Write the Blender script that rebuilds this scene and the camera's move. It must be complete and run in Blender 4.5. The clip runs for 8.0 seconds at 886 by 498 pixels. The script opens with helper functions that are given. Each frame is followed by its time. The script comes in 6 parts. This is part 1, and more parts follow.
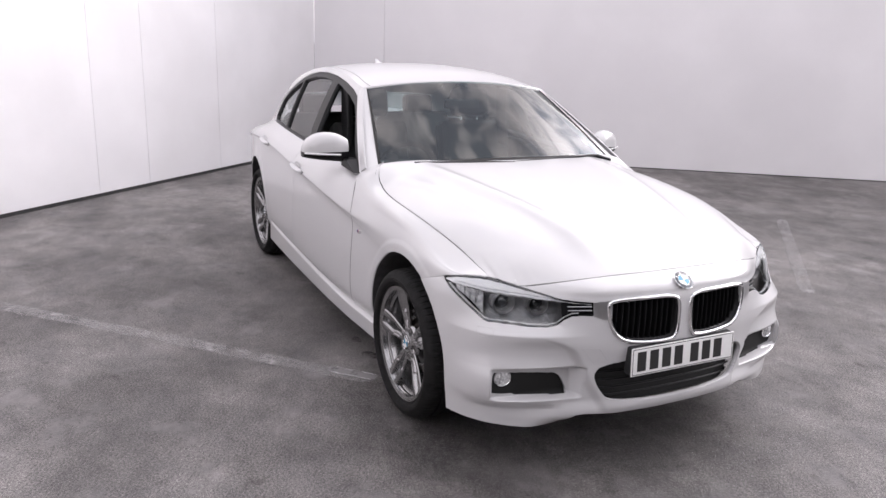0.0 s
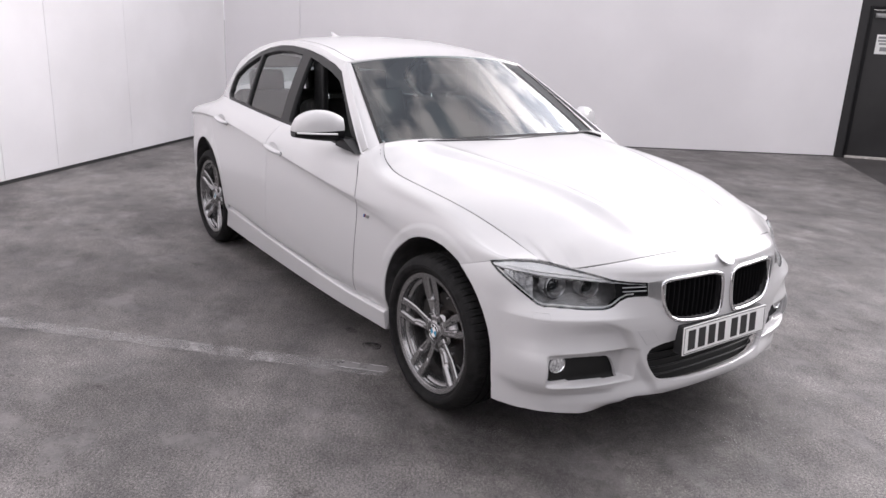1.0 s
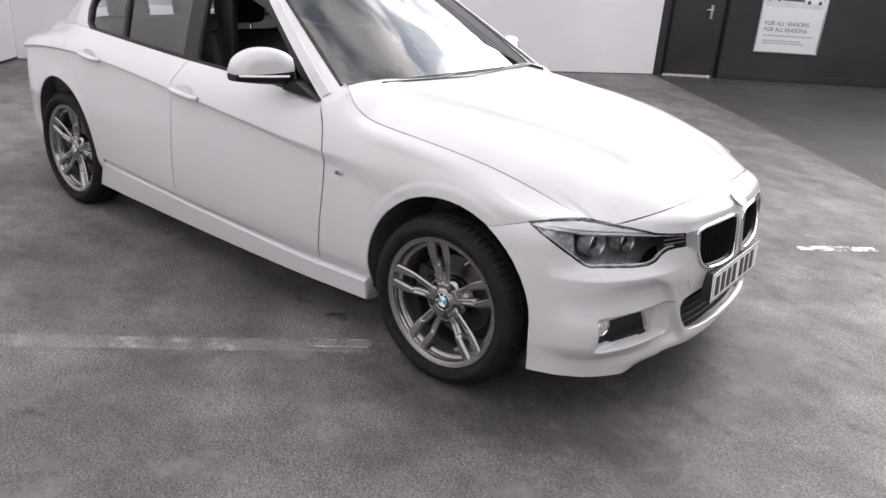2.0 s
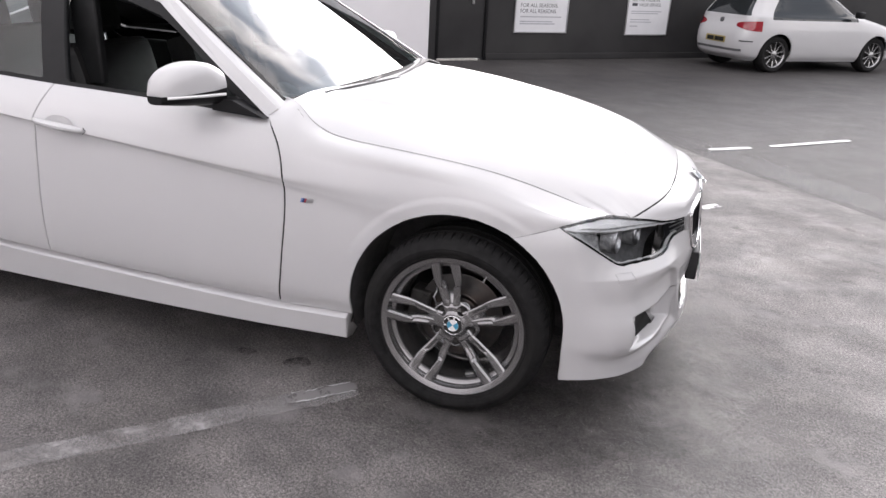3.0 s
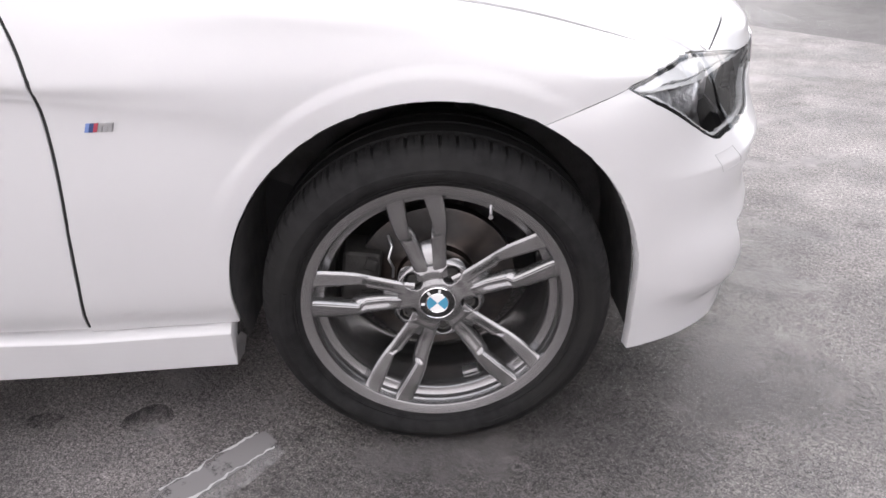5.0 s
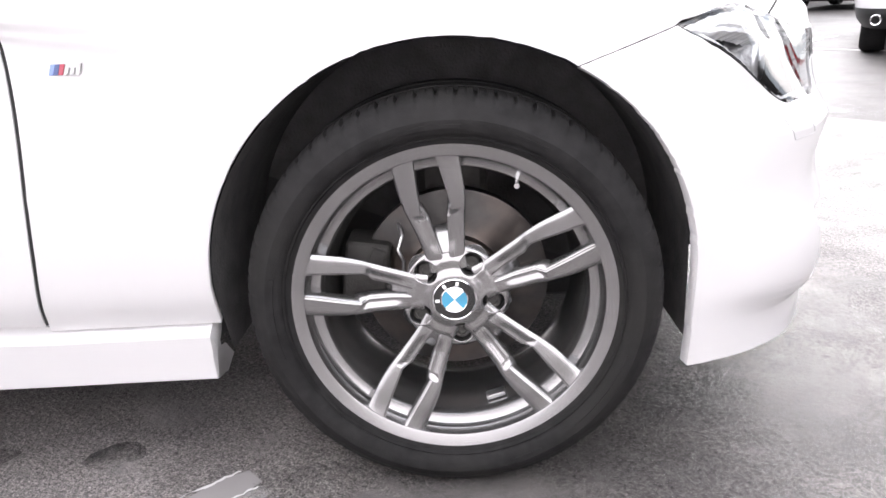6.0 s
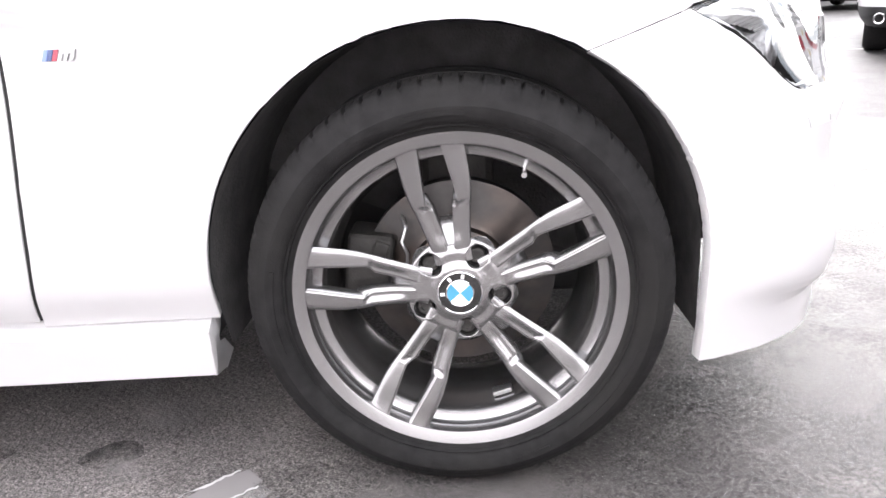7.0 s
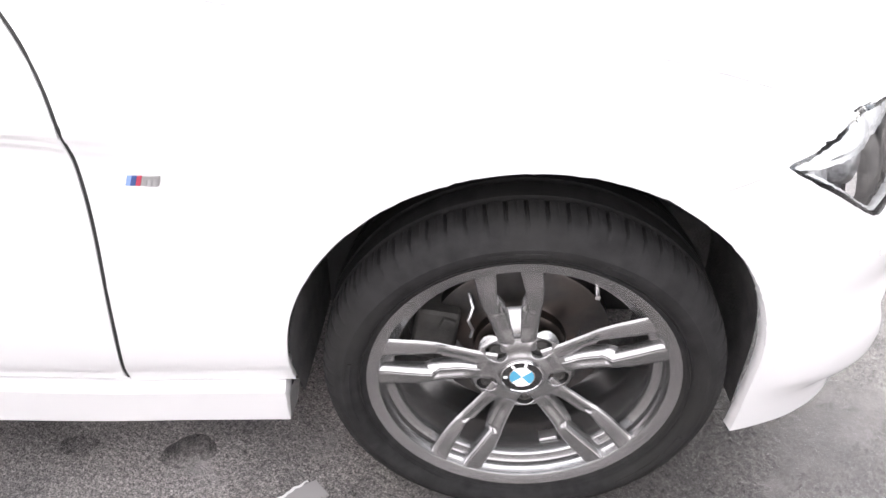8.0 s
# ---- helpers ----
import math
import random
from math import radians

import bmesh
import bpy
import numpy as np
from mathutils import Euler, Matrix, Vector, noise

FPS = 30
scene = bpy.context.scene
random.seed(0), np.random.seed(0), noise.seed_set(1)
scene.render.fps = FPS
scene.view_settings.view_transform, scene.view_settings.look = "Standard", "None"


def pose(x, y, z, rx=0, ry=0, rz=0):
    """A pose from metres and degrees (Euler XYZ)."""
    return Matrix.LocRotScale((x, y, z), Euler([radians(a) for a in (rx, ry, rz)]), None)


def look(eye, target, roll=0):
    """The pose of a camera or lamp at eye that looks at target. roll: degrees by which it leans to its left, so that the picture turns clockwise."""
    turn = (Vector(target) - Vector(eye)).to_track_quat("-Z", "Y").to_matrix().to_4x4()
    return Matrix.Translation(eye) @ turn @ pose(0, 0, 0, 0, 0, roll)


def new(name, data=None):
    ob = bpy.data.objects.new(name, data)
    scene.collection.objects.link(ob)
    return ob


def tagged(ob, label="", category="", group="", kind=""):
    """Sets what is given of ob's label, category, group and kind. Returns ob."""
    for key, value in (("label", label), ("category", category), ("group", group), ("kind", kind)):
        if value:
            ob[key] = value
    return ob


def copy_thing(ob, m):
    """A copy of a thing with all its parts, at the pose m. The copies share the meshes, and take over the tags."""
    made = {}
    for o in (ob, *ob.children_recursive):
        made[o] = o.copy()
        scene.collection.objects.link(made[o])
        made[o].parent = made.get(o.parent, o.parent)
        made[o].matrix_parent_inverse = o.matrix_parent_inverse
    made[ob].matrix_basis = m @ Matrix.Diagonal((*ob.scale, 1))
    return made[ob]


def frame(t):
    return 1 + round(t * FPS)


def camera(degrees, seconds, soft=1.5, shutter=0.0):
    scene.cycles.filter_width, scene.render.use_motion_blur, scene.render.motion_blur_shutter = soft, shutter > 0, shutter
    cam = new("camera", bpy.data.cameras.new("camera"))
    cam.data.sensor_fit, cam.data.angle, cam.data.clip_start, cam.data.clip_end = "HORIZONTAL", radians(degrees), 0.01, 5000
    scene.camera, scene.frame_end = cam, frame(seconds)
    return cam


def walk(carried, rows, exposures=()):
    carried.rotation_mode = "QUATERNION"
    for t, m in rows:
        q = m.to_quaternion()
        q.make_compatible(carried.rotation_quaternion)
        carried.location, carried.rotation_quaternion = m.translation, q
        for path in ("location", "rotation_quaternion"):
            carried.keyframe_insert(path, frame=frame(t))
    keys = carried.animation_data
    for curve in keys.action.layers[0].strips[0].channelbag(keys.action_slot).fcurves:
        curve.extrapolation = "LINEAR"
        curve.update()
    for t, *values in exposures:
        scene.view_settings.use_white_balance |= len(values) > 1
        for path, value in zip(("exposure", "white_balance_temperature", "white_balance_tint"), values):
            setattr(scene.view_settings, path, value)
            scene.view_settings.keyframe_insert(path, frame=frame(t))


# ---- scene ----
cam = camera(61.0, 8.0)
PATH = [
    (0, (2.801, -2.071, 1.583), (1.073, -1.211, 1.06), 2.1),
    (0.5, (2.641, -2.233, 1.553), (0.957, -1.29, 1.027), 2.3),
    (1, (2.356, -2.503, 1.535), (0.797, -1.385, 0.97), 2.7),
    (1.2, (2.197, -2.574, 1.508), (0.691, -1.407, 0.901), 2.7),
    (2.3, (1.239, -2.976, 1.532), (0.278, -1.376, 0.811), 4.1),
    (2.5, (1.041, -3.037, 1.475), (0.187, -1.358, 0.802), 3.8),
    (3, (0.62, -3.05, 1.483), (0.081, -1.268, 0.768), 3.0),
    (3.5, (0.292, -2.982, 1.477), (0.103, -1.143, 0.715), -0.8),
    (4, (0.116, -2.687, 1.44), (0.046, -0.878, 0.59), -2.3),
    (4.5, (0.023, -2.307, 1.353), (0.012, -0.541, 0.415), -1.7),
    (5, (-0.003, -2.018, 1.113), (0.021, -0.281, 0.123), -1.6),
    (5.2, (0.009, -1.953, 0.968), (-0.004, -0.163, 0.077), -1.9),
    (6.5, (0.031, -1.925, 0.775), (-0.050, -0.034, 0.130), -2.6),
    (7, (0.022, -1.901, 0.765), (-0.058, -0.013, 0.111), -2.7),
    (7.5, (0.005, -1.780, 0.851), (-0.087, 0.020, -0.015), -3.4),
    (8, (-0.104, -1.705, 1.228), (-0.154, -0.104, 0.031), 0.6),
]
EXPOSURES = [(0, -0.01, 6545, 16), (1.2, -0.01, 6570, 14), (2.5, 0.08, 6590, 13), (3.5, 0.15, 6550, 13), (4.0, 0.29, 6545, 13), (4.5, 0.43, 6550, 13), (5.2, 0.76, 6560, 13), (6.5, 1.60, 6550, 12), (7.5, 1.60, 6550, 12), (8, 1.52, 6600, 11)]
walk(cam, [(t, look(eye, target, roll)) for t, eye, target, roll in PATH], EXPOSURES)

# ---- world, sun, exposure ----
SUN_FROM = (-0.5, 10.0, 3.75)
world = bpy.data.worlds.new("overcast_sky")
scene.world = world
world.use_nodes = True
_n, _l = world.node_tree.nodes, world.node_tree.links
_sky = _n.new("ShaderNodeTexSky")
_sky.sky_type, _sky.sun_disc = "NISHITA", False
_sky.sun_elevation, _sky.sun_rotation = radians(20.5), math.atan2(SUN_FROM[0], SUN_FROM[1])
_tc = _n.new("ShaderNodeTexCoord")
_map = _n.new("ShaderNodeMapping")
_map.inputs["Scale"].default_value = (1.6, 1.6, 2.4)
_map.inputs["Location"].default_value = (-3.29, -1.93, -3.92)
_noise = _n.new("ShaderNodeTexNoise")
_noise.inputs["Scale"].default_value, _noise.inputs["Detail"].default_value = 3.0, 10
_noise.inputs["Roughness"].default_value, _noise.inputs["Distortion"].default_value = 0.52, 0.6
_ramp = _n.new("ShaderNodeValToRGB")
_ramp.color_ramp.elements[0].position, _ramp.color_ramp.elements[1].position = 0.43, 0.56
_ramp.color_ramp.elements[0].color = (4.9, 5.3, 6.0, 1)
_ramp.color_ramp.elements[1].color = (15.4, 14.9, 14.9, 1)
_mix = _n.new("ShaderNodeMix")
_mix.data_type = "RGBA"
_mix.inputs["Factor"].default_value = 0.88
_l.new(_tc.outputs["Generated"], _map.inputs["Vector"])
_l.new(_map.outputs["Vector"], _noise.inputs["Vector"])
_l.new(_noise.outputs["Fac"], _ramp.inputs["Fac"])
_l.new(_sky.outputs["Color"], _mix.inputs["A"])
_l.new(_ramp.outputs["Color"], _mix.inputs["B"])
# brighter cloud round the hidden sun
_dir = _n.new("ShaderNodeVectorMath")
_dir.operation = "DOT_PRODUCT"
_dir.inputs[1].default_value = Vector(SUN_FROM).normalized()
_glow = _n.new("ShaderNodeMapRange")
_glow.interpolation_type = "SMOOTHSTEP"
_glow.inputs["From Min"].default_value, _glow.inputs["From Max"].default_value = 0.80, 1.0
_glow.inputs["To Min"].default_value, _glow.inputs["To Max"].default_value = 1.0, 5.8
_scale = _n.new("ShaderNodeVectorMath")
_scale.operation = "SCALE"
_l.new(_tc.outputs["Generated"], _dir.inputs[0])
_l.new(_dir.outputs["Value"], _glow.inputs["Value"])
_l.new(_mix.outputs["Result"], _scale.inputs[0])
_l.new(_glow.outputs["Result"], _scale.inputs["Scale"])
_l.new(_scale.outputs["Vector"], _n["Background"].inputs["Color"])
_n["Background"].inputs["Strength"].default_value = 0.160

_sun = bpy.data.lights.new("sun", "SUN")
_sun.energy, _sun.angle, _sun.color = 0.30, radians(50), (1.0, 0.97, 0.93)
sun = new("sun", _sun)
sun.matrix_world = look(SUN_FROM, (0, 0, 0))

# ---- materials ----


def material(name, base=(0.5, 0.5, 0.5), rough=0.5, metal=0.0, vary=0.0, scale=8.0, bump=0.0, bump_scale=60.0, coat=0.0, stain=None, stain_scale=1.5, emit=None, rough_vary=0.0, spec=0.5):
    m = bpy.data.materials.new(name)
    m.use_nodes = True
    n, l = m.node_tree.nodes, m.node_tree.links
    b = n["Principled BSDF"]
    b.inputs["Base Color"].default_value = (*base, 1)
    b.inputs["Roughness"].default_value = rough
    b.inputs["Metallic"].default_value = metal
    b.inputs["Coat Weight"].default_value = coat
    b.inputs["Coat Roughness"].default_value = 0.04
    b.inputs["Specular IOR Level"].default_value = spec
    if emit:
        b.inputs["Emission Color"].default_value = (*emit[:3], 1)
        b.inputs["Emission Strength"].default_value = emit[3]
    tc = n.new("ShaderNodeTexCoord")
    if vary or rough_vary:
        t = n.new("ShaderNodeTexNoise")
        t.inputs["Scale"].default_value, t.inputs["Detail"].default_value = scale, 8
        l.new(tc.outputs["Object"], t.inputs["Vector"])
        r = n.new("ShaderNodeValToRGB")
        r.color_ramp.elements[0].position, r.color_ramp.elements[1].position = 0.3, 0.7
        lo = tuple(c * (1 - vary) for c in base)
        hi = tuple(min(1, c * (1 + vary)) for c in base)
        r.color_ramp.elements[0].color, r.color_ramp.elements[1].color = (*lo, 1), (*hi, 1)
        l.new(t.outputs["Fac"], r.inputs["Fac"])
        out = r.outputs["Color"]
        if stain:
            t2 = n.new("ShaderNodeTexNoise")
            t2.inputs["Scale"].default_value, t2.inputs["Detail"].default_value = stain_scale, 6
            l.new(tc.outputs["Object"], t2.inputs["Vector"])
            r2 = n.new("ShaderNodeValToRGB")
            r2.color_ramp.elements[0].position, r2.color_ramp.elements[1].position = 0.45, 0.68
            l.new(t2.outputs["Fac"], r2.inputs["Fac"])
            mx = n.new("ShaderNodeMix")
            mx.data_type = "RGBA"
            mx.inputs["B"].default_value = (*stain, 1)
            l.new(r2.outputs["Color"], mx.inputs["Factor"])
            l.new(out, mx.inputs["A"])
            out = mx.outputs["Result"]
        l.new(out, b.inputs["Base Color"])
        if rough_vary:
            mr = n.new("ShaderNodeMapRange")
            mr.inputs["To Min"].default_value = max(0.02, rough - rough_vary)
            mr.inputs["To Max"].default_value = min(1, rough + rough_vary)
            l.new(t.outputs["Fac"], mr.inputs["Value"])
            l.new(mr.outputs["Result"], b.inputs["Roughness"])
    if bump:
        t3 = n.new("ShaderNodeTexNoise")
        t3.inputs["Scale"].default_value, t3.inputs["Detail"].default_value = bump_scale, 4
        l.new(tc.outputs["Object"], t3.inputs["Vector"])
        bp = n.new("ShaderNodeBump")
        bp.inputs["Strength"].default_value, bp.inputs["Distance"].default_value = bump, 0.004
        l.new(t3.outputs["Fac"], bp.inputs["Height"])
        l.new(bp.outputs["Normal"], b.inputs["Normal"])
    return m


def glass_material(name, tint, gloss_rough=0.01, ior=1.5):
    m = bpy.data.materials.new(name)
    m.use_nodes = True
    n, l = m.node_tree.nodes, m.node_tree.links
    n.remove(n["Principled BSDF"])
    tr, gl, mx, fr = n.new("ShaderNodeBsdfTransparent"), n.new("ShaderNodeBsdfGlossy"), n.new("ShaderNodeMixShader"), n.new("ShaderNodeFresnel")
    tr.inputs["Color"].default_value = (*tint, 1)
    gl.inputs["Roughness"].default_value = gloss_rough
    fr.inputs["IOR"].default_value = ior
    l.new(fr.outputs["Fac"], mx.inputs["Fac"])
    l.new(tr.outputs["BSDF"], mx.inputs[1])
    l.new(gl.outputs["BSDF"], mx.inputs[2])
    l.new(mx.outputs["Shader"], n["Material Output"].inputs["Surface"])
    return m


PAINT = material("white_paint", (0.565, 0.56, 0.568), 0.34, coat=0.75, vary=0.012, scale=3, rough_vary=0.03)
PAINT.node_tree.nodes["Principled BSDF"].inputs["Coat Roughness"].default_value = 0.09
TRIM = material("gloss_black_trim", (0.008, 0.008, 0.009), 0.38, vary=0.1, scale=20, spec=0.22)
PLASTIC = material("black_plastic", (0.016, 0.016, 0.017), 0.55, vary=0.25, scale=30, bump=0.15, bump_scale=400)
LINER = material("arch_liner_felt", (0.062, 0.060, 0.061), 0.9, vary=0.3, scale=25, bump=0.5, bump_scale=180)
RUBBER = material("tyre_rubber", (0.0150, 0.0146, 0.0150), 0.78, vary=0.3, scale=40, bump=0.2, bump_scale=420, spec=0.14, stain=(0.018, 0.0175, 0.017), stain_scale=6)
SEAL = material("rubber_seal", (0.008, 0.008, 0.008), 0.7, vary=0.1)
ALLOY = material("ferric_grey_alloy", (0.335, 0.332, 0.336), 0.24, metal=0.92, vary=0.03, scale=160, coat=0.3, rough_vary=0.04)
CHROME = material("chrome", (0.82, 0.82, 0.83), 0.09, metal=1.0, vary=0.03, scale=40)
RING = material("lamp_ring_chrome", (0.48, 0.48, 0.49), 0.34, metal=1.0, vary=0.05, scale=60)
SATIN = material("satin_silver", (0.55, 0.55, 0.56), 0.3, metal=0.9, vary=0.06, scale=50)
DISC = material("brake_disc_steel", (0.060, 0.058, 0.057), 0.42, metal=1.0, vary=0.15, scale=40, stain=(0.11, 0.09, 0.08), stain_scale=9)
CAST = material("cast_iron", (0.05, 0.048, 0.046), 0.7, metal=0.5, vary=0.3, scale=30, bump=0.3, bump_scale=200)
# white base colour stands in for sky reflected in the chrome brow
BROW = material("lamp_brow_sky_white", (0.90, 0.90, 0.90), 0.25, coat=1.0, vary=0.02)
FAINT = material("paint_joint_grey", (0.46, 0.46, 0.465), 0.6, vary=0.1)
BLUE = material("enamel_blue", (0.06, 0.29, 0.45), 0.2, coat=1.0, vary=0.03)
WHITE_E = material("enamel_white", (0.82, 0.82, 0.82), 0.2, coat=1.0, vary=0.02)
BLACK_E = material("enamel_black", (0.012, 0.012, 0.012), 0.2, coat=1.0, vary=0.05)
RED_E = material("enamel_red", (0.34, 0.03, 0.06), 0.25, coat=0.8, vary=0.03)
SKY_E = material("enamel_pale_blue", (0.16, 0.24, 0.52), 0.25, coat=0.8, vary=0.03)
NAVY_E = material("enamel_navy", (0.03, 0.06, 0.18), 0.25, coat=0.8, vary=0.03)
PLATE = material("white_number_plate", (0.80, 0.80, 0.79), 0.35, vary=0.03, scale=60, coat=0.3)
YELLOW = material("yellow_number_plate", (0.38, 0.30, 0.10), 0.35, vary=0.03, scale=60)
INK = material("black_ink", (0.012, 0.012, 0.012), 0.5, vary=0.05)
LEATHER = material("black_leather", (0.016, 0.015, 0.015), 0.5, vary=0.25, scale=25, bump=0.3, bump_scale=220)
DASH = material("black_dashboard", (0.014, 0.014, 0.015), 0.65, vary=0.2, scale=40, bump=0.25, bump_scale=300)
LAMP_IN = material("headlamp_grey", (0.25, 0.25, 0.255), 0.32, metal=0.4, vary=0.25, scale=45, bump=0.6, bump_scale=70)
FACET = material("faceted_lamp_chrome", (0.60, 0.60, 0.61), 0.24, metal=0.3, vary=0.40, scale=55, bump=1.0, bump_scale=90)
TAIL_RED = material("red_lamp_lens", (0.28, 0.012, 0.022), 0.15, coat=1.0, vary=0.12, scale=60)
GLASS = glass_material("window_glass", (0.72, 0.80, 0.79), ior=1.7)
SCREEN = glass_material("windscreen_glass", (0.62, 0.80, 0.79), ior=1.95)
TINT = glass_material("dark_window_glass", (0.30, 0.33, 0.33))
# pale base colour paints in the sky mirrored by the fog lens
PALE_LENS = material("sky_pale_lamp_glass", (0.62, 0.62, 0.64), 0.22, coat=1.0, vary=0.6, scale=110, bump=0.5, bump_scale=160)
CLEAR = glass_material("clear_lamp_cover", (0.94, 0.95, 0.96), ior=1.42)

# ---- mesh helpers ----


def mesh_object(name, verts, faces, mat, parent=None, label="", normals=None, smooth=True):
    me = bpy.data.meshes.new(name)
    me.from_pydata([tuple(map(float, v)) for v in verts], [], faces)
    me.materials.append(mat)
    if smooth:
        me.polygons.foreach_set("use_smooth", [True] * len(me.polygons))
    me.validate()
    if smooth and normals is None:
        me.set_sharp_from_angle(angle=radians(40))
    if normals is not None and len(normals) == len(me.loops):
        me.normals_split_custom_set([tuple(map(float, q)) for q in normals])
    ob = new(name, me)
    if parent is not None:
        ob.parent = parent
    if label:
        tagged(ob, label)
    return ob


def part(name, bm, mat, parent=None, label="", smooth=True):
    me = bpy.data.meshes.new(name)
    bmesh.ops.recalc_face_normals(bm, faces=bm.faces)
    bm.to_mesh(me)
    bm.free()
    me.materials.append(mat)
    if smooth:
        me.polygons.foreach_set("use_smooth", [True] * len(me.polygons))
        me.set_sharp_from_angle(angle=radians(35))
    ob = new(name, me)
    if parent is not None:
        ob.parent = parent
    if label:
        tagged(ob, label)
    return ob


def box(bm, lo, hi, bevel=0.0, m=None):
    made = bmesh.ops.create_cube(bm, size=1)["verts"]
    for v in made:
        v.co = Vector([lo[i] + (hi[i] - lo[i]) * (v.co[i] + 0.5) for i in range(3)])
    if bevel:
        edges = list({e for v in made for e in v.link_edges})
        made = list({v for f in bmesh.ops.bevel(bm, geom=edges, offset=bevel, segments=3, affect="EDGES", profile=0.6)["faces"] for v in f.verts} | {v for v in made if v.is_valid})
    if m is not None:
        bmesh.ops.transform(bm, matrix=m, verts=made)
    return made


def lathe(profile, segments=96, close=False, ripple=None):
    """Verts and faces of a profile of (radius, height) turned about the z axis."""
    verts, faces = [], []
    k = len(profile)
    for s in range(segments):
        a = 2 * math.pi * s / segments
        for i, (r, h) in enumerate(profile):
            rr = r + (ripple(s, i) if ripple else 0)
            verts.append((rr * math.cos(a), rr * math.sin(a), h))
    for s in range(segments):
        t = (s + 1) % segments
        for i in range(k - 1 + int(close)):
            j = (i + 1) % k
            faces.append((s * k + i, t * k + i, t * k + j, s * k + j))
    return verts, faces


def tube(points, radius, sides=6):
    """Verts and faces of a tube along points; radius may be one number or one for each point."""
    pts = [Vector(p) for p in points]
    verts, faces = [], []
    for i, p in enumerate(pts):
        d = (pts[min(i + 1, len(pts) - 1)] - pts[max(i - 1, 0)]).normalized()
        up = Vector((0, 0, 1)) if abs(d.z) < 0.9 else Vector((1, 0, 0))
        a = d.cross(up).normalized()
        b = d.cross(a)
        r = radius[i] if isinstance(radius, (list, tuple)) else radius
        for s in range(sides):
            g = 2 * math.pi * s / sides
            verts.append(p + a * (r * math.cos(g)) + b * (r * math.sin(g)))
    for i in range(len(pts) - 1):
        for s in range(sides):
            t = (s + 1) % sides
            faces.append((i * sides + s, i * sides + t, (i + 1) * sides + t, (i + 1) * sides + s))
    faces.append(tuple(range(sides))[::-1])
    faces.append(tuple((len(pts) - 1) * sides + s for s in range(sides)))
    return verts, faces


def loft(rows, closed=False, caps=False):
    """Verts and faces of a skin over rows of equally many points."""
    k = len(rows[0])
    verts = [p for r in rows for p in r]
    faces = []
    for i in range(len(rows) - 1):
        for j in range(k - 1 + int(closed)):
            q = (j + 1) % k
            faces.append((i * k + j, i * k + q, (i + 1) * k + q, (i + 1) * k + j))
    if caps:
        faces.append(tuple(range(k))[::-1])
        faces.append(tuple((len(rows) - 1) * k + j for j in range(k)))
    return verts, faces


def smooth_curve(pairs):
    """A smooth function through (x, value) pairs, flat beyond the ends."""
    xs, ys = np.array([p[0] for p in pairs], float), np.array([p[1] for p in pairs], float)
    order = np.argsort(xs)
    xs, ys = xs[order], ys[order]
    d = np.diff(ys) / np.diff(xs)
    m = np.empty(len(xs))
    m[0], m[-1] = d[0], d[-1]
    m[1:-1] = (d[:-1] + d[1:]) / 2

    def value(x):
        x = np.clip(np.asarray(x, float), xs[0], xs[-1])
        i = np.clip(np.searchsorted(xs, x) - 1, 0, len(xs) - 2)
        h = xs[i + 1] - xs[i]
        t = (x - xs[i]) / h
        return (1 + 2 * t) * (1 - t) ** 2 * ys[i] + t * (1 - t) ** 2 * h * m[i] + t * t * (3 - 2 * t) * ys[i + 1] + t * t * (t - 1) * h * m[i + 1]

    return value


def ease(a, b, x):
    t = np.clip((x - a) / (b - a), 0, 1)
    return t * t * (3 - 2 * t)


def chaikin(pts, turns=3):
    pts = [np.array(p, float) for p in pts]
    for _ in range(turns):
        pts = [q for a, b in zip(pts, pts[1:] + pts[:1]) for q in (0.75 * a + 0.25 * b, 0.25 * a + 0.75 * b)]
    return [tuple(p) for p in pts]


def polygon_distance(pts):
    """Signed distance to a closed outline, positive inside."""
    p = np.array(pts, float)
    q = np.roll(p, -1, axis=0)

    def value(a, b):
        a, b = np.asarray(a, float), np.asarray(b, float)
        best = np.full(a.shape, 1e9)
        inside = np.zeros(a.shape, bool)
        for (x0, y0), (x1, y1) in zip(p, q):
            dx, dy = x1 - x0, y1 - y0
            t = np.clip(((a - x0) * dx + (b - y0) * dy) / (dx * dx + dy * dy + 1e-12), 0, 1)
            best = np.minimum(best, np.hypot(a - x0 - t * dx, b - y0 - t * dy))
            if abs(dy) > 1e-12:
                inside ^= ((y0 > b) != (y1 > b)) & (a < (b - y0) / dy * dx + x0)
        return np.where(inside, best, -best)

    return value


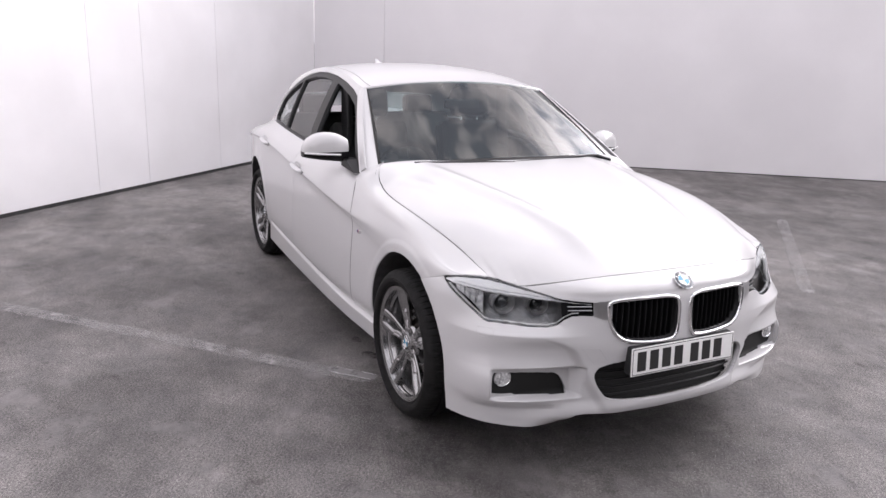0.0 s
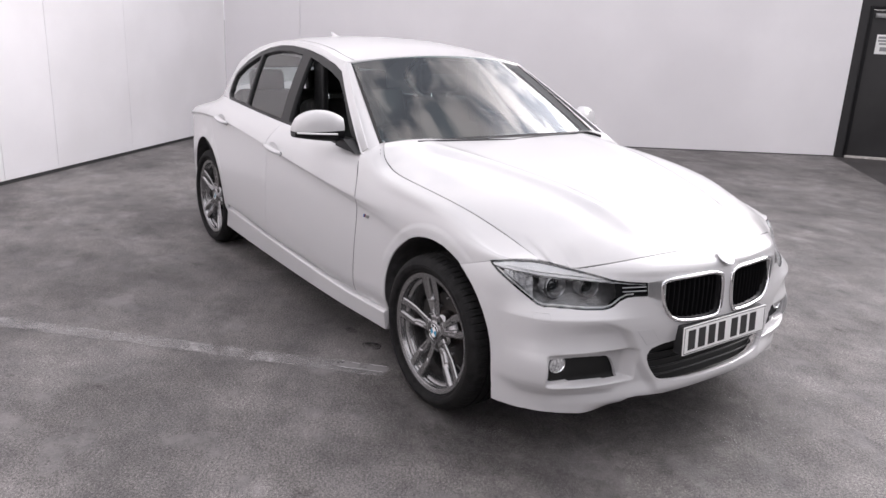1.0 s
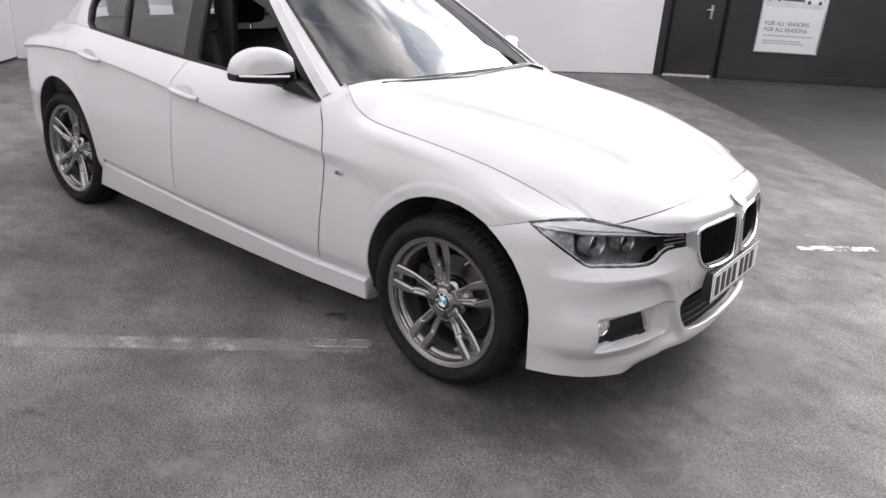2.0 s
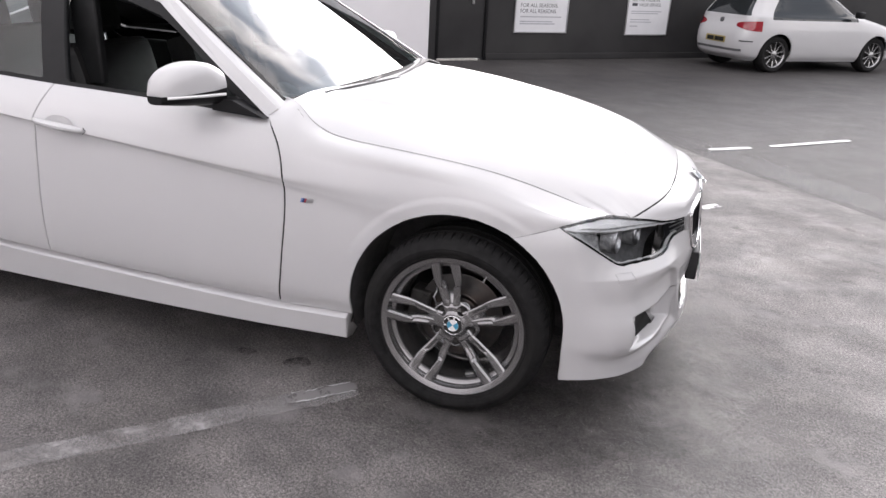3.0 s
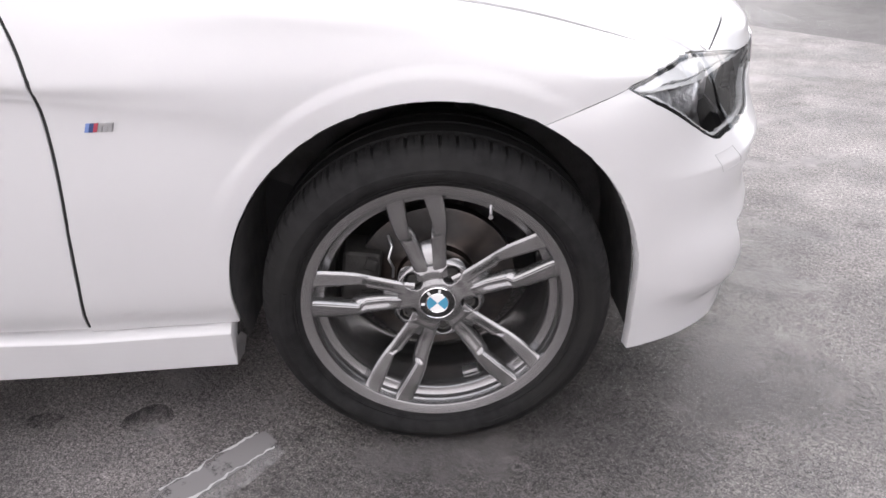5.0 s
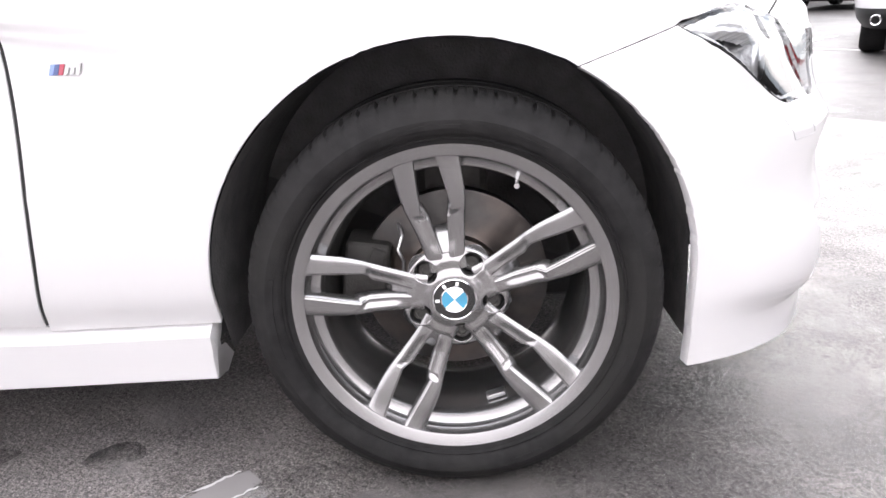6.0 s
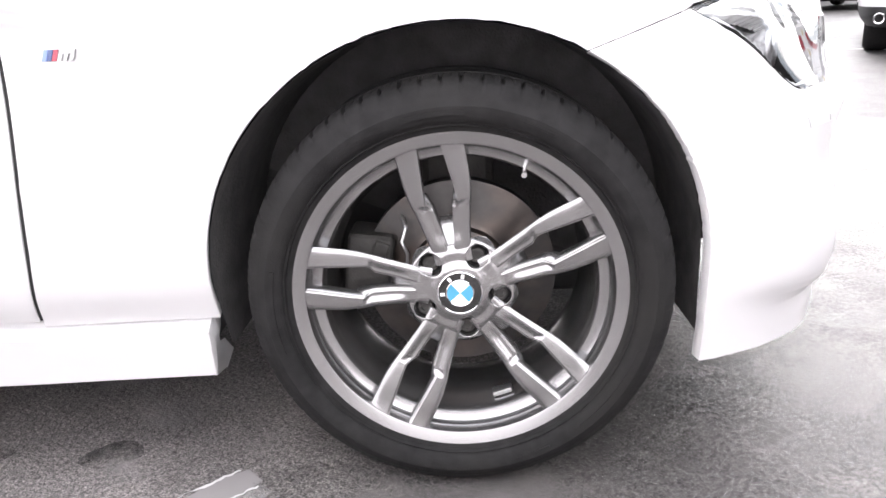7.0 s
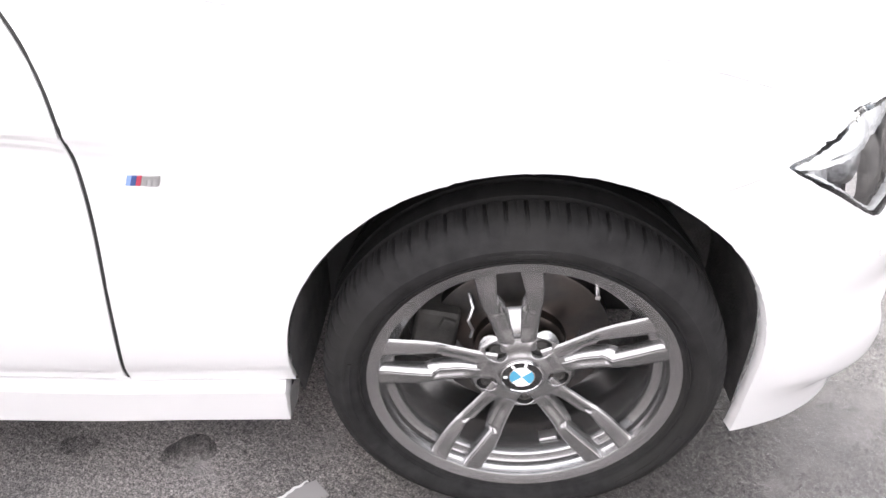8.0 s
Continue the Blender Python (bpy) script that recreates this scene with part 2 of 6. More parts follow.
def panel(name, surf, us, vs, clips, mat, parent, label="", mirror=False, depth=0.012, sink=0.0, flip=False):
    """A sheet cut out of the surface surf(u, v): clips are functions of (x, y, z) that are positive where it stays. Its rim turns inwards by depth."""
    U, V = np.meshgrid(np.asarray(us, float), np.asarray(vs, float), indexing="ij")
    nu, nv = U.shape
    P = [(float(a), float(b)) for a, b in zip(U.ravel(), V.ravel())]
    F = [(i * nv + j, (i + 1) * nv + j, (i + 1) * nv + j + 1, i * nv + j + 1) for i in range(nu - 1) for j in range(nv - 1)]
    for clip in clips:
        A = np.array(P)
        val = clip(*surf(A[:, 0], A[:, 1]))
        val = np.where(np.abs(val) < 0.0012, 0.0, val)
        cut, out = {}, []
        for f in F:
            s = [val[i] for i in f]
            if min(s) >= 0:
                out.append(f)
                continue
            if max(s) <= 0:
                continue
            g = []
            for k, i in enumerate(f):
                j = f[(k + 1) % len(f)]
                if val[i] >= 0:
                    g.append(i)
                if (val[i] > 0 > val[j]) or (val[i] < 0 < val[j]):
                    key = (min(i, j), max(i, j))
                    if key not in cut:
                        a, b = key
                        t = val[a] / (val[a] - val[b])
                        cut[key] = len(P)
                        P.append((P[a][0] + t * (P[b][0] - P[a][0]), P[a][1] + t * (P[b][1] - P[a][1])))
                    g.append(cut[key])
            if len(g) > 2:
                out.append(tuple(g))
        F = out
    if not F:
        raise ValueError(name + ' is empty')
    used = sorted({i for f in F for i in f})
    index = {i: k for k, i in enumerate(used)}
    A = np.array([P[i] for i in used])
    F = [tuple(index[i] for i in f) for f in F]
    e = 1e-3
    X = np.stack(surf(A[:, 0], A[:, 1]), 1)
    du = np.stack(surf(A[:, 0] + e, A[:, 1]), 1) - np.stack(surf(A[:, 0] - e, A[:, 1]), 1)
    dv = np.stack(surf(A[:, 0], A[:, 1] + e), 1) - np.stack(surf(A[:, 0], A[:, 1] - e), 1)
    N = np.cross(du, dv)
    N /= np.linalg.norm(N, axis=1)[:, None] + 1e-12
    if flip:
        N = -N
        F = [f[::-1] for f in F]
    X = X - N * sink
    edge = {}
    for f in F:
        for a, b in zip(f, f[1:] + f[:1]):
            edge[(a, b)] = True
    verts, faces, normals = list(X), list(F), [N[i] for f in F for i in f]
    if depth:
        for a, b in edge:
            if (b, a) not in edge:
                k = len(verts)
                r = min(0.003, depth / 3)
                verts += [X[a], X[b], X[b] - N[b] * r * 0.5, X[a] - N[a] * r * 0.5, X[b] - N[b] * depth, X[a] - N[a] * depth]
                o = np.cross(X[b] - X[a], N[a])
                o /= np.linalg.norm(o) + 1e-12
                faces += [(k + 1, k, k + 3, k + 2), (k + 2, k + 3, k + 5, k + 4)]
                normals += [N[b], N[a], (N[a] + o), (N[b] + o), (N[b] + o), (N[a] + o), o, o]
    verts, normals = np.array(verts), np.array(normals)
    normals /= np.linalg.norm(normals, axis=1)[:, None] + 1e-12
    if mirror:
        verts = verts * (1, -1, 1)
        k, flipped = 0, []
        for f in faces:
            flipped += list((normals[k:k + len(f)] * (1, -1, 1))[::-1])
            k += len(f)
        normals, faces = np.array(flipped), [f[::-1] for f in faces]
    return mesh_object(name, verts, faces, mat, parent, label, normals)


def thing(name, label, category, group="", at=None):
    ob = tagged(new(name), label, category, group)
    if at is not None:
        ob.matrix_world = at
    return ob


def letters(text, height, mat, m, parent, name="lettering", width=None, depth=0.0015):
    """Raised writing in the built-in font, as a mesh, its lower left corner at the origin of m."""
    cu = bpy.data.curves.new(name, "FONT")
    cu.body, cu.size, cu.extrude = text, height / 0.72, depth
    tmp = new("text_curve", cu)
    bpy.context.view_layer.update()
    me = bpy.data.meshes.new_from_object(tmp.evaluated_get(bpy.context.evaluated_depsgraph_get()))
    bpy.data.objects.remove(tmp)
    me.materials.clear()
    me.materials.append(mat)
    xs = [v.co.x for v in me.vertices]
    lo, hi = min(xs), max(xs)
    k = width / (hi - lo) if width else 1
    me.transform(Matrix.Diagonal((k, 1, 1, 1)) @ Matrix.Translation((-lo, 0, 0)))
    ob = new(name, me)
    ob.parent = parent
    ob.matrix_local = m
    return ob

# ---- the white saloon: nose towards +x, its front axle over the origin ----
car = thing("saloon_car", "glossy white four-door saloon, grey double-spoke alloys, one window down", "car")

max_width = smooth_curve([(-3.85, 0.47), (-3.7, 0.59), (-3.4, 0.755), (-3.1, 0.832), (-2.81, 0.871), (-2.4, 0.890), (-2.0, 0.899), (-1.2, 0.902), (-0.75, 0.892), (-0.55, 0.880), (-0.35, 0.870), (-0.1, 0.866), (0.1, 0.863), (0.2, 0.857), (0.33, 0.833), (0.5, 0.735)])
crease_height = smooth_curve([(-3.85, 0.78), (-3.4, 0.84), (-3.0, 0.89), (-2.7, 0.912), (-2.2, 0.908), (-1.3, 0.836), (-0.44, 0.767), (0.1, 0.745), (0.47, 0.705)])
crease_sharp = smooth_curve([(-3.85, 1), (-0.75, 1), (-0.45, 0.5), (-0.25, 0), (0.5, 0)])
seam_width = smooth_curve([(-0.76, 0.655), (-0.68, 0.69), (-0.62, 0.732), (-0.565, 0.757), (-0.50, 0.765), (-0.42, 0.775), (-0.33, 0.784), (-0.24, 0.787), (-0.10, 0.783), (0.01, 0.775), (0.10, 0.763), (0.18, 0.747), (0.27, 0.728), (0.366, 0.713), (0.46, 0.705), (0.49, 0.702)])
seam_height = smooth_curve([(-0.76, 1.006), (-0.68, 1.006), (-0.62, 0.994), (-0.565, 0.953), (-0.50, 0.920), (-0.42, 0.906), (-0.33, 0.900), (-0.24, 0.894), (-0.10, 0.881), (0.01, 0.867), (0.10, 0.850), (0.18, 0.829), (0.27, 0.801), (0.366, 0.771), (0.46, 0.747), (0.49, 0.740)])
wing_width = smooth_curve([(-0.76, 0.815), (-0.64, 0.813), (-0.50, 0.822), (-0.33, 0.833), (-0.10, 0.832), (0.10, 0.814), (0.27, 0.801), (0.37, 0.784), (0.42, 0.757), (0.47, 0.716)])
wing_height = smooth_curve([(-0.76, 0.958), (-0.64, 0.944), (-0.53, 0.906), (-0.42, 0.884), (-0.30, 0.874), (-0.10, 0.857), (0.10, 0.826), (0.27, 0.772), (0.37, 0.749), (0.42, 0.750), (0.47, 0.742)])
belt_height = smooth_curve([(-3.85, 0.89), (-3.5, 0.935), (-3.2, 0.975), (-2.95, 1.004), (-2.75, 1.022), (-2.4, 1.020), (-1.66, 0.988), (-1.2, 0.975), (-0.66, 0.950)])
belt_width = smooth_curve([(-3.85, 0.35), (-3.6, 0.45), (-3.2, 0.59), (-2.75, 0.735), (-2.4, 0.786), (-1.6, 0.805), (-0.66, 0.805)])
ARCHES = ((-0.001, 0.358, 0.369), (-2.782, 0.363, 0.380))


def arch_distance(x, z, k=0):
    cx, cz, r = ARCHES[k]
    return np.hypot((x - cx) * 0.984, np.maximum(z - cz, 0)) - r


def body_section(x, v, wing):
    w, zc, s = max_width(x), crease_height(x), crease_sharp(x)
    if wing:
        wt, zt, w7, z7 = seam_width(x), seam_height(x), wing_width(x), wing_height(x)
    else:
        wt, zt = belt_width(x), belt_height(x)
        w7, z7 = wt + 0.032, zt - 0.028
    zk = [0.17 + 0 * x, 0.295 + 0 * x, 0.375 + 0 * x, 0.55 + 0 * x, zc - 0.055 - 0.045 * (1 - s), zc - 0.018 * s - 0.045 * (1 - s), zc + 0.004 + 0.01 * (1 - s), zc + 0.55 * (z7 - zc) + 0.01 * (1 - s), z7, zt]
    wk = [w - 0.090, w - 0.038, w - 0.012, w - 0.003, w - 0.004 - 0.006 * s, w - 0.0036 * s - 0.001, w - 0.004 * (1 - s), w - 0.012 - 0.2 * (w - w7), w7, wt]
    zk, wk = np.stack(zk), np.stack(wk)
    n = len(zk) - 1
    p = np.clip(np.asarray(v, float), 0, 1) * n
    i = np.clip(p.astype(int), 0, n - 1)
    t = p - i
    cols = np.arange(len(p))

    def knot(a, j):
        return a[np.clip(j, 0, n), cols]

    def blend(a):
        a0, a1, a2, a3 = knot(a, i - 1), knot(a, i), knot(a, i + 1), knot(a, i + 2)
        return 0.5 * (2 * a1 + (a2 - a0) * t + (2 * a0 - 5 * a1 + 4 * a2 - a3) * t * t + (3 * a1 - a0 - 3 * a2 + a3) * t ** 3)

    z, y = blend(zk), blend(wk)
    for k in (0, 1):
        r = np.hypot(x - ARCHES[k][0], z - ARCHES[k][1]) - ARCHES[k][2]
        t = np.clip((r - 0.032) / 0.026, 0, 1)
        y = y + 0.0034 * (1 - t * t * (3 - 2 * t)) * np.clip((z - 0.42) / 0.2, 0, 1) * np.clip((r + 0.06) / 0.03, 0, 1)
    return x, -y, z


def side_surface(x, v):
    return body_section(np.asarray(x, float), v, False)


def wing_surface(x, v):
    return body_section(np.asarray(x, float), v, True)


front_seam = smooth_curve([(0.17, -0.672), (0.296, -0.652), (0.40, -0.636), (0.5, -0.624), (0.60, -0.613), (0.68, -0.609), (0.76, -0.611), (0.83, -0.622), (0.88, -0.641), (0.916, -0.664), (0.949, -0.692), (1.05, -0.79)])
middle_seam = smooth_curve([(0.17, -1.645), (0.39, -1.642), (0.62, -1.636), (0.87, -1.62), (1.0, -1.59), (1.1, -1.57)])
rear_seam = smooth_curve([(0.17, -2.33), (0.45, -2.36), (0.60, -2.43), (0.75, -2.55), (0.90, -2.63), (1.05, -2.66)])
GAP = 0.0034
lamp_top = smooth_curve([(0.32, 0.729), (0.387, 0.744), (0.422, 0.751), (0.448, 0.749), (0.526, 0.727)])
V = np.linspace(0, 1, 64)
door_low = lambda x: 0.303 + 0.042 * np.clip(-0.65 - x, 0, 2)

for mirror in (False, True):
    wing = panel("front_wing", wing_surface, np.linspace(-0.76, 0.50, 126), np.linspace(0, 1, 90), [
        lambda x, y, z: x - front_seam(z) - GAP,
        lambda x, y, z: arch_distance(x, z),
        lambda x, y, z: z - np.where(x < 0.322, 0.682 + (x - 0.195) * 0.3386, lamp_top(x)) - 0.0002 + np.where(x < 0.15, 1, 0),
        lambda x, y, z: z - 0.294,
        lambda x, y, z: x + 0.75,
        lambda x, y, z: 0.447 - x,
    ], PAINT, car, mirror=mirror)
    door_f = panel("front_door", side_surface, np.linspace(-1.72, -0.58, 64), V, [
        lambda x, y, z: front_seam(z) - GAP - x,
        lambda x, y, z: x - middle_seam(z) - GAP,
        lambda x, y, z: z - door_low(x),
    ], PAINT, car, mirror=mirror)
    door_r = panel("rear_door", side_surface, np.linspace(-2.72, -1.56, 64), V, [
        lambda x, y, z: middle_seam(z) - GAP - x,
        lambda x, y, z: x - rear_seam(z) - GAP,
        lambda x, y, z: z - door_low(x),
        lambda x, y, z: arch_distance(x, z, 1),
    ], PAINT, car, mirror=mirror)
    quarter = panel("rear_quarter", side_surface, np.linspace(-3.83, -2.3, 70), V, [
        lambda x, y, z: rear_seam(z) - GAP - x,
        lambda x, y, z: arch_distance(x, z, 1),
        lambda x, y, z: z - 0.20,
    ], PAINT, car, mirror=mirror)
    # side skirt: a bulged strip below the doors, its front end raked
    def skirt_surface(x, v):
        x = np.asarray(x, float)
        v = np.clip(np.asarray(v, float), 0, 1)
        z = 0.181 + v * (door_low(x) - 0.007 - 0.181)
        w = max_width(x) - 0.024 - 0.014 * (1 - np.clip(v / 0.82, 0, 1)) - 0.050 * (1 - ease(0.0, 0.12, v)) - 0.024 * ease(0.82, 1.0, v)
        return x, -w, z
    panel("side_skirt", skirt_surface, np.linspace(-2.48, -0.36, 60), np.linspace(0, 1, 44), [
        lambda x, y, z: -0.396 - (z - 0.18) * -0.02 - x,
        lambda x, y, z: x + 2.44 - (z - 0.18) * 0.5,
    ], PAINT, car, mirror=mirror, depth=0.05)

# front bumper: plan curve from the right flank round the nose to the left flank
_half = [(0.775, 0), (0.770, 0.15), (0.750, 0.30), (0.718, 0.43), (0.674, 0.55), (0.622, 0.655), (0.558, 0.745), (0.466, 0.806), (0.342, 0.845), (0.22, 0.861), (0.10, 0.870)]
_s = [0.0]
for a, b in zip(_half, _half[1:]):
    _s.append(_s[-1] + math.hypot(b[0] - a[0], b[1] - a[1]))
plan_x = smooth_curve([(-s, p[0]) for s, p in zip(_s[1:], _half[1:])] + [(s, p[0]) for s, p in zip(_s, _half)])
plan_y = smooth_curve([(-s, -p[1]) for s, p in zip(_s[1:], _half[1:])] + [(s, p[1]) for s, p in zip(_s, _half)])
nose_centre = smooth_curve([(0.19, -0.10), (0.215, -0.03), (0.25, 0.0), (0.30, 0.0), (0.40, -0.004), (0.52, -0.010), (0.60, -0.018), (0.66, -0.024), (0.70, -0.032), (0.735, -0.048), (0.752, -0.082), (0.763, -0.125), (0.770, -0.18)])
nose_corner = smooth_curve([(0.19, 0.004), (0.22, 0.005), (0.26, 0.010), (0.285, 0.022), (0.31, 0.044), (0.34, 0.052), (0.40, 0.050), (0.44, 0.034), (0.48, 0.016), (0.52, 0.008), (0.552, 0.005), (0.560, 0.004), (0.572, -0.006), (0.600, -0.030), (0.64, -0.054), (0.70, -0.082), (0.74, -0.118), (0.765, -0.175)])
nose_flank = smooth_curve([(0.19, -0.012), (0.25, -0.006), (0.35, 0.003), (0.5, 0.007), (0.6, 0.006), (0.68, 0.0), (0.72, -0.014), (0.765, -0.05)])


_low = [(0.757, 0), (0.755, 0.15), (0.740, 0.30), (0.706, 0.43), (0.660, 0.545), (0.612, 0.645), (0.556, 0.728), (0.472, 0.795), (0.352, 0.842), (0.22, 0.861), (0.10, 0.870)]
low_x = smooth_curve([(-s, p[0]) for s, p in zip(_s[1:], _low[1:])] + [(s, p[0]) for s, p in zip(_s, _low)])
low_y = smooth_curve([(-s, -p[1]) for s, p in zip(_s[1:], _low[1:])] + [(s, p[1]) for s, p in zip(_s, _low)])


cheek_edge = smooth_curve([(0.18, 0.26), (0.26, 0.312), (0.30, 0.335), (0.36, 0.372), (0.42, 0.405), (0.47, 0.432), (0.51, 0.462), (0.54, 0.515), (0.58, 0.62)])


def nose_surface(s, z):
    s, z = np.asarray(s, float), np.asarray(z, float)
    e = 1e-3
    k = ease(0.54, 0.43, z)
    px, py = plan_x(s) * (1 - k) + low_x(s) * k, plan_y(s) * (1 - k) + low_y(s) * k
    tx = (plan_x(s + e) - plan_x(s - e)) * (1 - k) + (low_x(s + e) - low_x(s - e)) * k
    ty = (plan_y(s + e) - plan_y(s - e)) * (1 - k) + (low_y(s + e) - low_y(s - e)) * k
    k = np.hypot(tx, ty) + 1e-12
    q = np.abs(s)
    a, b = ease(0.36, 0.66, q), ease(0.76, 1.02, q)
    d = (1 - a) * nose_centre(z) + a * ((1 - b) * nose_corner(z) + b * nose_flank(z))
    # the cheeks: the middle stands proud of the sides along an edge that runs down to the lip
    side = np.abs(py)
    fall = ease(0.0, 0.042, side - cheek_edge(z)) * ease(0.225, 0.30, z) * (1 - ease(0.50, 0.565, z)) * (1 - ease(0.55, 0.80, side))
    d = d - 0.020 * fall
    blade = ease(0.47, 0.56, q) * (1 - ease(0.80, 0.93, q)) * (1 - np.clip(np.abs(z - 0.288) / 0.022, 0, 1))
    d = d + 0.007 * blade
    X, Y = px + ty / k * d, py - tx / k * d
    # pockets of the side intakes: nearly flat, behind the rim of the flank
    side = np.abs(Y)
    pocket = ease(0.405, 0.440, side) * (1 - ease(0.744, 0.756, side)) * ease(0.304, 0.318, z) * (1 - ease(0.421, 0.436, z))
    return X + pocket * (np.minimum(X, 0.640 - (side - 0.42) * 0.185) - X), Y, z


KIDNEY = chaikin([(0.338, 0.655), (0.335, 0.690), (0.20, 0.694), (0.040, 0.694), (0.027, 0.65), (0.033, 0.535), (0.075, 0.520), (0.20, 0.523), (0.285, 0.537), (0.327, 0.590)], 2)
INTAKE = chaikin([(-0.392, 0.405), (-0.330, 0.300), (-0.27, 0.289), (-0.14, 0.279), (0, 0.275), (0.14, 0.279), (0.27, 0.289), (0.330, 0.300), (0.392, 0.405), (0.33, 0.450), (0, 0.46), (-0.33, 0.450)], 2)
FOG = chaikin([(0.742, 0.412), (0.728, 0.414), (0.53, 0.398), (0.478, 0.392), (0.440, 0.318), (0.448, 0.312), (0.735, 0.319), (0.742, 0.325)], 2)
# outline of a headlight: side distance less forward distance, height
LAMP = [(0.512, 0.727), (0.43, 0.7435), (0.36, 0.748), (0.29, 0.7485), (0.25, 0.7455), (0.145, 0.732), (0.08, 0.723), (-0.04, 0.706), (-0.127, 0.693), (-0.196, 0.6885), (-0.301, 0.686), (-0.311, 0.635), (-0.25, 0.635), (-0.205, 0.632), (-0.17, 0.620), (-0.135, 0.600), (-0.09, 0.592), (0, 0.592), (0.105, 0.596), (0.165, 0.598), (0.215, 0.597), (0.245, 0.601), (0.305, 0.626), (0.35, 0.647), (0.395, 0.668), (0.46, 0.698), (0.495, 0.715)]
kidney_in, intake_in, fog_in, _lamp = polygon_distance(KIDNEY), polygon_distance(INTAKE), polygon_distance(FOG), polygon_distance(LAMP)


def lamp_in(x, y, z):
    """How far a point lies inside the outline of its headlight."""
    return _lamp(np.abs(y) - x, z)


hood_front = smooth_curve([(0, 0.646), (0.15, 0.644), (0.26, 0.637), (0.36, 0.628), (0.437, 0.610), (0.491, 0.588), (0.547, 0.561), (0.58, 0.545), (0.610, 0.529), (0.645, 0.501), (0.66, 0.488), (0.705, 0.447), (0.9, 0.30)])
def bumper_low(y):
    """Lower edge of the bumper: a lip in the middle, a step down to the corner blades."""
    return np.interp(y, (0, 0.25, 0.40, 0.434, 0.446, 0.476, 0.60, 0.75, 0.80, 0.83), (0.232, 0.235, 0.240, 0.237, 0.228, 0.189, 0.191, 0.197, 0.193, 0.190))


lamp_upper = smooth_curve([(0.352, 0.680), (0.392, 0.684), (0.46, 0.687), (0.502, 0.692), (0.548, 0.705), (0.613, 0.7225), (0.645, 0.731), (0.705, 0.7455), (0.732, 0.749), (0.793, 0.745), (0.829, 0.728)])
NOSE_S = np.linspace(-1.28, 1.28, 300)
NOSE_Z = np.concatenate([np.linspace(0.185, 0.735, 100), np.linspace(0.738, 0.770, 14)])
bumper = panel("front_bumper", nose_surface, NOSE_S, NOSE_Z, [
    lambda x, y, z: arch_distance(x, z),
    lambda x, y, z: np.where(x < 0.40, 0.682 + (x - 0.195) * 0.3386 - 0.0010 - z, 1),
    lambda x, y, z: np.where(np.abs(y) < 0.622, x - hood_front(np.abs(y)) - 0.0045, 1),
    lambda x, y, z: np.where((np.abs(y) > 0.622) & (x > 0.322), lamp_upper(np.abs(y)) - z, 1),
    lambda x, y, z: -lamp_in(x, y, z),
    lambda x, y, z: -kidney_in(np.abs(y), z),
    lambda x, y, z: np.where(x > 0.6, -intake_in(y, z), 1),
    lambda x, y, z: -fog_in(np.abs(y), z),
    lambda x, y, z: z - bumper_low(np.abs(y)),
], PAINT, car, depth=0.022)

# bonnet
hood_centre = smooth_curve([(-0.70, 1.024), (-0.45, 1.006), (-0.2, 0.980), (0.0, 0.952), (0.15, 0.927), (0.3, 0.896), (0.42, 0.866), (0.53, 0.826), (0.60, 0.793), (0.652, 0.762), (0.67, 0.750)])
hood_edge = smooth_curve([(-0.76, 1.008), (-0.68, 1.008), (-0.62, 0.995), (-0.565, 0.955), (-0.50, 0.922), (-0.42, 0.908), (-0.33, 0.902), (-0.24, 0.896), (-0.10, 0.883), (0.01, 0.869), (0.10, 0.852), (0.18, 0.831), (0.27, 0.802), (0.366, 0.772), (0.46, 0.747), (0.535, 0.690), (0.61, 0.630), (0.67, 0.58)])


def hood_base(x, y):
    x, y = np.asarray(x, float), np.asarray(y, float)
    ys = np.where(x < 0.47, np.maximum(seam_width(x), 0.70), 0.70)
    s = np.clip(np.abs(y) / ys, 0, 1.15)
    ridge_at = 0.50 - 0.22 * ease(-0.6, 0.65, x)
    ridge = (0.013 * np.exp(-((np.abs(y) - ridge_at) / 0.042) ** 2) - 0.005 * np.exp(-((np.abs(y) - ridge_at - 0.09) / 0.05) ** 2)) * ease(0.64, 0.35, x) * ease(-0.70, -0.42, x)
    z = hood_edge(x) + (hood_centre(x) - hood_edge(x)) * (1 - s ** (4.6 - 2.3 * ease(0.25, 0.62, x))) + ridge * (1 - s ** 8)
    return z


# height of the nose along the bonnet's front edge, so that the two meet flush
_gs, _gz = (v.ravel() for v in np.meshgrid(np.linspace(0, 0.80, 240), np.linspace(0.66, 0.770, 240)))
_gx, _gy, _ = nose_surface(_gs, _gz)
nose_top = smooth_curve([(y, float(_gz[np.argmin((_gx - hood_front(y)) ** 2 + (_gy - y) ** 2)])) for y in np.linspace(0, 0.56, 13)] + [(0.613, 0.7245), (0.645, 0.7325), (0.675, 0.7400), (0.705, 0.7475)])


def hood_surface(x, y):
    x, y = np.asarray(x, float), np.asarray(y, float)
    hf = hood_front(np.abs(y))
    lead = hood_base(hf, y)
    return x, y, hood_base(x, y) + ease(hf - 0.16, hf, x) * (nose_top(np.abs(y)) - lead)


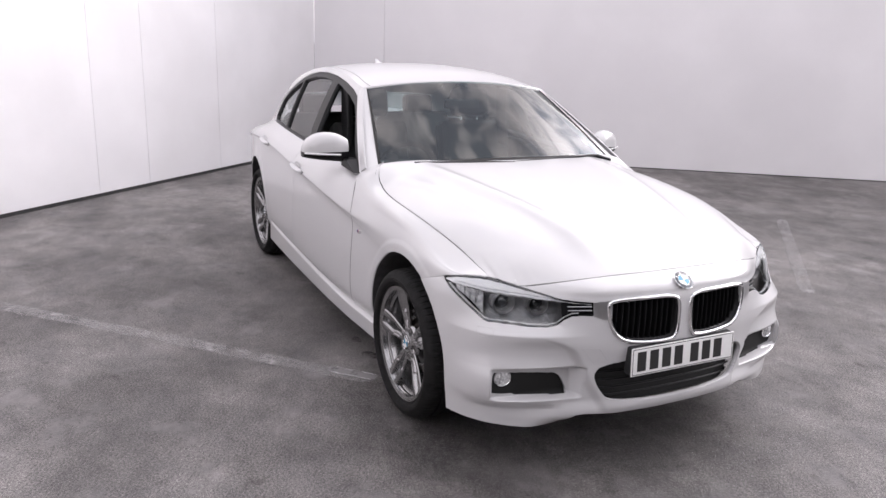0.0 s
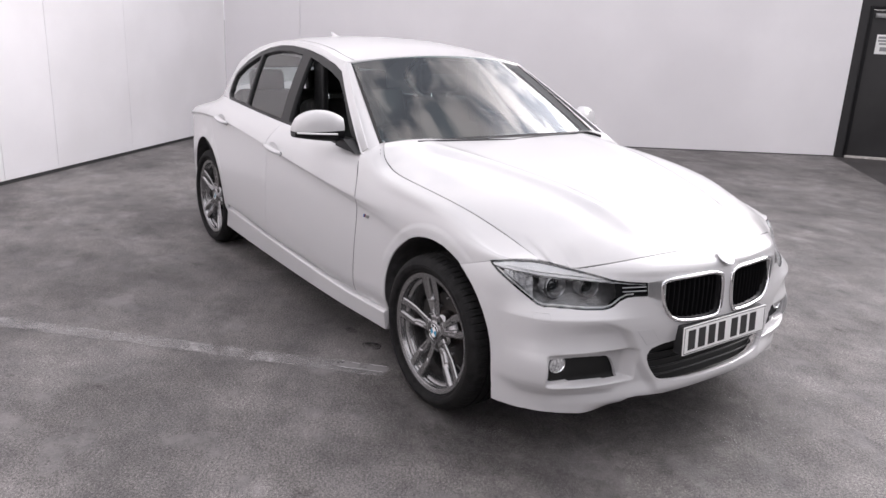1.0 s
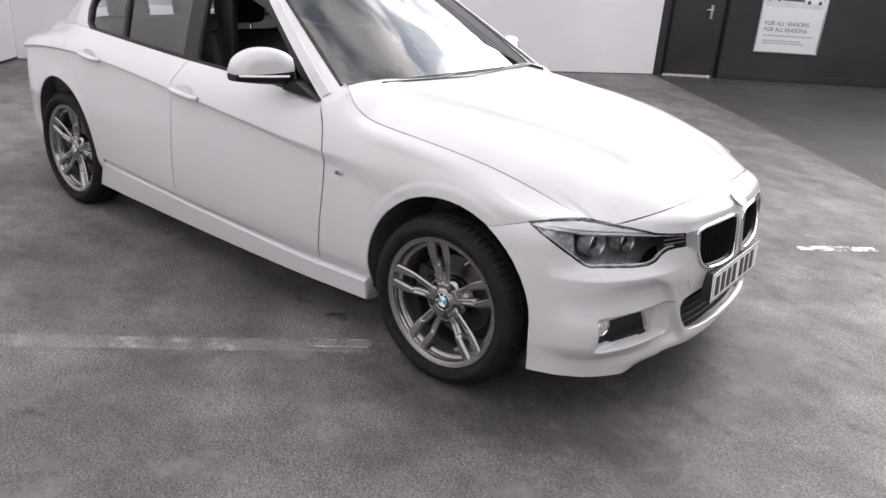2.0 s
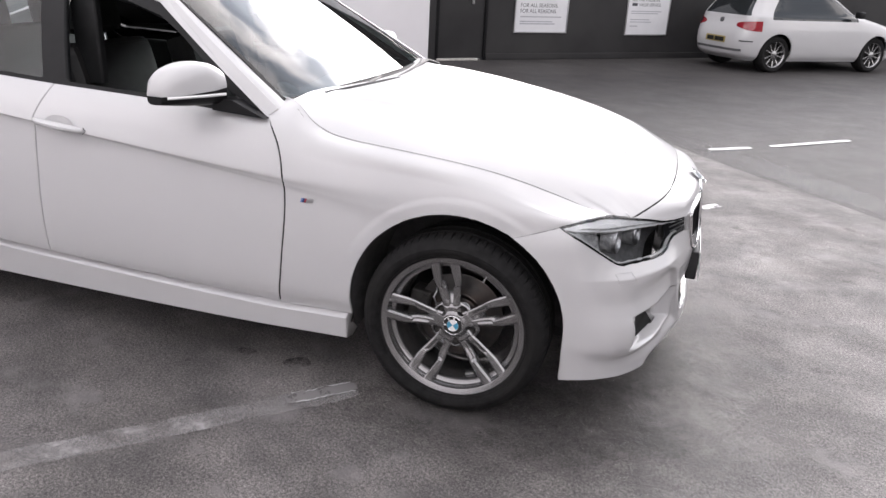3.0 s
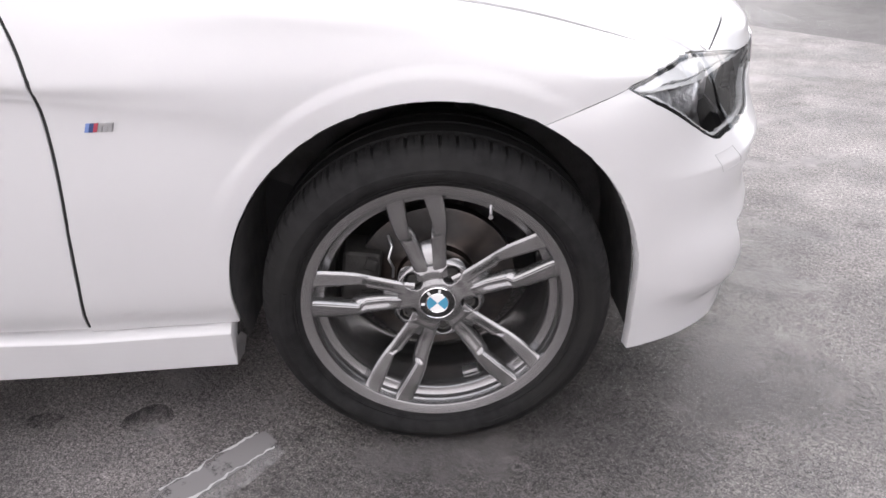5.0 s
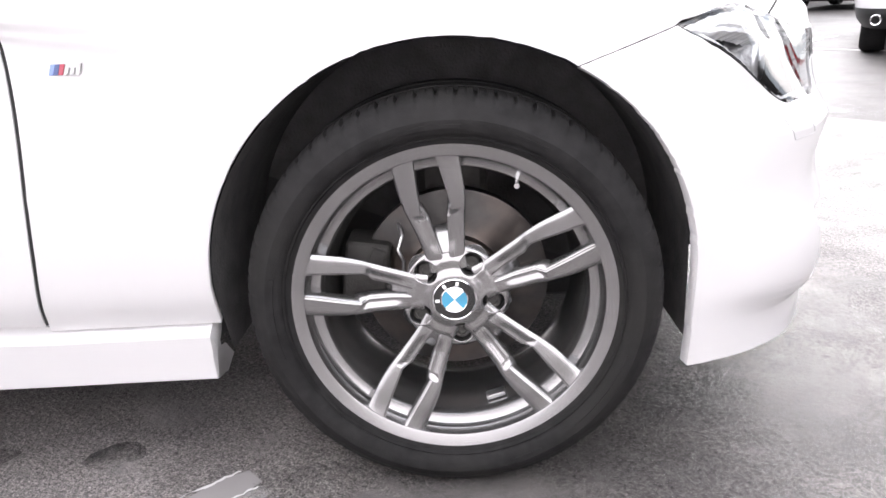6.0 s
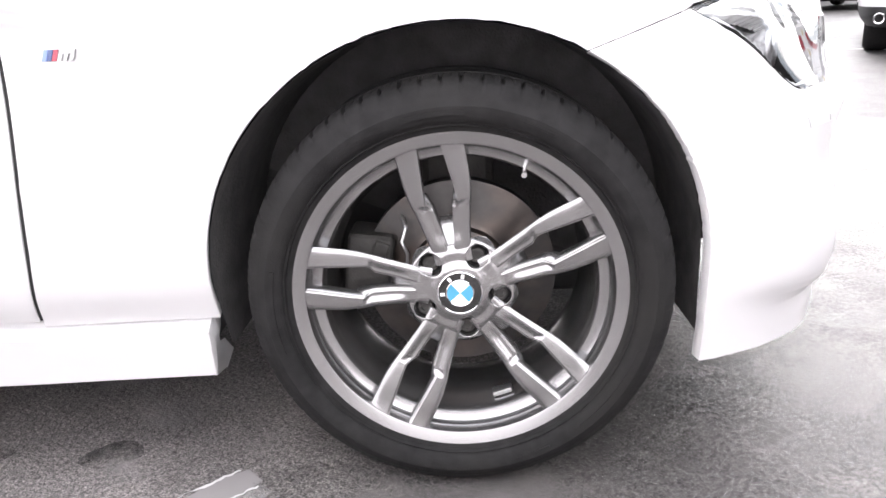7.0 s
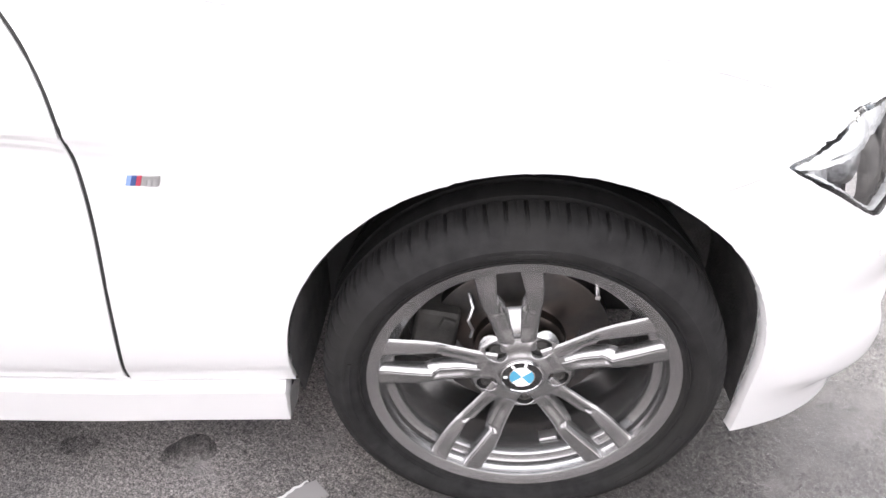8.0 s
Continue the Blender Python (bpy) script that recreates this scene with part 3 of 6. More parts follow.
panel("bonnet", hood_surface, np.linspace(-0.66, 0.66, 90), np.linspace(-0.80, 0.80, 120), [
    lambda x, y, z: seam_width(x) - GAP - np.abs(y),
    lambda x, y, z: hood_front(np.abs(y)) - 0.001 - x,
    lambda x, y, z: x + 0.598 + 0.09 * np.clip(np.abs(y) / 0.7, 0, 1) ** 2,
], PAINT, car)
# black sheets under the joints, behind every panel: shade painted into the gaps
verts, faces = [], []
for sgn in (-1, 1):
    rows = []
    for x in np.linspace(-3.75, 0.27, 60):
        v = np.linspace(0.30 if x < -0.42 else 0.62, 1, 14)
        X, Y, Z = (wing_surface if x > -0.60 else side_surface)(np.full(14, x), v)
        k = np.where((np.minimum(arch_distance(X, Z, 0), arch_distance(X, Z, 1)) < 0.02), 0.10, 0.0075) + (0.018 if -0.74 < x < -0.58 else 0.0)
        rows.append([(a, sgn * (-b - c), d - 0.004) for a, b, c, d in zip(X, Y, k, Z)])
    a, b = loft(rows)
    faces += [tuple(i + len(verts) for i in f) for f in b]
    verts += a
mesh_object("gap_shade_sheet", verts, faces, SEAL, car, "black sheet painting shade into the panel gaps")
for sgn in (-1, 1):
    rows = [[(x, sgn * (float(seam_width(x)) + dy), float(seam_height(x)) - 0.005 - 0.3 * abs(dy)) for dy in (-0.018, 0.0, 0.018)] for x in np.linspace(-0.64, 0.452, 52)]
    verts, faces = loft(rows)
    mesh_object("bonnet_gap_shade", verts, faces, SEAL, car)
rows = []
for y in np.linspace(-0.60, 0.60, 60):
    xf = float(hood_front(abs(y)))
    rows.append([(xf + dx, y, float(hood_surface(np.array(xf + dx), np.array(y))[2]) - 0.009) for dx in (-0.02, 0.0, 0.012)])
verts, faces = loft(rows)
mesh_object("bonnet_front_gap_shade", verts, faces, SEAL, car)

# ---- cabin ----


def cabin_width(x, z):
    base = smooth_curve([(-3.3, 0.53), (-3.0, 0.645), (-2.75, 0.735), (-2.4, 0.785), (-1.6, 0.803), (-0.6, 0.803)])(x)
    h = z - belt_height(x)
    return base - 0.48 * h - 0.30 * h * np.abs(h)


def cabin_surface(x, z):
    x, z = np.asarray(x, float), np.asarray(z, float)
    return x, -cabin_width(x, z), z


screen_edge = lambda x: 0.995 + (-0.690 - x) * 0.616
rail_height = smooth_curve([(-1.245, 1.337), (-1.36, 1.352), (-1.55, 1.383), (-1.75, 1.403), (-1.96, 1.413), (-2.15, 1.410), (-2.40, 1.372), (-2.60, 1.312), (-2.75, 1.248), (-2.90, 1.178), (-3.05, 1.108), (-3.25, 1.035)])
DLO = [(-0.70, 0.950), (-0.80, 1.020), (-0.90, 1.087), (-1.00, 1.157), (-1.10, 1.224), (-1.21, 1.282), (-1.36, 1.322), (-1.55, 1.355), (-1.75, 1.379), (-1.96, 1.391), (-2.12, 1.387), (-2.28, 1.364), (-2.40, 1.331), (-2.54, 1.270), (-2.645, 1.203), (-2.675, 1.160), (-2.658, 1.105), (-2.61, 1.050), (-2.54, 1.018), (-2.30, 1.013), (-1.66, 0.985), (-1.2, 0.972)]
dlo = polygon_distance(DLO)
below_roof = lambda x: np.where(x > -1.245, screen_edge(x), rail_height(x))
for mirror in (False, True):
    panel("cabin_pillar_frame", cabin_surface, np.linspace(-3.30, -0.60, 130), np.linspace(0.94, 1.42, 54), [
        lambda x, y, z: -dlo(x, z),
        lambda x, y, z: below_roof(x) - z,
        lambda x, y, z: z - belt_height(x) - 0.002 + np.where(x > -0.67, 0.02, 0),
        lambda x, y, z: -0.715 + (z - 0.955) * 1.35 - x,
    ], PAINT, car, mirror=mirror, depth=0.006)
    panel("window_surround", cabin_surface, np.linspace(-2.74, -0.64, 130), np.linspace(0.94, 1.40, 54), [
        lambda x, y, z: dlo(x, z) - 0.002,
        lambda x, y, z: np.maximum.reduce([0.052 - np.abs(x + 1.600 + 0.40 * (z - 1.0)), (x + 0.80) * 0.7, 0.0125 - np.abs(x + 2.175 + 0.53 * (z - 1.018)), 0.014 + (0.016 + 0.006 * ease(-1.70, -1.45, x)) * ease(0.02, 0.07, z - belt_height(x)) - dlo(x, z), 0.014 - (z - belt_height(x))]),
    ], TRIM, car, "gloss black window surround", mirror=mirror, depth=0.03, sink=0.004)
    panel("rear_side_window", cabin_surface, np.linspace(-2.72, -1.60, 30), np.linspace(0.97, 1.40, 24), [
        lambda x, y, z: dlo(x, z) - 0.02,
        lambda x, y, z: -1.64 - x,
    ], GLASS, car, "clear rear side window", mirror=mirror, depth=0, sink=0.018)
    if mirror:
        panel("front_side_window", cabin_surface, np.linspace(-1.66, -0.66, 30), np.linspace(0.94, 1.40, 24), [lambda x, y, z: dlo(x, z) - 0.02], GLASS, car, mirror=mirror, depth=0, sink=0.018)


# painted windscreen pillars: a rounded strip from the side windows to the edge of the windscreen
for sgn in (-1, 1):
    rows = []
    for v in np.linspace(-0.10, 1.03, 24):
        ax, az = -0.745 - 0.50 * v, 0.980 + 0.315 * v
        a = Vector((ax, -float(cabin_width(np.array(ax), np.array(az))) - 0.002, az))
        b = Vector((-0.690 - 0.555 * v, -(0.712 - 0.14 * v), 0.995 + 0.342 * v))
        n = Vector((0.18, -0.72, 0.67))
        row = [a.lerp(b, t) + n * (0.034 * t * (1 - t) + 0.001) for t in np.linspace(0, 1, 9)]
        row = [a + Vector((0, 0.012, 0))] + row + [b + Vector((-0.02, 0.016, -0.022))]
        rows.append([(p.x, -sgn * p.y, p.z) for p in row])
    verts, faces = loft(rows)
    mesh_object("windscreen_pillar", verts, faces if sgn < 0 else [f[::-1] for f in faces], PAINT, car)


def screen_surface(u, v):
    """u from the right edge (-1) to the left (1), v from the scuttle (0) to the roof (1)."""
    u, v = np.asarray(u, float), np.asarray(v, float)
    c = 1 - np.abs(u) ** 2.2
    y = u * (0.712 + (0.572 - 0.712) * v)
    x = -0.690 - 0.555 * v + c * (0.165 + (0.065 - 0.165) * v)
    z = 0.995 + 0.342 * v + c * (-0.006 * (1 - v) + 0.048 * v) + 0.008 * np.sin(v * math.pi)
    return x, y, z


panel("windscreen", screen_surface, np.linspace(-1, 1, 40), np.linspace(0, 1, 26), [lambda x, y, z: x + 5], SCREEN, car, "raked windscreen glass reflecting clouds", depth=0, sink=0.003).visible_shadow = False


def screen_band(name, keep, mat, sink):
    def clip_from(x, y, z):
        return keep(x, y, z)
    return panel(name, screen_surface, np.linspace(-1, 1, 80), np.linspace(0, 1, 50), [clip_from], mat, car, depth=0.004, sink=sink)


def screen_uv(x, y, z):
    v = np.clip((z - 0.995) / 0.355, 0, 1)
    return y / (0.712 + (0.572 - 0.712) * v), v


screen_band("permit_disc", lambda x, y, z: 0.031 - np.hypot(y + 0.628, (z - 1.036) * 1.75), BLACK_E, 0.006)
screen_band("windscreen_seal", lambda x, y, z: np.maximum(np.abs(screen_uv(x, y, z)[0]) - 0.982, np.maximum(0.03 - (x + 0.64) * -0.2 - (z - 0.985) , -1)), SEAL, 0.0)


def roof_surface(x, u):
    x, u = np.asarray(x, float), np.asarray(u, float)
    zr = rail_height(x)
    w = cabin_width(x, zr)
    c = 1 - np.abs(u) ** 2.4
    crown = smooth_curve([(-3.1, 0.02), (-2.6, 0.03), (-2.0, 0.042), (-1.5, 0.050), (-1.1, 0.045)])(x)
    bow = 0.065 * c * ease(-1.75, -1.245, x)
    return x + bow, u * w, zr + crown * c


panel("roof", roof_surface, np.linspace(-2.86, -1.245, 50), np.linspace(-1, 1, 50), [lambda x, y, z: x + 5], PAINT, car)
for sgn in (-1, 1):
    # roof moulding in the joint between roof and side
    xs = np.linspace(-2.80, -1.255, 40)
    X, Y, Z = roof_surface(xs, np.full(40, sgn * 0.925))
    verts, faces = tube([(a, b, c + 0.0004) for a, b, c in zip(X, Y, Z)], 0.0026, 6)
    mesh_object("roof_moulding", verts, faces, FAINT, car, "grey roof moulding")
rows = []
for x, z in ((-2.84, 0.004), (-3.0, 0.004), (-3.15, 0.004), (-3.27, 0.002)):
    rows.append([(x + 0.06 * (1 - abs(u) ** 2) * -1, u * (float(cabin_width(np.array(x), rail_height(x))) - 0.02), float(rail_height(x)) + z + 0.03 * (1 - abs(u) ** 2)) for u in np.linspace(-1, 1, 13)])
verts, faces = loft(rows)
mesh_object("rear_window", verts, [f[::-1] for f in faces], TINT, car)
rows = [[(x, u * float(belt_width(x)), float(belt_height(x)) + z * (1 - u * u)) for u in np.linspace(-1, 1, 11)] for x, z in ((-3.10, 0.02), (-3.25, 0.025), (-3.45, 0.03), (-3.65, 0.035), (-3.82, 0.03))]
verts, faces = loft(rows)
mesh_object("boot_lid", verts, [f[::-1] for f in faces], PAINT, car)
rows = [[(-3.80 - 0.04 * (1 - abs(u) ** 3) + (0.02 if z > 1 else 0), u * w, z) for u in np.linspace(-1, 1, 11)] for z, w in ((0.25, 0.45), (0.5, 0.48), (0.75, 0.46), (0.85, 0.41), (0.92, 0.35))]
verts, faces = loft(rows)
mesh_object("rear_bumper", verts, faces, PAINT, car)

# underbody and arch liners
for name, lo, hi in (("underbody", (-2.35, -0.76, 0.17), (-0.45, 0.76, 0.33)), ("radiator_duct", (0.36, -0.40, 0.245), (0.60, 0.40, 0.50)), ("engine_tray", (-0.45, -0.52, 0.19), (0.42, 0.52, 0.62)), ("boot_floor", (-3.70, -0.50, 0.24), (-2.33, 0.50, 0.60))):
    bm = bmesh.new()
    box(bm, lo, hi, 0.02)
    part(name, bm, PLASTIC, car)
# black strip that paints shade into the shut line of each front door
for sgn in (-1, 1):
    pts = []
    for z in np.linspace(0.307, 0.945, 40):
        x = float(front_seam(np.array(z)))
        X, Y, Z = side_surface(np.full(300, x), np.linspace(0, 1, 300))
        pts.append((x, sgn * (-float(np.interp(z, Z, Y)) - 0.0026), z))
    verts, faces = tube(pts, 0.0026, 6)
    mesh_object("door_gap_shade", verts, faces, SEAL, car)
for sgn in (-1, 1):
    for cx, cz, r in ARCHES:
        rows = []
        for j, y in enumerate((0.862, 0.80, 0.70, 0.55)):
            rr = r - (0.003, 0.003, 0.006, 0.010)[j]
            row = []
            for a in np.linspace(-0.35, math.pi + 0.35, 48):
                x, z = cx + rr / 0.984 * (math.cos(a) if math.sin(a) > 0 else math.copysign(1, math.cos(a))), cz + rr * math.sin(a)
                if j == 0:
                    X, Y, Z = side_surface(np.full(120, x), np.linspace(0, 1, 120))
                    edge = -float(np.interp(z, Z, Y))
                    if x > 0.12:
                        S = np.linspace(0.6, 1.28, 120)
                        X, Y, Z = nose_surface(S, np.full(120, z))
                        edge = min(edge, float(np.interp(x, X[::-1], Y[::-1])))
                    y = edge - 0.005
                row.append((x, sgn * y, z))
            rows.append(row)
        rows.append([(cx + 0.05 * math.cos(a), sgn * 0.55, cz + 0.05 * math.sin(a)) for a in np.linspace(-0.35, math.pi + 0.35, 40)])
        verts, faces = loft(rows)
        mesh_object("arch_liner", verts, faces, LINER, car, "black felt wheel arch liner")

# ---- wheels ----
PAIR = [math.radians(99 + 72 * k) for k in range(5)]


def wheel(parent):
    """Axis along z, the outer face towards +z, the rim's lip at z = 0."""
    hub = new("wheel")
    hub.parent = parent
    tyre = [(0.2360, -0.010), (0.2520, 0.0005), (0.2590, 0.0030), (0.2602, 0.0085), (0.2610, 0.0096), (0.2618, 0.0078), (0.2640, 0.0080), (0.2648, 0.0104), (0.2700, 0.0140), (0.2760, 0.0170), (0.2860, 0.0185), (0.2890, 0.0183), (0.2900, 0.0170), (0.3000, 0.0135), (0.3020, 0.0115), (0.3120, 0.0040), (0.3190, -0.0060), (0.3235, -0.0180), (0.3255, -0.0340),
            (0.3262, -0.052), (0.3190, -0.053), (0.3190, -0.061), (0.3268, -0.062), (0.3272, -0.098), (0.3195, -0.099), (0.3195, -0.108), (0.3272, -0.109), (0.3268, -0.145), (0.3190, -0.146), (0.3190, -0.155), (0.3255, -0.156), (0.3190, -0.200), (0.3000, -0.216), (0.2600, -0.220), (0.2360, -0.200)]
    notch = {15: 0.0006, 16: 0.0022, 17: 0.0045, 18: 0.0065, 19: 0.007}
    verts, faces = lathe(tyre, 840, ripple=lambda s, i: -notch.get(i, 0) if s % 12 < 2 else (-0.0014 if s % 12 == 6 and i in (17, 18, 19) else 0))
    mesh_object("tyre", verts, faces, RUBBER, hub, "black rubber tyre with grooved tread")
    # raised sidewall bars for the marks that cannot be read
    for a0, a1, r0, hh in ((104, 86, 0.2795, 0.0035), (70, 60, 0.2800, 0.0022), (-18, -50, 0.2795, 0.0035), (-62, -74, 0.2800, 0.0022), (196, 168, 0.2795, 0.0035)):
        rows = []
        for g in np.linspace(math.radians(a0), math.radians(a1), 14):
            rows.append([(r * math.cos(g), r * math.sin(g), h) for r, h in ((r0 - hh, 0.0160), (r0 - hh + 0.0006, 0.0190), (r0 + hh - 0.0006, 0.0196), (r0 + hh, 0.0170))])
        verts, faces = loft(rows, caps=True)
        mesh_object("sidewall_mark", verts, faces, RUBBER, hub)
    rim = [(0.2480, -0.012), (0.2575, -0.008), (0.2612, -0.003), (0.2616, 0.0002), (0.2604, 0.0020), (0.2580, 0.0023), (0.2550, 0.0014), (0.2520, 0.0003), (0.2360, -0.0036), (0.2330, -0.0050), (0.2318, -0.0080), (0.2308, -0.0150), (0.2285, -0.0180), (0.2275, -0.0200), (0.2265, -0.0285), (0.2230, -0.0310), (0.2130, -0.0335), (0.2100, -0.0380), (0.2085, -0.0600), (0.2000, -0.085), (0.1980, -0.150), (0.2050, -0.185), (0.2200, -0.200)]
    verts, faces = lathe(rim, 160)
    mesh_object("rim", verts, faces, ALLOY, hub, "metallic grey alloy rim")
    # five pairs of spokes: the gap of a pair widens inwards, then jogs shut at a step
    outer = smooth_curve([(0.040, 0.0300), (0.063, 0.0305), (0.085, 0.0330), (0.105, 0.0365), (0.131, 0.0415), (0.147, 0.0455), (0.177, 0.0495), (0.21, 0.0505), (0.236, 0.0515), (0.256, 0.054)])
    def inner(r):
        r = np.asarray(r, float)
        far = 0.0165 + (0.242 - r) * 0.088
        near = 0.0035 + np.clip(r - 0.060, 0, 1) * 0.155
        k = np.clip((r - 0.133) / 0.013, 0, 1)
        return near * (1 - k) + far * k
    crest = smooth_curve([(0.040, -0.0325), (0.063, -0.0315), (0.10, -0.0280), (0.134, -0.0235), (0.160, -0.0185), (0.190, -0.0130), (0.215, -0.0090), (0.236, -0.0041), (0.252, 0.0006)])
    def face(r, w):
        r, w = np.asarray(r, float), np.asarray(w, float)
        lo, hi = inner(r), outer(r)
        t = np.clip((w - lo) / (hi - lo), -0.2, 1.2)
        k = 1 - ease(0.222, 0.246, r)
        z = crest(r) - (0.0036 * t ** 9 + 0.0014 * t + 0.0016 * (1 - ease(0.0, 0.12, t))) * k
        z = z - 0.0045 * ease(0.146, 0.136, r) * (1 - ease(0.25, 0.75, t)) * ease(0.07, 0.10, r)
        return z
    for a in PAIR:
        for sgn in (-1, 1):
            def spoke_surface(u, t, sgn=sgn, a=a):
                u, t = np.asarray(u, float), np.asarray(t, float)
                w_end = 0.0157 + t * 0.0378
                r = 0.046 + u * (np.sqrt(0.2522 ** 2 - w_end ** 2) - 0.046)
                w = inner(r) + t * (outer(r) - inner(r))
                z = face(r, w)
                y = sgn * w
                return r * math.cos(a) - y * math.sin(a), r * math.sin(a) + y * math.cos(a), z
            panel("spoke", spoke_surface, np.concatenate([np.linspace(0.0, 0.40, 24), np.linspace(0.407, 0.507, 20), np.linspace(0.52, 1.0, 26)]), np.linspace(0.0, 1.0, 15), [lambda x, y, z: x * 0 + 1], ALLOY, hub, depth=0.026, flip=sgn < 0)
        # web between the two spokes near the hub, low between their flanks
        rows = [[(r * math.cos(a) - w * math.sin(a), r * math.sin(a) + w * math.cos(a), z) for w in (-0.018, 0.0, 0.018)] for r, z in ((0.050, -0.040), (0.075, -0.044), (0.100, -0.052), (0.112, -0.070))]
        verts, faces = loft(rows)
        mesh_object("spoke_web", verts, [f[::-1] for f in faces], ALLOY, hub)
    # hub with five bolt pockets
    def hub_surface(r, g):
        r, g = np.asarray(r, float), np.asarray(g, float)
        x, y = r * np.cos(g), r * np.sin(g)
        near = np.full(r.shape, 9.0)
        for b in PAIR:
            near = np.minimum(near, np.hypot(x - 0.0615 * math.cos(b + math.pi / 5), y - 0.0615 * math.sin(b + math.pi / 5)))
        z = -0.0255 - 0.0045 * ease(0.036, 0.052, r) - 0.005 * ease(0.060, 0.080, r) - 0.012 * ease(0.080, 0.094, r)
        z = z + 0.0005 * np.exp(-((near - 0.0200) / 0.004) ** 2) - 0.021 * (1 - ease(0.0145, 0.0180, near))
        return x, y, z
    def hub_outline(x, y, z):
        g = np.arctan2(y, x) - PAIR[0] - math.pi / 5
        return 0.0815 + 0.0085 * np.cos(5 * g) - np.hypot(x, y)
    panel("hub", hub_surface, np.linspace(0.0335, 0.092, 60), np.linspace(0, 2 * math.pi, 361), [hub_outline], ALLOY, hub, depth=0.022)
    for b in PAIR:
        c = Vector((0.0615 * math.cos(b + math.pi / 5), 0.0615 * math.sin(b + math.pi / 5), -0.041))
        verts, faces = lathe([(0.0, 0.000), (0.006, 0.000), (0.007, 0.004), (0.0105, 0.004), (0.0122, 0.002), (0.0125, -0.016)], 18)
        bolt = mesh_object("wheel_bolt", verts, faces, CAST, hub, "dark steel wheel bolt")
        bolt.matrix_local = Matrix.Translation(c)
        # black cup over the alloy floor: the hole's shade as colour
        verts, faces = lathe([(0.0, -0.004), (0.0148, -0.004), (0.0160, 0.006)], 20)
        mesh_object("pocket_shade_cup", verts, faces, SEAL, hub, "black cup painting shade into the bolt pocket").matrix_local = Matrix.Translation(c)
    roundel(hub, 0.0345, pose(0, 0, -0.0245), 41, (183, 125, 80))
    # valve
    va = math.radians(62)
    p0 = Vector((0.2150 * math.cos(va), 0.2130 * math.sin(va), -0.045))
    verts, faces = tube([p0 + Vector((0, 0, -0.01)), p0, p0 + Vector((-0.004 * math.cos(va), -0.004 * math.sin(va), 0.012)), p0 + Vector((-0.006 * math.cos(va), -0.006 * math.sin(va), 0.034))], [0.0052, 0.0052, 0.0035, 0.0042], 10)
    mesh_object("valve", verts, faces, CHROME, hub, "chrome tyre valve")
    # balance weight
    bm = bmesh.new()
    box(bm, (0.1985, -0.016, -0.075), (0.2055, 0.016, -0.055), 0.0015, Matrix.Rotation(math.radians(-72), 4, "Z"))
    part("balance_weight", bm, SATIN, hub, "silver stick-on balance weight")
    return hub


def roundel(parent, r, m, spin=6, marks=(145, 90, 35)):
    """A round enamel badge: black ring, four blue and white quarters, a silver edge."""
    made = []
    verts, faces = lathe([(r * 0.94, -0.002), (r, 0.0), (r, 0.0022), (r * 0.965, 0.0030), (r * 0.945, 0.0022)], 56)
    made.append(mesh_object("badge_edge", verts, faces, CHROME, parent, "silver rim of the badge"))
    verts, faces = lathe([(r * 0.955, 0.0018), (r * 0.60, 0.0024), (r * 0.60, 0.0)], 56)
    made.append(mesh_object("badge_ring", verts, faces, BLACK_E, parent, "black enamel ring"))
    verts, faces = lathe([(r * 0.625, 0.0026), (r * 0.60, 0.0032), (r * 0.575, 0.0026)], 56)
    made.append(mesh_object("badge_wire", verts, faces, CHROME, parent))
    for deg in marks:
        bm = bmesh.new()
        box(bm, (-r * 0.10, -r * 0.07, 0), (r * 0.10, r * 0.07, 0.0005), 0, Matrix.Rotation(math.radians(deg), 4, "Z") @ Matrix.Translation((r * 0.78, 0, 0.0024)))
        made.append(part("badge_mark", bm, WHITE_E, parent, "pale mark on the ring"))
    for k in range(4):
        pts = [(0, 0, 0.0024)] + [(r * 0.585 * math.cos(g), r * 0.585 * math.sin(g), 0.0024) for g in np.linspace(k * math.pi / 2 + radians(spin), (k + 1) * math.pi / 2 + radians(spin), 12)]
        n = len(pts)
        faces = [tuple(range(n))] + [(i, i + n, (i + 1) % n + n, (i + 1) % n) for i in range(n)]
        made.append(mesh_object("badge_quarter", pts + [(x, y, 0.0) for x, y, z in pts], faces, BLUE if k % 2 else WHITE_E, parent, "blue enamel quarter" if k % 2 else "white enamel quarter", smooth=False))
    for ob in made:
        ob.matrix_local = m @ ob.matrix_local


def outward(x, sgn, y, spin=0):
    """Local z towards the car's flank sgn, local x towards the nose."""
    if sgn < 0:
        return Matrix.Translation((x, -y, 0.326)) @ Matrix(((1, 0, 0, 0), (0, 0, -1, 0), (0, 1, 0, 0), (0, 0, 0, 1))) @ Matrix.Rotation(spin, 4, "Z")
    return Matrix.Translation((x, y, 0.326)) @ Matrix(((-1, 0, 0, 0), (0, 0, 1, 0), (0, 1, 0, 0), (0, 0, 0, 1))) @ Matrix.Rotation(spin, 4, "Z")


first_wheel = wheel(car)
first_wheel.matrix_local = outward(0, -1, 0.864)
for x, sgn, y, spin in ((0, 1, 0.864, 0.4), (-2.785, -1, 0.832, 0.9), (-2.785, 1, 0.832, 1.7)):
    copy_thing(first_wheel, outward(x, sgn, y, spin))


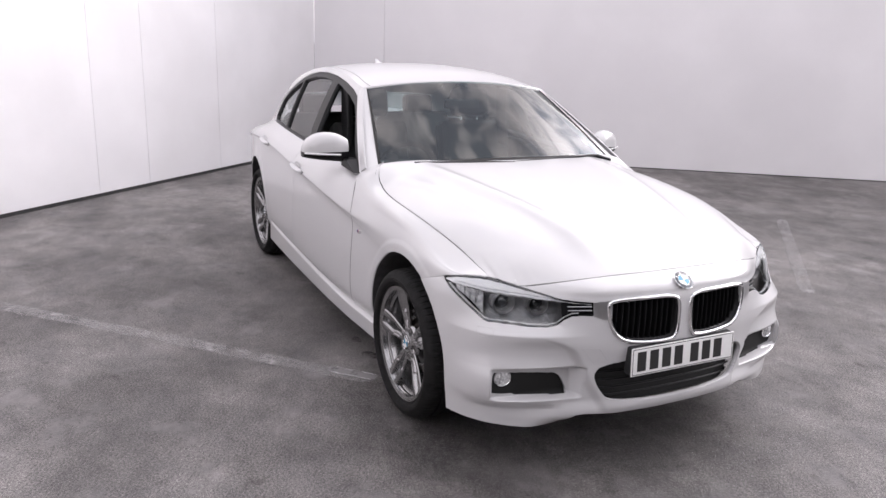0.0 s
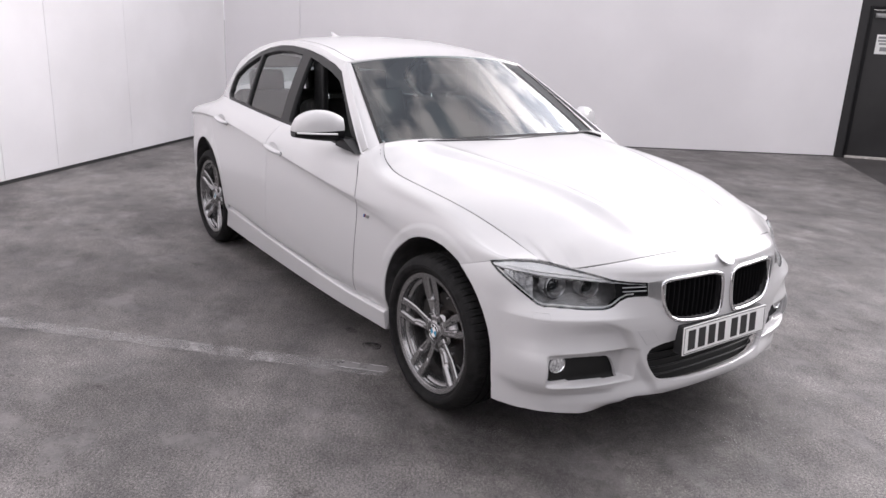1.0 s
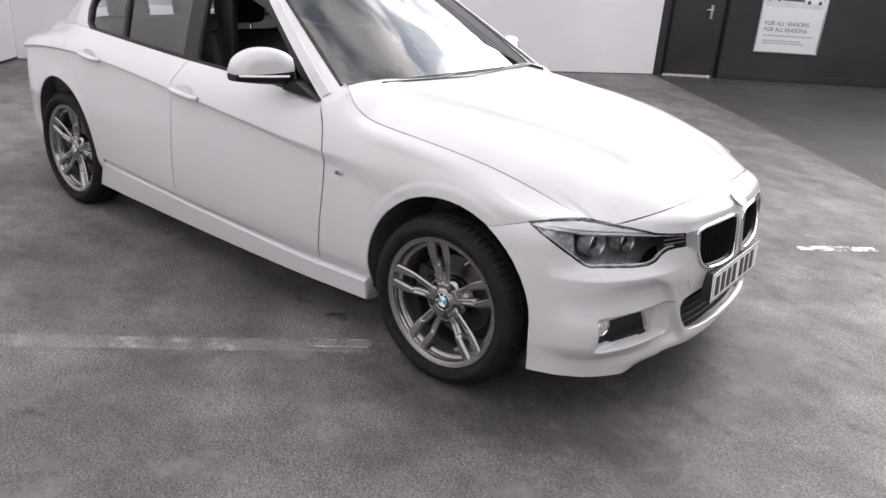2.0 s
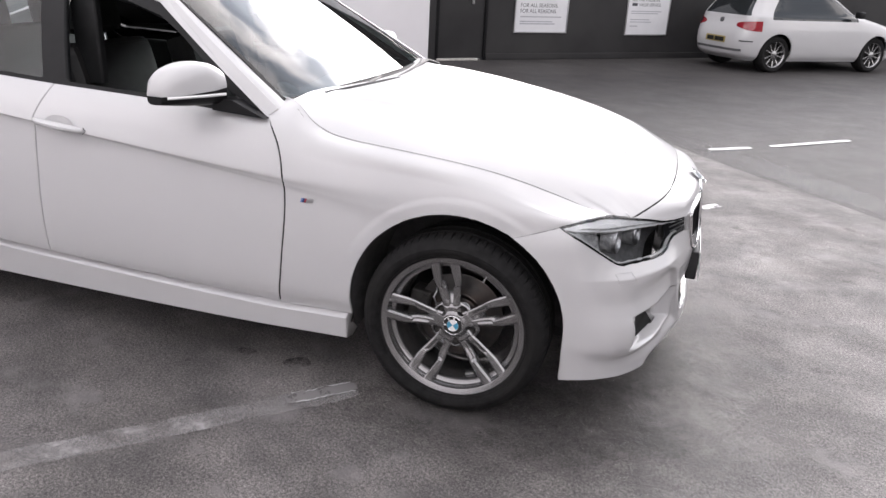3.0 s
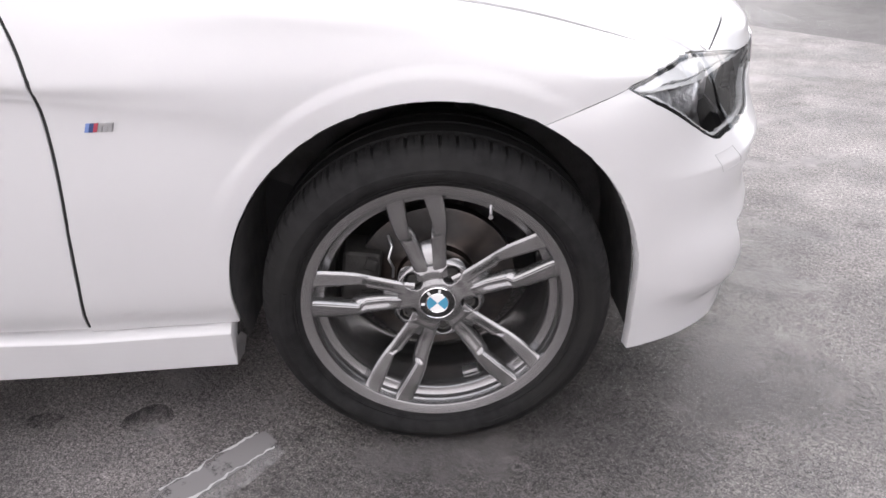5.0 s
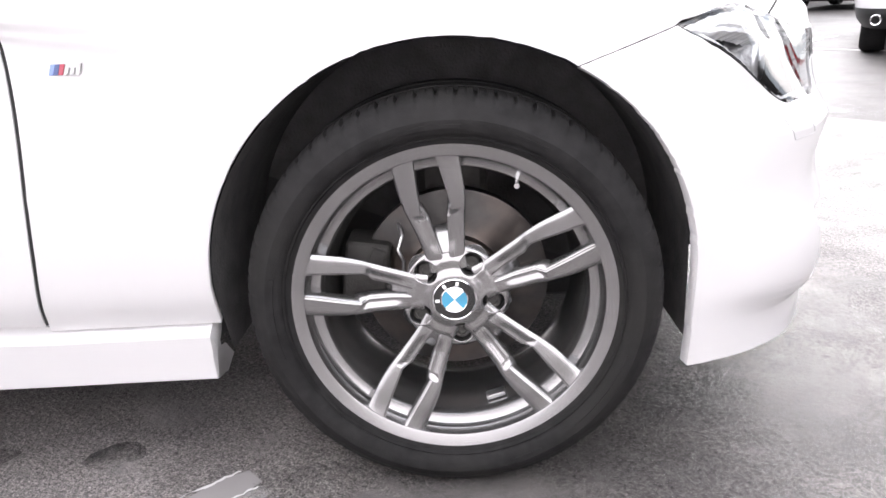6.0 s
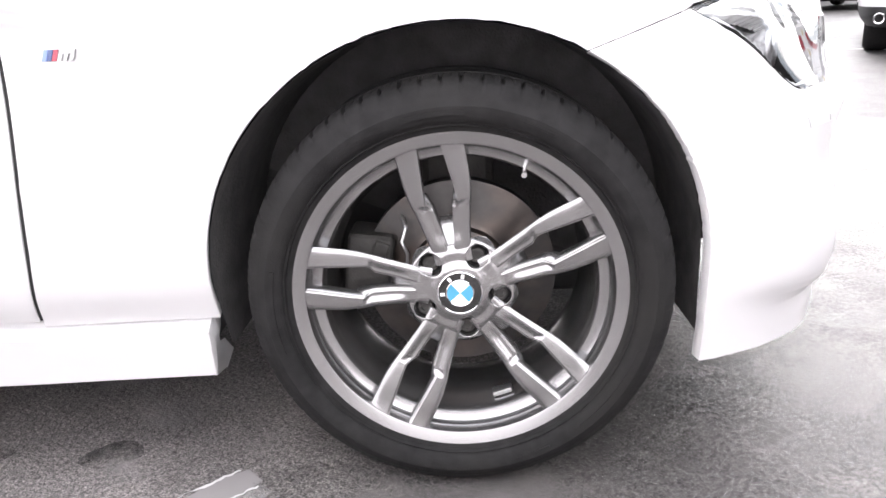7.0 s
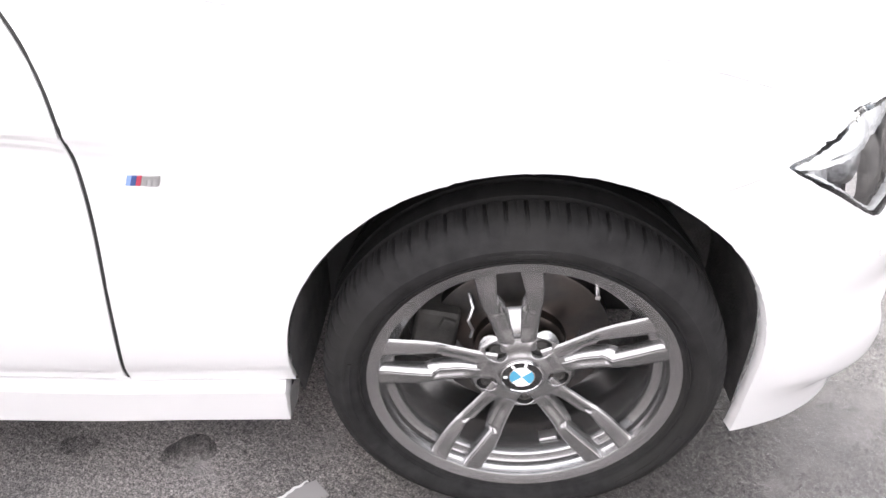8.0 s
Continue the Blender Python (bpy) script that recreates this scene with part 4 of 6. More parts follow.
def brake(x, sgn):
    m = outward(x, sgn, 0.851)
    verts, faces = lathe([(0.0, -0.072), (0.070, -0.072), (0.078, -0.076), (0.080, -0.094), (0.088, -0.098), (0.150, -0.098), (0.155, -0.100), (0.155, -0.124), (0.080, -0.126)], 72)
    d = mesh_object("brake_disc", verts, faces, DISC, car, "worn steel brake disc")
    d.matrix_local = m
    bm = bmesh.new()
    box(bm, (-0.055, -0.035, -0.155), (0.055, 0.04, -0.075), 0.012, Matrix.Rotation(math.radians(172), 4, "Z") @ Matrix.Translation((0.15, 0, 0)) @ Matrix.Rotation(math.pi / 2, 4, "Z"))
    box(bm, (-0.012, -0.012, -0.09), (0.012, 0.012, -0.068), 0.004, Matrix.Rotation(math.radians(157), 4, "Z") @ Matrix.Translation((0.135, 0, 0)))
    box(bm, (-0.012, -0.012, -0.09), (0.012, 0.012, -0.068), 0.004, Matrix.Rotation(math.radians(188), 4, "Z") @ Matrix.Translation((0.135, 0, 0)))
    c = part("brake_caliper", bm, CAST, car, "dark cast brake caliper")
    c.matrix_local = m
    verts, faces = tube([(-0.085, 0.015, -0.085), (-0.082, 0.045, -0.070), (-0.090, 0.065, -0.070), (-0.083, 0.085, -0.080), (-0.09, 0.10, -0.10)], 0.0028, 6)
    w = mesh_object("wear_sensor_wire", verts, faces, SATIN, car)
    w.matrix_local = m
    bm = bmesh.new()
    box(bm, (-0.06, -0.05, -0.30), (0.06, 0.30, -0.16), 0.03)
    k = part("hub_carrier", bm, CAST, car)
    k.matrix_local = m


for x in (0, -2.785):
    for sgn in (-1, 1):
        brake(x, sgn)

# ---- front end of the saloon ----
def nose_frame(s, z, lift=0.0):
    """A pose on the nose: local z along the surface's normal, local y upwards."""
    p = Vector([float(c) for c in nose_surface(np.array(s), np.array(z))])
    du = Vector([float(b - a) for a, b in zip(nose_surface(np.array(s - 1e-3), np.array(z)), nose_surface(np.array(s + 1e-3), np.array(z)))])
    dv = Vector([float(b - a) for a, b in zip(nose_surface(np.array(s), np.array(z - 1e-3)), nose_surface(np.array(s), np.array(z + 1e-3)))])
    n = du.cross(dv).normalized()
    x = du.normalized()
    y = n.cross(x)
    return Matrix((( x.x, y.x, n.x, p.x + n.x * lift), (x.y, y.y, n.y, p.y + n.y * lift), (x.z, y.z, n.z, p.z + n.z * lift), (0, 0, 0, 1)))


def nose_s(y):
    """The plan parameter at the side distance y."""
    s = np.linspace(-1.28, 1.28, 800)
    return float(np.interp(y, plan_y(s), s))


def nose_at(y, z, lift=0.0):
    """The point of the nose at side distance y and height z."""
    s = np.linspace(0, 1.28, 700)
    found = float(np.interp(abs(y), nose_surface(s, np.full(700, z))[1], s))
    return nose_frame(math.copysign(found, y), z, lift).translation


def nose_line(name, pts, parent, radius=0.0012, mat=SEAL, lift=0.0004):
    path = []
    for (s0, z0), (s1, z1) in zip(pts, pts[1:]):
        path += [nose_frame(s0 + (s1 - s0) * t / 10, z0 + (z1 - z0) * t / 10, lift).translation for t in range(10)]
    path.append(nose_frame(*pts[-1], lift).translation)
    verts, faces = tube(path, radius, 5)
    return mesh_object(name, verts, faces, mat, parent)


brow_low = smooth_curve([(-0.31, 0.676), (-0.2, 0.680), (-0.127, 0.683), (-0.04, 0.687), (0.066, 0.694), (0.15, 0.698), (0.25, 0.704), (0.38, 0.716), (0.5, 0.721)])


def headlight(sgn):
    lamp = new("headlight")
    lamp.parent = car
    tagged(lamp, "clear headlight with two ringed projectors and a chrome brow")
    mine = lambda y: np.where(y * sgn > 0, 1.0, -1.0)
    ss = np.linspace(-1.16, -0.34, 120) if sgn < 0 else np.linspace(0.34, 1.16, 120)
    zz = np.linspace(0.585, 0.756, 58)
    panel("lamp_cover", nose_surface, ss, zz, [lambda x, y, z: lamp_in(x, y, z) - 0.001], CLEAR, lamp, "clear polycarbonate cover", depth=0, sink=0.001).visible_shadow = False
    u = lambda x, y: np.abs(y) - x
    panel("lamp_edge", nose_surface, ss, zz, [lambda x, y, z: lamp_in(x, y, z) - 0.0005, lambda x, y, z: 0.0055 + 0.003 * ease(0.705, 0.69, z) * ease(0.2, 0.3, u(x, y)) - lamp_in(x, y, z)], BLACK_E, lamp, "black edge strip", depth=0.03, sink=0.003)
    panel("lamp_bowl", nose_surface, ss, zz, [lambda x, y, z: lamp_in(x, y, z) + 0.004], LAMP_IN, lamp, "silver-grey lamp housing", depth=0, sink=0.105)
    panel("lamp_brow", nose_surface, ss, zz, [lambda x, y, z: lamp_in(x, y, z) - 0.006, lambda x, y, z: z - brow_low(u(x, y)) - 0.009 * ease(0.46, 0.40, u(x, y)), lambda x, y, z: u(x, y) + 0.10], BROW, lamp, "bright brow, painted white for mirrored sky", depth=0.03, sink=0.006)
    panel("brow_recess", nose_surface, ss, zz, [lambda x, y, z: lamp_in(x, y, z) - 0.006, lambda x, y, z: z - brow_low(u(x, y)), lambda x, y, z: brow_low(u(x, y)) + 0.012 - z], SATIN, lamp, "satin groove under the brow", depth=0.02, sink=0.016)
    panel("brow_lip", nose_surface, ss, zz, [lambda x, y, z: lamp_in(x, y, z) - 0.006, lambda x, y, z: z - brow_low(u(x, y)) + 0.001, lambda x, y, z: brow_low(u(x, y)) + 0.005 - z], WHITE_E, lamp, "thin white lip under the brow", depth=0.03, sink=0.008)
    panel("light_guide", nose_surface, ss, zz, [lambda x, y, z: lamp_in(x, y, z) - 0.0085, lambda x, y, z: 0.0125 - lamp_in(x, y, z), lambda x, y, z: brow_low(u(x, y)) - 0.006 - z, lambda x, y, z: u(x, y) + 0.235], WHITE_E, lamp, "pale light guide along the lower edge", depth=0.012, sink=0.006)
    for x, y, z, r in ((0.475, 0.654, 0.650, 0.044), (0.530, 0.536, 0.646, 0.041)):
        c = Vector((x, sgn * y, z))
        m = look(tuple(c), tuple(c + Vector((1, sgn * 0.16, 0.03)))) @ pose(0, 0, 0, 180)
        verts, faces = lathe([(r * 0.82, 0.008), (r * 0.87, 0.018), (r * 0.95, 0.022), (r * 1.03, 0.018), (r * 1.05, 0.011)], 40)
        mesh_object("projector_ring", verts, faces, RING, lamp, "chrome ring").matrix_local = m
        verts, faces = lathe([(r * 1.04, 0.013), (r * 1.03, -0.03), (r * 0.82, -0.03), (r * 0.82, 0.009), (r * 0.72, -0.012), (r * 0.70, -0.02)], 36)
        mesh_object("projector_collar", verts, faces, FACET, lamp).matrix_local = m
        verts, faces = lathe([(0.0001, 0.014)] + [(r * 0.70 * math.sin(a), 0.014 - 0.030 * (1 - math.cos(a))) for a in np.linspace(0.1, 1.5, 10)], 36)
        mesh_object("projector_lens", verts, faces, GLASS_BALL, lamp, "dark glass projector lens").matrix_local = m
    for u0, u1, sunk in ((0.415, 0.445, 0.030), (0.388, 0.413, 0.036), (0.352, 0.386, 0.046), (0.315, 0.350, 0.050), (0.268, 0.313, 0.056)):
        panel("side_reflector", nose_surface, ss, zz, [lambda x, y, z: lamp_in(x, y, z) - 0.012, lambda x, y, z: np.minimum(u(x, y) - u0, u1 - u(x, y)), lambda x, y, z: brow_low(u(x, y)) + 0.004 - z], FACET, lamp, "faceted chrome side reflector", depth=0.012, sink=sunk)
    bm = bmesh.new()
    for z in (0.648, 0.634):
        a, b = nose_at(sgn * 0.400, z + 0.022, -0.004), nose_at(sgn * 0.480, z + 0.018, -0.006)
        v, f = tube([a, b], 0.0022, 6)
        vs = [bm.verts.new(p) for p in v]
        for q in f:
            bm.faces.new([vs[i] for i in q])
    part("inner_trim", bm, SATIN, lamp)
    panel("inner_blank", nose_surface, ss, zz, [lambda x, y, z: lamp_in(x, y, z) - 0.004, lambda x, y, z: 0.50 - np.abs(y)], TRIM, lamp, "black inner end", depth=0, sink=0.016)


GLASS_BALL = material("dark_lens_glass", (0.02, 0.022, 0.025), 0.05, coat=1.0, vary=0.1, spec=0.8)
headlight(-1)
headlight(1)

for sgn in (-1, 1):
    grille = new("kidney_grille")
    grille.parent = car
    tagged(grille, "black slatted kidney grille in a chrome frame")
    ss = np.linspace(-0.40, -0.02, 60) if sgn < 0 else np.linspace(0.02, 0.40, 60)
    zz = np.linspace(0.50, 0.715, 36)
    ring = [nose_at(sgn * y, z, 0.001) for y, z in chaikin([(y * 1.012 - 0.002, z) for y, z in KIDNEY], 1)]
    verts, faces = tube(ring + ring[:1], 0.0078, 10)
    mesh_object("grille_frame", verts, faces, CHROME, grille, "chrome surround")
    panel("lamp_link", nose_surface, np.linspace(0.31, 0.42, 16) if sgn > 0 else np.linspace(-0.42, -0.31, 16), np.linspace(0.59, 0.71, 24), [lambda x, y, z: np.minimum(np.minimum(np.abs(y) - 0.325, 0.395 - np.abs(y)), np.minimum(z - 0.636 + (0.392 - np.abs(y)) * 0.40, 0.686 - z + (0.392 - np.abs(y)) * 0.10))], SATIN, grille, "satin link to the headlight", depth=0.01, sink=-0.002)
    panel("grille_throat", nose_surface, ss, zz, [lambda x, y, z: kidney_in(np.abs(y), z) - 0.002, lambda x, y, z: 0.010 - kidney_in(np.abs(y), z)], TRIM, grille, depth=0.04, sink=0.004)
    panel("grille_back", nose_surface, ss, zz, [lambda x, y, z: kidney_in(np.abs(y), z) + 0.004], SEAL, grille, depth=0, sink=0.050)
    for k in range(11):
        y = 0.054 + 0.0253 * k
        z = np.linspace(0.52, 0.695, 60)
        ok = z[kidney_in(np.full(60, y), z) > 0.006]
        lo, hi = ok[0], ok[-1]
        rows = []
        for t in np.linspace(0, 1, 6):
            zt = lo + (hi - lo) * t
            c = nose_frame(nose_s(sgn * y), zt, -0.006 - 0.010 * (1 - t) ** 2).translation
            rows.append([c + Vector((dx, dy, 0)) for dx, dy in ((0, -0.0022), (0.002, 0), (0, 0.0022), (-0.030, 0.0035), (-0.030, -0.0035))])
        verts, faces = loft(rows, closed=True, caps=True)
        mesh_object("grille_slat", verts, faces, TRIM, grille, smooth=False)

panel("lower_intake_mesh", nose_surface, np.linspace(-0.46, 0.46, 40), np.linspace(0.25, 0.48, 16), [lambda x, y, z: intake_in(y, z) + 0.012], SEAL, car, "black lower intake", depth=0, sink=0.045)
for k in range(4):
    z = 0.300 + 0.032 * k
    pts = [(s, z) for s in np.linspace(-0.36, 0.36, 20)]
    nose_line("intake_bar", pts, car, 0.0040, TRIM, -0.040)
for sgn in (-1, 1):
    ss = np.linspace(-1.05, -0.42, 40) if sgn < 0 else np.linspace(0.42, 1.05, 40)
    panel("fog_lamp_recess", nose_surface, ss, np.linspace(0.29, 0.43, 14), [lambda x, y, z: fog_in(np.abs(y), z)], SEAL, car, "black side intake", depth=0, sink=0.020)
    c = Vector((0.572, sgn * 0.695, 0.385))
    m = look(tuple(c), tuple(c + Vector((1, sgn * 0.12, 0)))) @ pose(0, 0, 0, 180)
    lamp = new("fog_light")
    lamp.parent = car
    tagged(lamp, "round chrome fog light")
    verts, faces = lathe([(0.033, -0.01), (0.0355, 0.006), (0.033, 0.010), (0.030, 0.006)], 36)
    mesh_object("fog_bezel", verts, faces, CHROME, lamp).matrix_local = m
    verts, faces = lathe([(0.0305, 0.006), (0.022, 0.012), (0.010, 0.015), (0.0001, 0.016)], 36)
    mesh_object("fog_lens", verts, faces, PALE_LENS, lamp, "fluted glass lens, painted pale for mirrored sky").matrix_local = m
    # washer flap and towing-eye cover outlines
    nose_line("washer_flap_joint", [(sgn * q, z) for q, z in ((0.850, 0.579), (0.785, 0.579), (0.773, 0.549), (0.836, 0.547), (0.850, 0.579))], car, 0.0006, FAINT)
nose_line("towing_eye_joint", [(-q, z) for q, z in ((0.443, 0.512), (0.375, 0.510), (0.335, 0.458), (0.386, 0.446), (0.443, 0.512))], car, 0.0006, FAINT)

roundel(car, 0.041, nose_frame(0.0, 0.736, 0.007))

# number plate: white, its registration shown as plain bars
plate = new("number_plate")
plate.parent = car
tagged(plate, "white number plate with black characters")
plate.matrix_local = Matrix(((0, 0, 1, 0.782), (1, 0, 0, 0), (0, 1, 0, 0.457), (0, 0, 0, 1))) @ pose(0, 0, 0, -4)
bm = bmesh.new()
box(bm, (-0.26, -0.0555, -0.004), (0.26, 0.0555, 0.0), 0.002)
part("plate_body", bm, PLATE, plate)
bm = bmesh.new()
for lo, hi in (((-0.254, 0.049), (0.254, 0.0515)), ((-0.254, -0.0515), (0.254, -0.049)), ((-0.2545, -0.049), (-0.252, 0.049)), ((0.252, -0.049), (0.2545, 0.049))):
    box(bm, (*lo, 0.0), (*hi, 0.0006))
part("plate_border", bm, INK, plate)
for k in range(7):
    x0 = -0.211 + k * 0.0605 + (0.021 if k > 3 else 0)
    bm = bmesh.new()
    box(bm, (x0 - 0.021, -0.0385, 0), (x0 + 0.021, 0.0385, 0.0008))
    part("plate_bar", bm, INK, plate)
bm = bmesh.new()
box(bm, (0.735, -0.255, 0.400), (0.775, 0.255, 0.512), 0.008)
part("plate_holder", bm, PLASTIC, car)

# wing badge: three colour stripes and a silver block
badge = new("wing_badge")
badge.parent = car
tagged(badge, "small tricolour and silver wing badge")
def on_wing(x, z):
    vv = np.linspace(0, 1, 300)
    X, Y, Z = wing_surface(np.full(300, x), vv)
    return Vector((x, float(np.interp(z, Z, Y)), z))
c = on_wing(-0.527, 0.703)
badge.matrix_local = Matrix.Translation(c) @ Matrix(((1, 0, 0, 0), (0, 0, -1, 0), (0, 1, 0, 0), (0, 0, 0, 1))) @ pose(0, 0, 0, -2)
for k, mm in enumerate((SKY_E, NAVY_E, RED_E)):
    bm = bmesh.new()
    box(bm, (-0.022 + 0.0068 * k, -0.0075, 0), (-0.0155 + 0.0068 * k, 0.0075, 0.0025), 0.0004, Matrix.Shear("XZ", 4, (0, 0)) @ Matrix(((1, 0.36, 0, 0), (0, 1, 0, 0), (0, 0, 1, 0), (0, 0, 0, 1))))
    part("badge_stripe", bm, mm, badge)
bm = bmesh.new()
for x0, x1, y0, y1 in ((0.000, 0.0055, -0.0075, 0.0075), (0.0085, 0.0135, -0.0075, 0.0075), (0.0165, 0.022, -0.0075, 0.0075), (0.000, 0.022, 0.0015, 0.0075)):
    box(bm, (x0, y0, 0), (x1, y1, 0.0028), 0.0005, Matrix(((1, 0.36, 0, 0), (0, 1, 0, 0), (0, 0, 1, 0), (0, 0, 0, 1))))
part("badge_block", bm, SATIN, badge, "silver block")

# ---- door mirrors, handles, wipers ----
for sgn in (-1, 1):
    mir = new("door_mirror")
    mir.parent = car
    tagged(mir, "white-capped door mirror with a black base")
    def shell(z0, z1, mat, name, lower):
        rows = []
        for t in np.linspace(0, 1, 12):
            # t runs from the foot beside the window to the outer tip
            y = 0.81 + 0.205 * t
            half_x = 0.064 * math.sqrt(max(0.10, 1 - (max(0, t - 0.62) / 0.42) ** 2.2)) * (0.75 + 0.25 * min(1, t * 4))
            top = 1.032 + 0.100 * math.sqrt(max(0.0, 1 - ((t - 0.42) / 0.60) ** 2))
            bot = 0.984 + 0.016 * t ** 2
            cx = -0.902 - 0.088 * t
            split = 1.042 - 0.014 * t
            row = []
            for a in np.linspace(0, 2 * math.pi, 24, endpoint=False):
                px = cx + half_x * math.copysign(abs(math.cos(a)) ** 0.7, math.cos(a))
                mid, hz = (top + bot) / 2, (top - bot) / 2
                pz = mid + hz * math.copysign(abs(math.sin(a)) ** (0.90 if math.sin(a) > 0 else 0.45), math.sin(a))
                pz = min(pz, split) if lower else max(pz, split - 0.001)
                row.append((px, sgn * y, pz))
            rows.append(row)
        verts, faces = loft(rows, closed=True, caps=True)
        bm = bmesh.new()
        vs = [bm.verts.new(p) for p in verts]
        for f in faces:
            bm.faces.new([vs[i] for i in f])
        bmesh.ops.remove_doubles(bm, verts=bm.verts, dist=0.0008)
        part(name, bm, mat, mir)
    shell(0, 0, PAINT, "mirror_cap", False)
    shell(0, 0, TRIM, "mirror_base", True)
    verts, faces = loft([[(x, sgn * y, z) for x, z in ((-0.70, 0.955), (-0.90, 0.965), (-0.90, 1.005), (-0.82, 1.005))] for y in (0.775, 0.80, 0.835)], closed=True, caps=True)
    mesh_object("mirror_foot", verts, faces, TRIM, mir, smooth=False)
    verts, faces = tube([(-0.826 - 0.085 * t - 0.03 * t * t, sgn * (0.86 + 0.155 * t), 1.030 - 0.004 * t) for t in np.linspace(0, 1, 10)], 0.005, 6)
    mesh_object("indicator_strip", verts, faces, WHITE_E, mir, "pale indicator strip")
    if sgn > 0:
        mir.matrix_local = Matrix.Translation((0, -0.033, -0.018))
    # door handles
    for x0, x1, z0, z1 in ((-1.612, -1.391, 0.868, 0.850), (-2.452, -2.236, 0.922, 0.904)):
        h = new("door_handle")
        h.parent = car
        rows = []
        for t in np.linspace(0, 1, 14):
            x, z = x0 + (x1 - x0) * t, z0 + (z1 - z0) * t
            vv = np.linspace(0, 1, 200)
            X, Y, Z = side_surface(np.full(200, x), vv)
            w = -float(np.interp(z, Z, Y))
            hh = 0.0135 * (0.55 + 0.45 * math.sin(math.pi * min(1, max(0, t)) ) ** 0.5)
            out = 0.010 + 0.026 * math.sin(math.pi * t) ** 0.45
            rows.append([(x, sgn * (w + out * c), z + hh * s) for c, s in ((0.2, -1), (0.75, -0.8), (1, -0.2), (1, 0.4), (0.7, 0.95), (0.2, 1.0), (-0.2, 0.4), (-0.2, -0.4))])
        verts, faces = loft(rows, closed=True, caps=True)
        mesh_object("handle_grip", verts, faces if sgn < 0 else [f[::-1] for f in faces], PAINT, h)
        c0 = Vector(((x0 + x1) / 2, 0, (z0 + z1) / 2 + 0.006))
        X, Y, Z = side_surface(np.full(200, c0.x), np.linspace(0, 1, 200))
        w = -float(np.interp(c0.z, Z, Y))
        verts, faces = lathe([(0.0001, 0.0), (0.6, 0.0), (0.92, 0.0006), (1.0, 0.0016)], 40)
        verts = [(c0.x + v[0] * 0.062, sgn * (w + 0.0012 + v[2]), c0.z + v[1] * 0.030) for v in verts]
        mesh_object("handle_bowl", verts, faces, PAINT, h, "shaded bowl behind the grip")
        verts, faces = tube([(x1 + 0.004, sgn * (w + 0.012), z1 + 0.012), (x1 + 0.008, sgn * (w + 0.006), z1), (x1 - 0.002, sgn * (w + 0.012), z1 - 0.012)], 0.0016, 5)
        mesh_object("handle_joint", verts, faces, SEAL, h)

scuttle = []
for t in np.linspace(-1, 1, 25):
    scuttle.append([(-0.60 - 0.05 * abs(t) ** 2 + dx, 0.70 * t, 0.975 + 0.030 * abs(t) ** 2 + dz) for dx, dz in ((0.03, -0.03), (0.025, -0.005), (-0.0, -0.002), (-0.05, 0.0), (-0.07, -0.03))])
verts, faces = loft(scuttle)
mesh_object("scuttle_panel", verts, faces, PLASTIC, car, "black scuttle below the windscreen")
for y0, y1, dx in ((0.62, -0.02, 0.0), (-0.02, -0.58, 0.015)):
    pts = []
    for t in np.linspace(0, 1, 12):
        y = y0 + (y1 - y0) * t
        v = 0.030 + 0.03 * t * (1 - t) * 2
        x, yy, z = (float(c) for c in screen_surface(np.array(y / 0.75), np.array(v)))
        pts.append((x + 0.006 + dx, yy, z + 0.006))
    verts, faces = tube(pts, 0.0065, 6)
    mesh_object("wiper_blade", verts, faces, PLASTIC, car, "black wiper blade")
    verts, faces = tube([(-0.575, y0 + 0.02, 0.992), (-0.60 + dx, y0 - 0.06, 1.015), pts[6]], [0.011, 0.009, 0.006], 7)
    mesh_object("wiper_arm", verts, faces, TRIM, car)
fin = loft([[(-2.55 + 0.16 * t - s * 0.05, y, 1.428 + 0.006 * (1 - t) + s * 0.038 * (1 - t * 0.9)) for y, s in ((-0.02, 0), (-0.006, 0.8), (0, 1), (0.006, 0.8), (0.02, 0))] for t in np.linspace(0, 1, 8)], caps=True)
mesh_object("roof_aerial", *fin, PAINT, car, "shark-fin aerial")

# ---- cabin inside ----
def seat(x, y, rear=False):
    s = new("front_seat")
    s.parent = car
    bm = bmesh.new()
    box(bm, (x - 0.26, y - 0.25, 0.36), (x + 0.27, y + 0.25, 0.56), 0.06)
    part("seat_cushion", bm, LEATHER, s)
    bm = bmesh.new()
    box(bm, (-0.08, -0.25, 0), (0.07, 0.25, 0.62), 0.06, Matrix.Translation((x - 0.27, y, 0.50)) @ pose(0, 0, 0, 0, -16, 0))
    part("seat_back", bm, LEATHER, s)
    bm = bmesh.new()
    box(bm, (-0.06, -0.135, 0), (0.05, 0.135, 0.19), 0.05, Matrix.Translation((x - 0.455, y, 1.125)) @ pose(0, 0, 0, 0, -10, 0))
    part("head_restraint", bm, LEATHER, s)
    for dy in (-0.06, 0.06):
        verts, faces = tube([(x - 0.45, y + dy, 1.06), (x - 0.47, y + dy, 1.15)], 0.007, 8)
        mesh_object("head_restraint_post", verts, faces, CHROME, s)


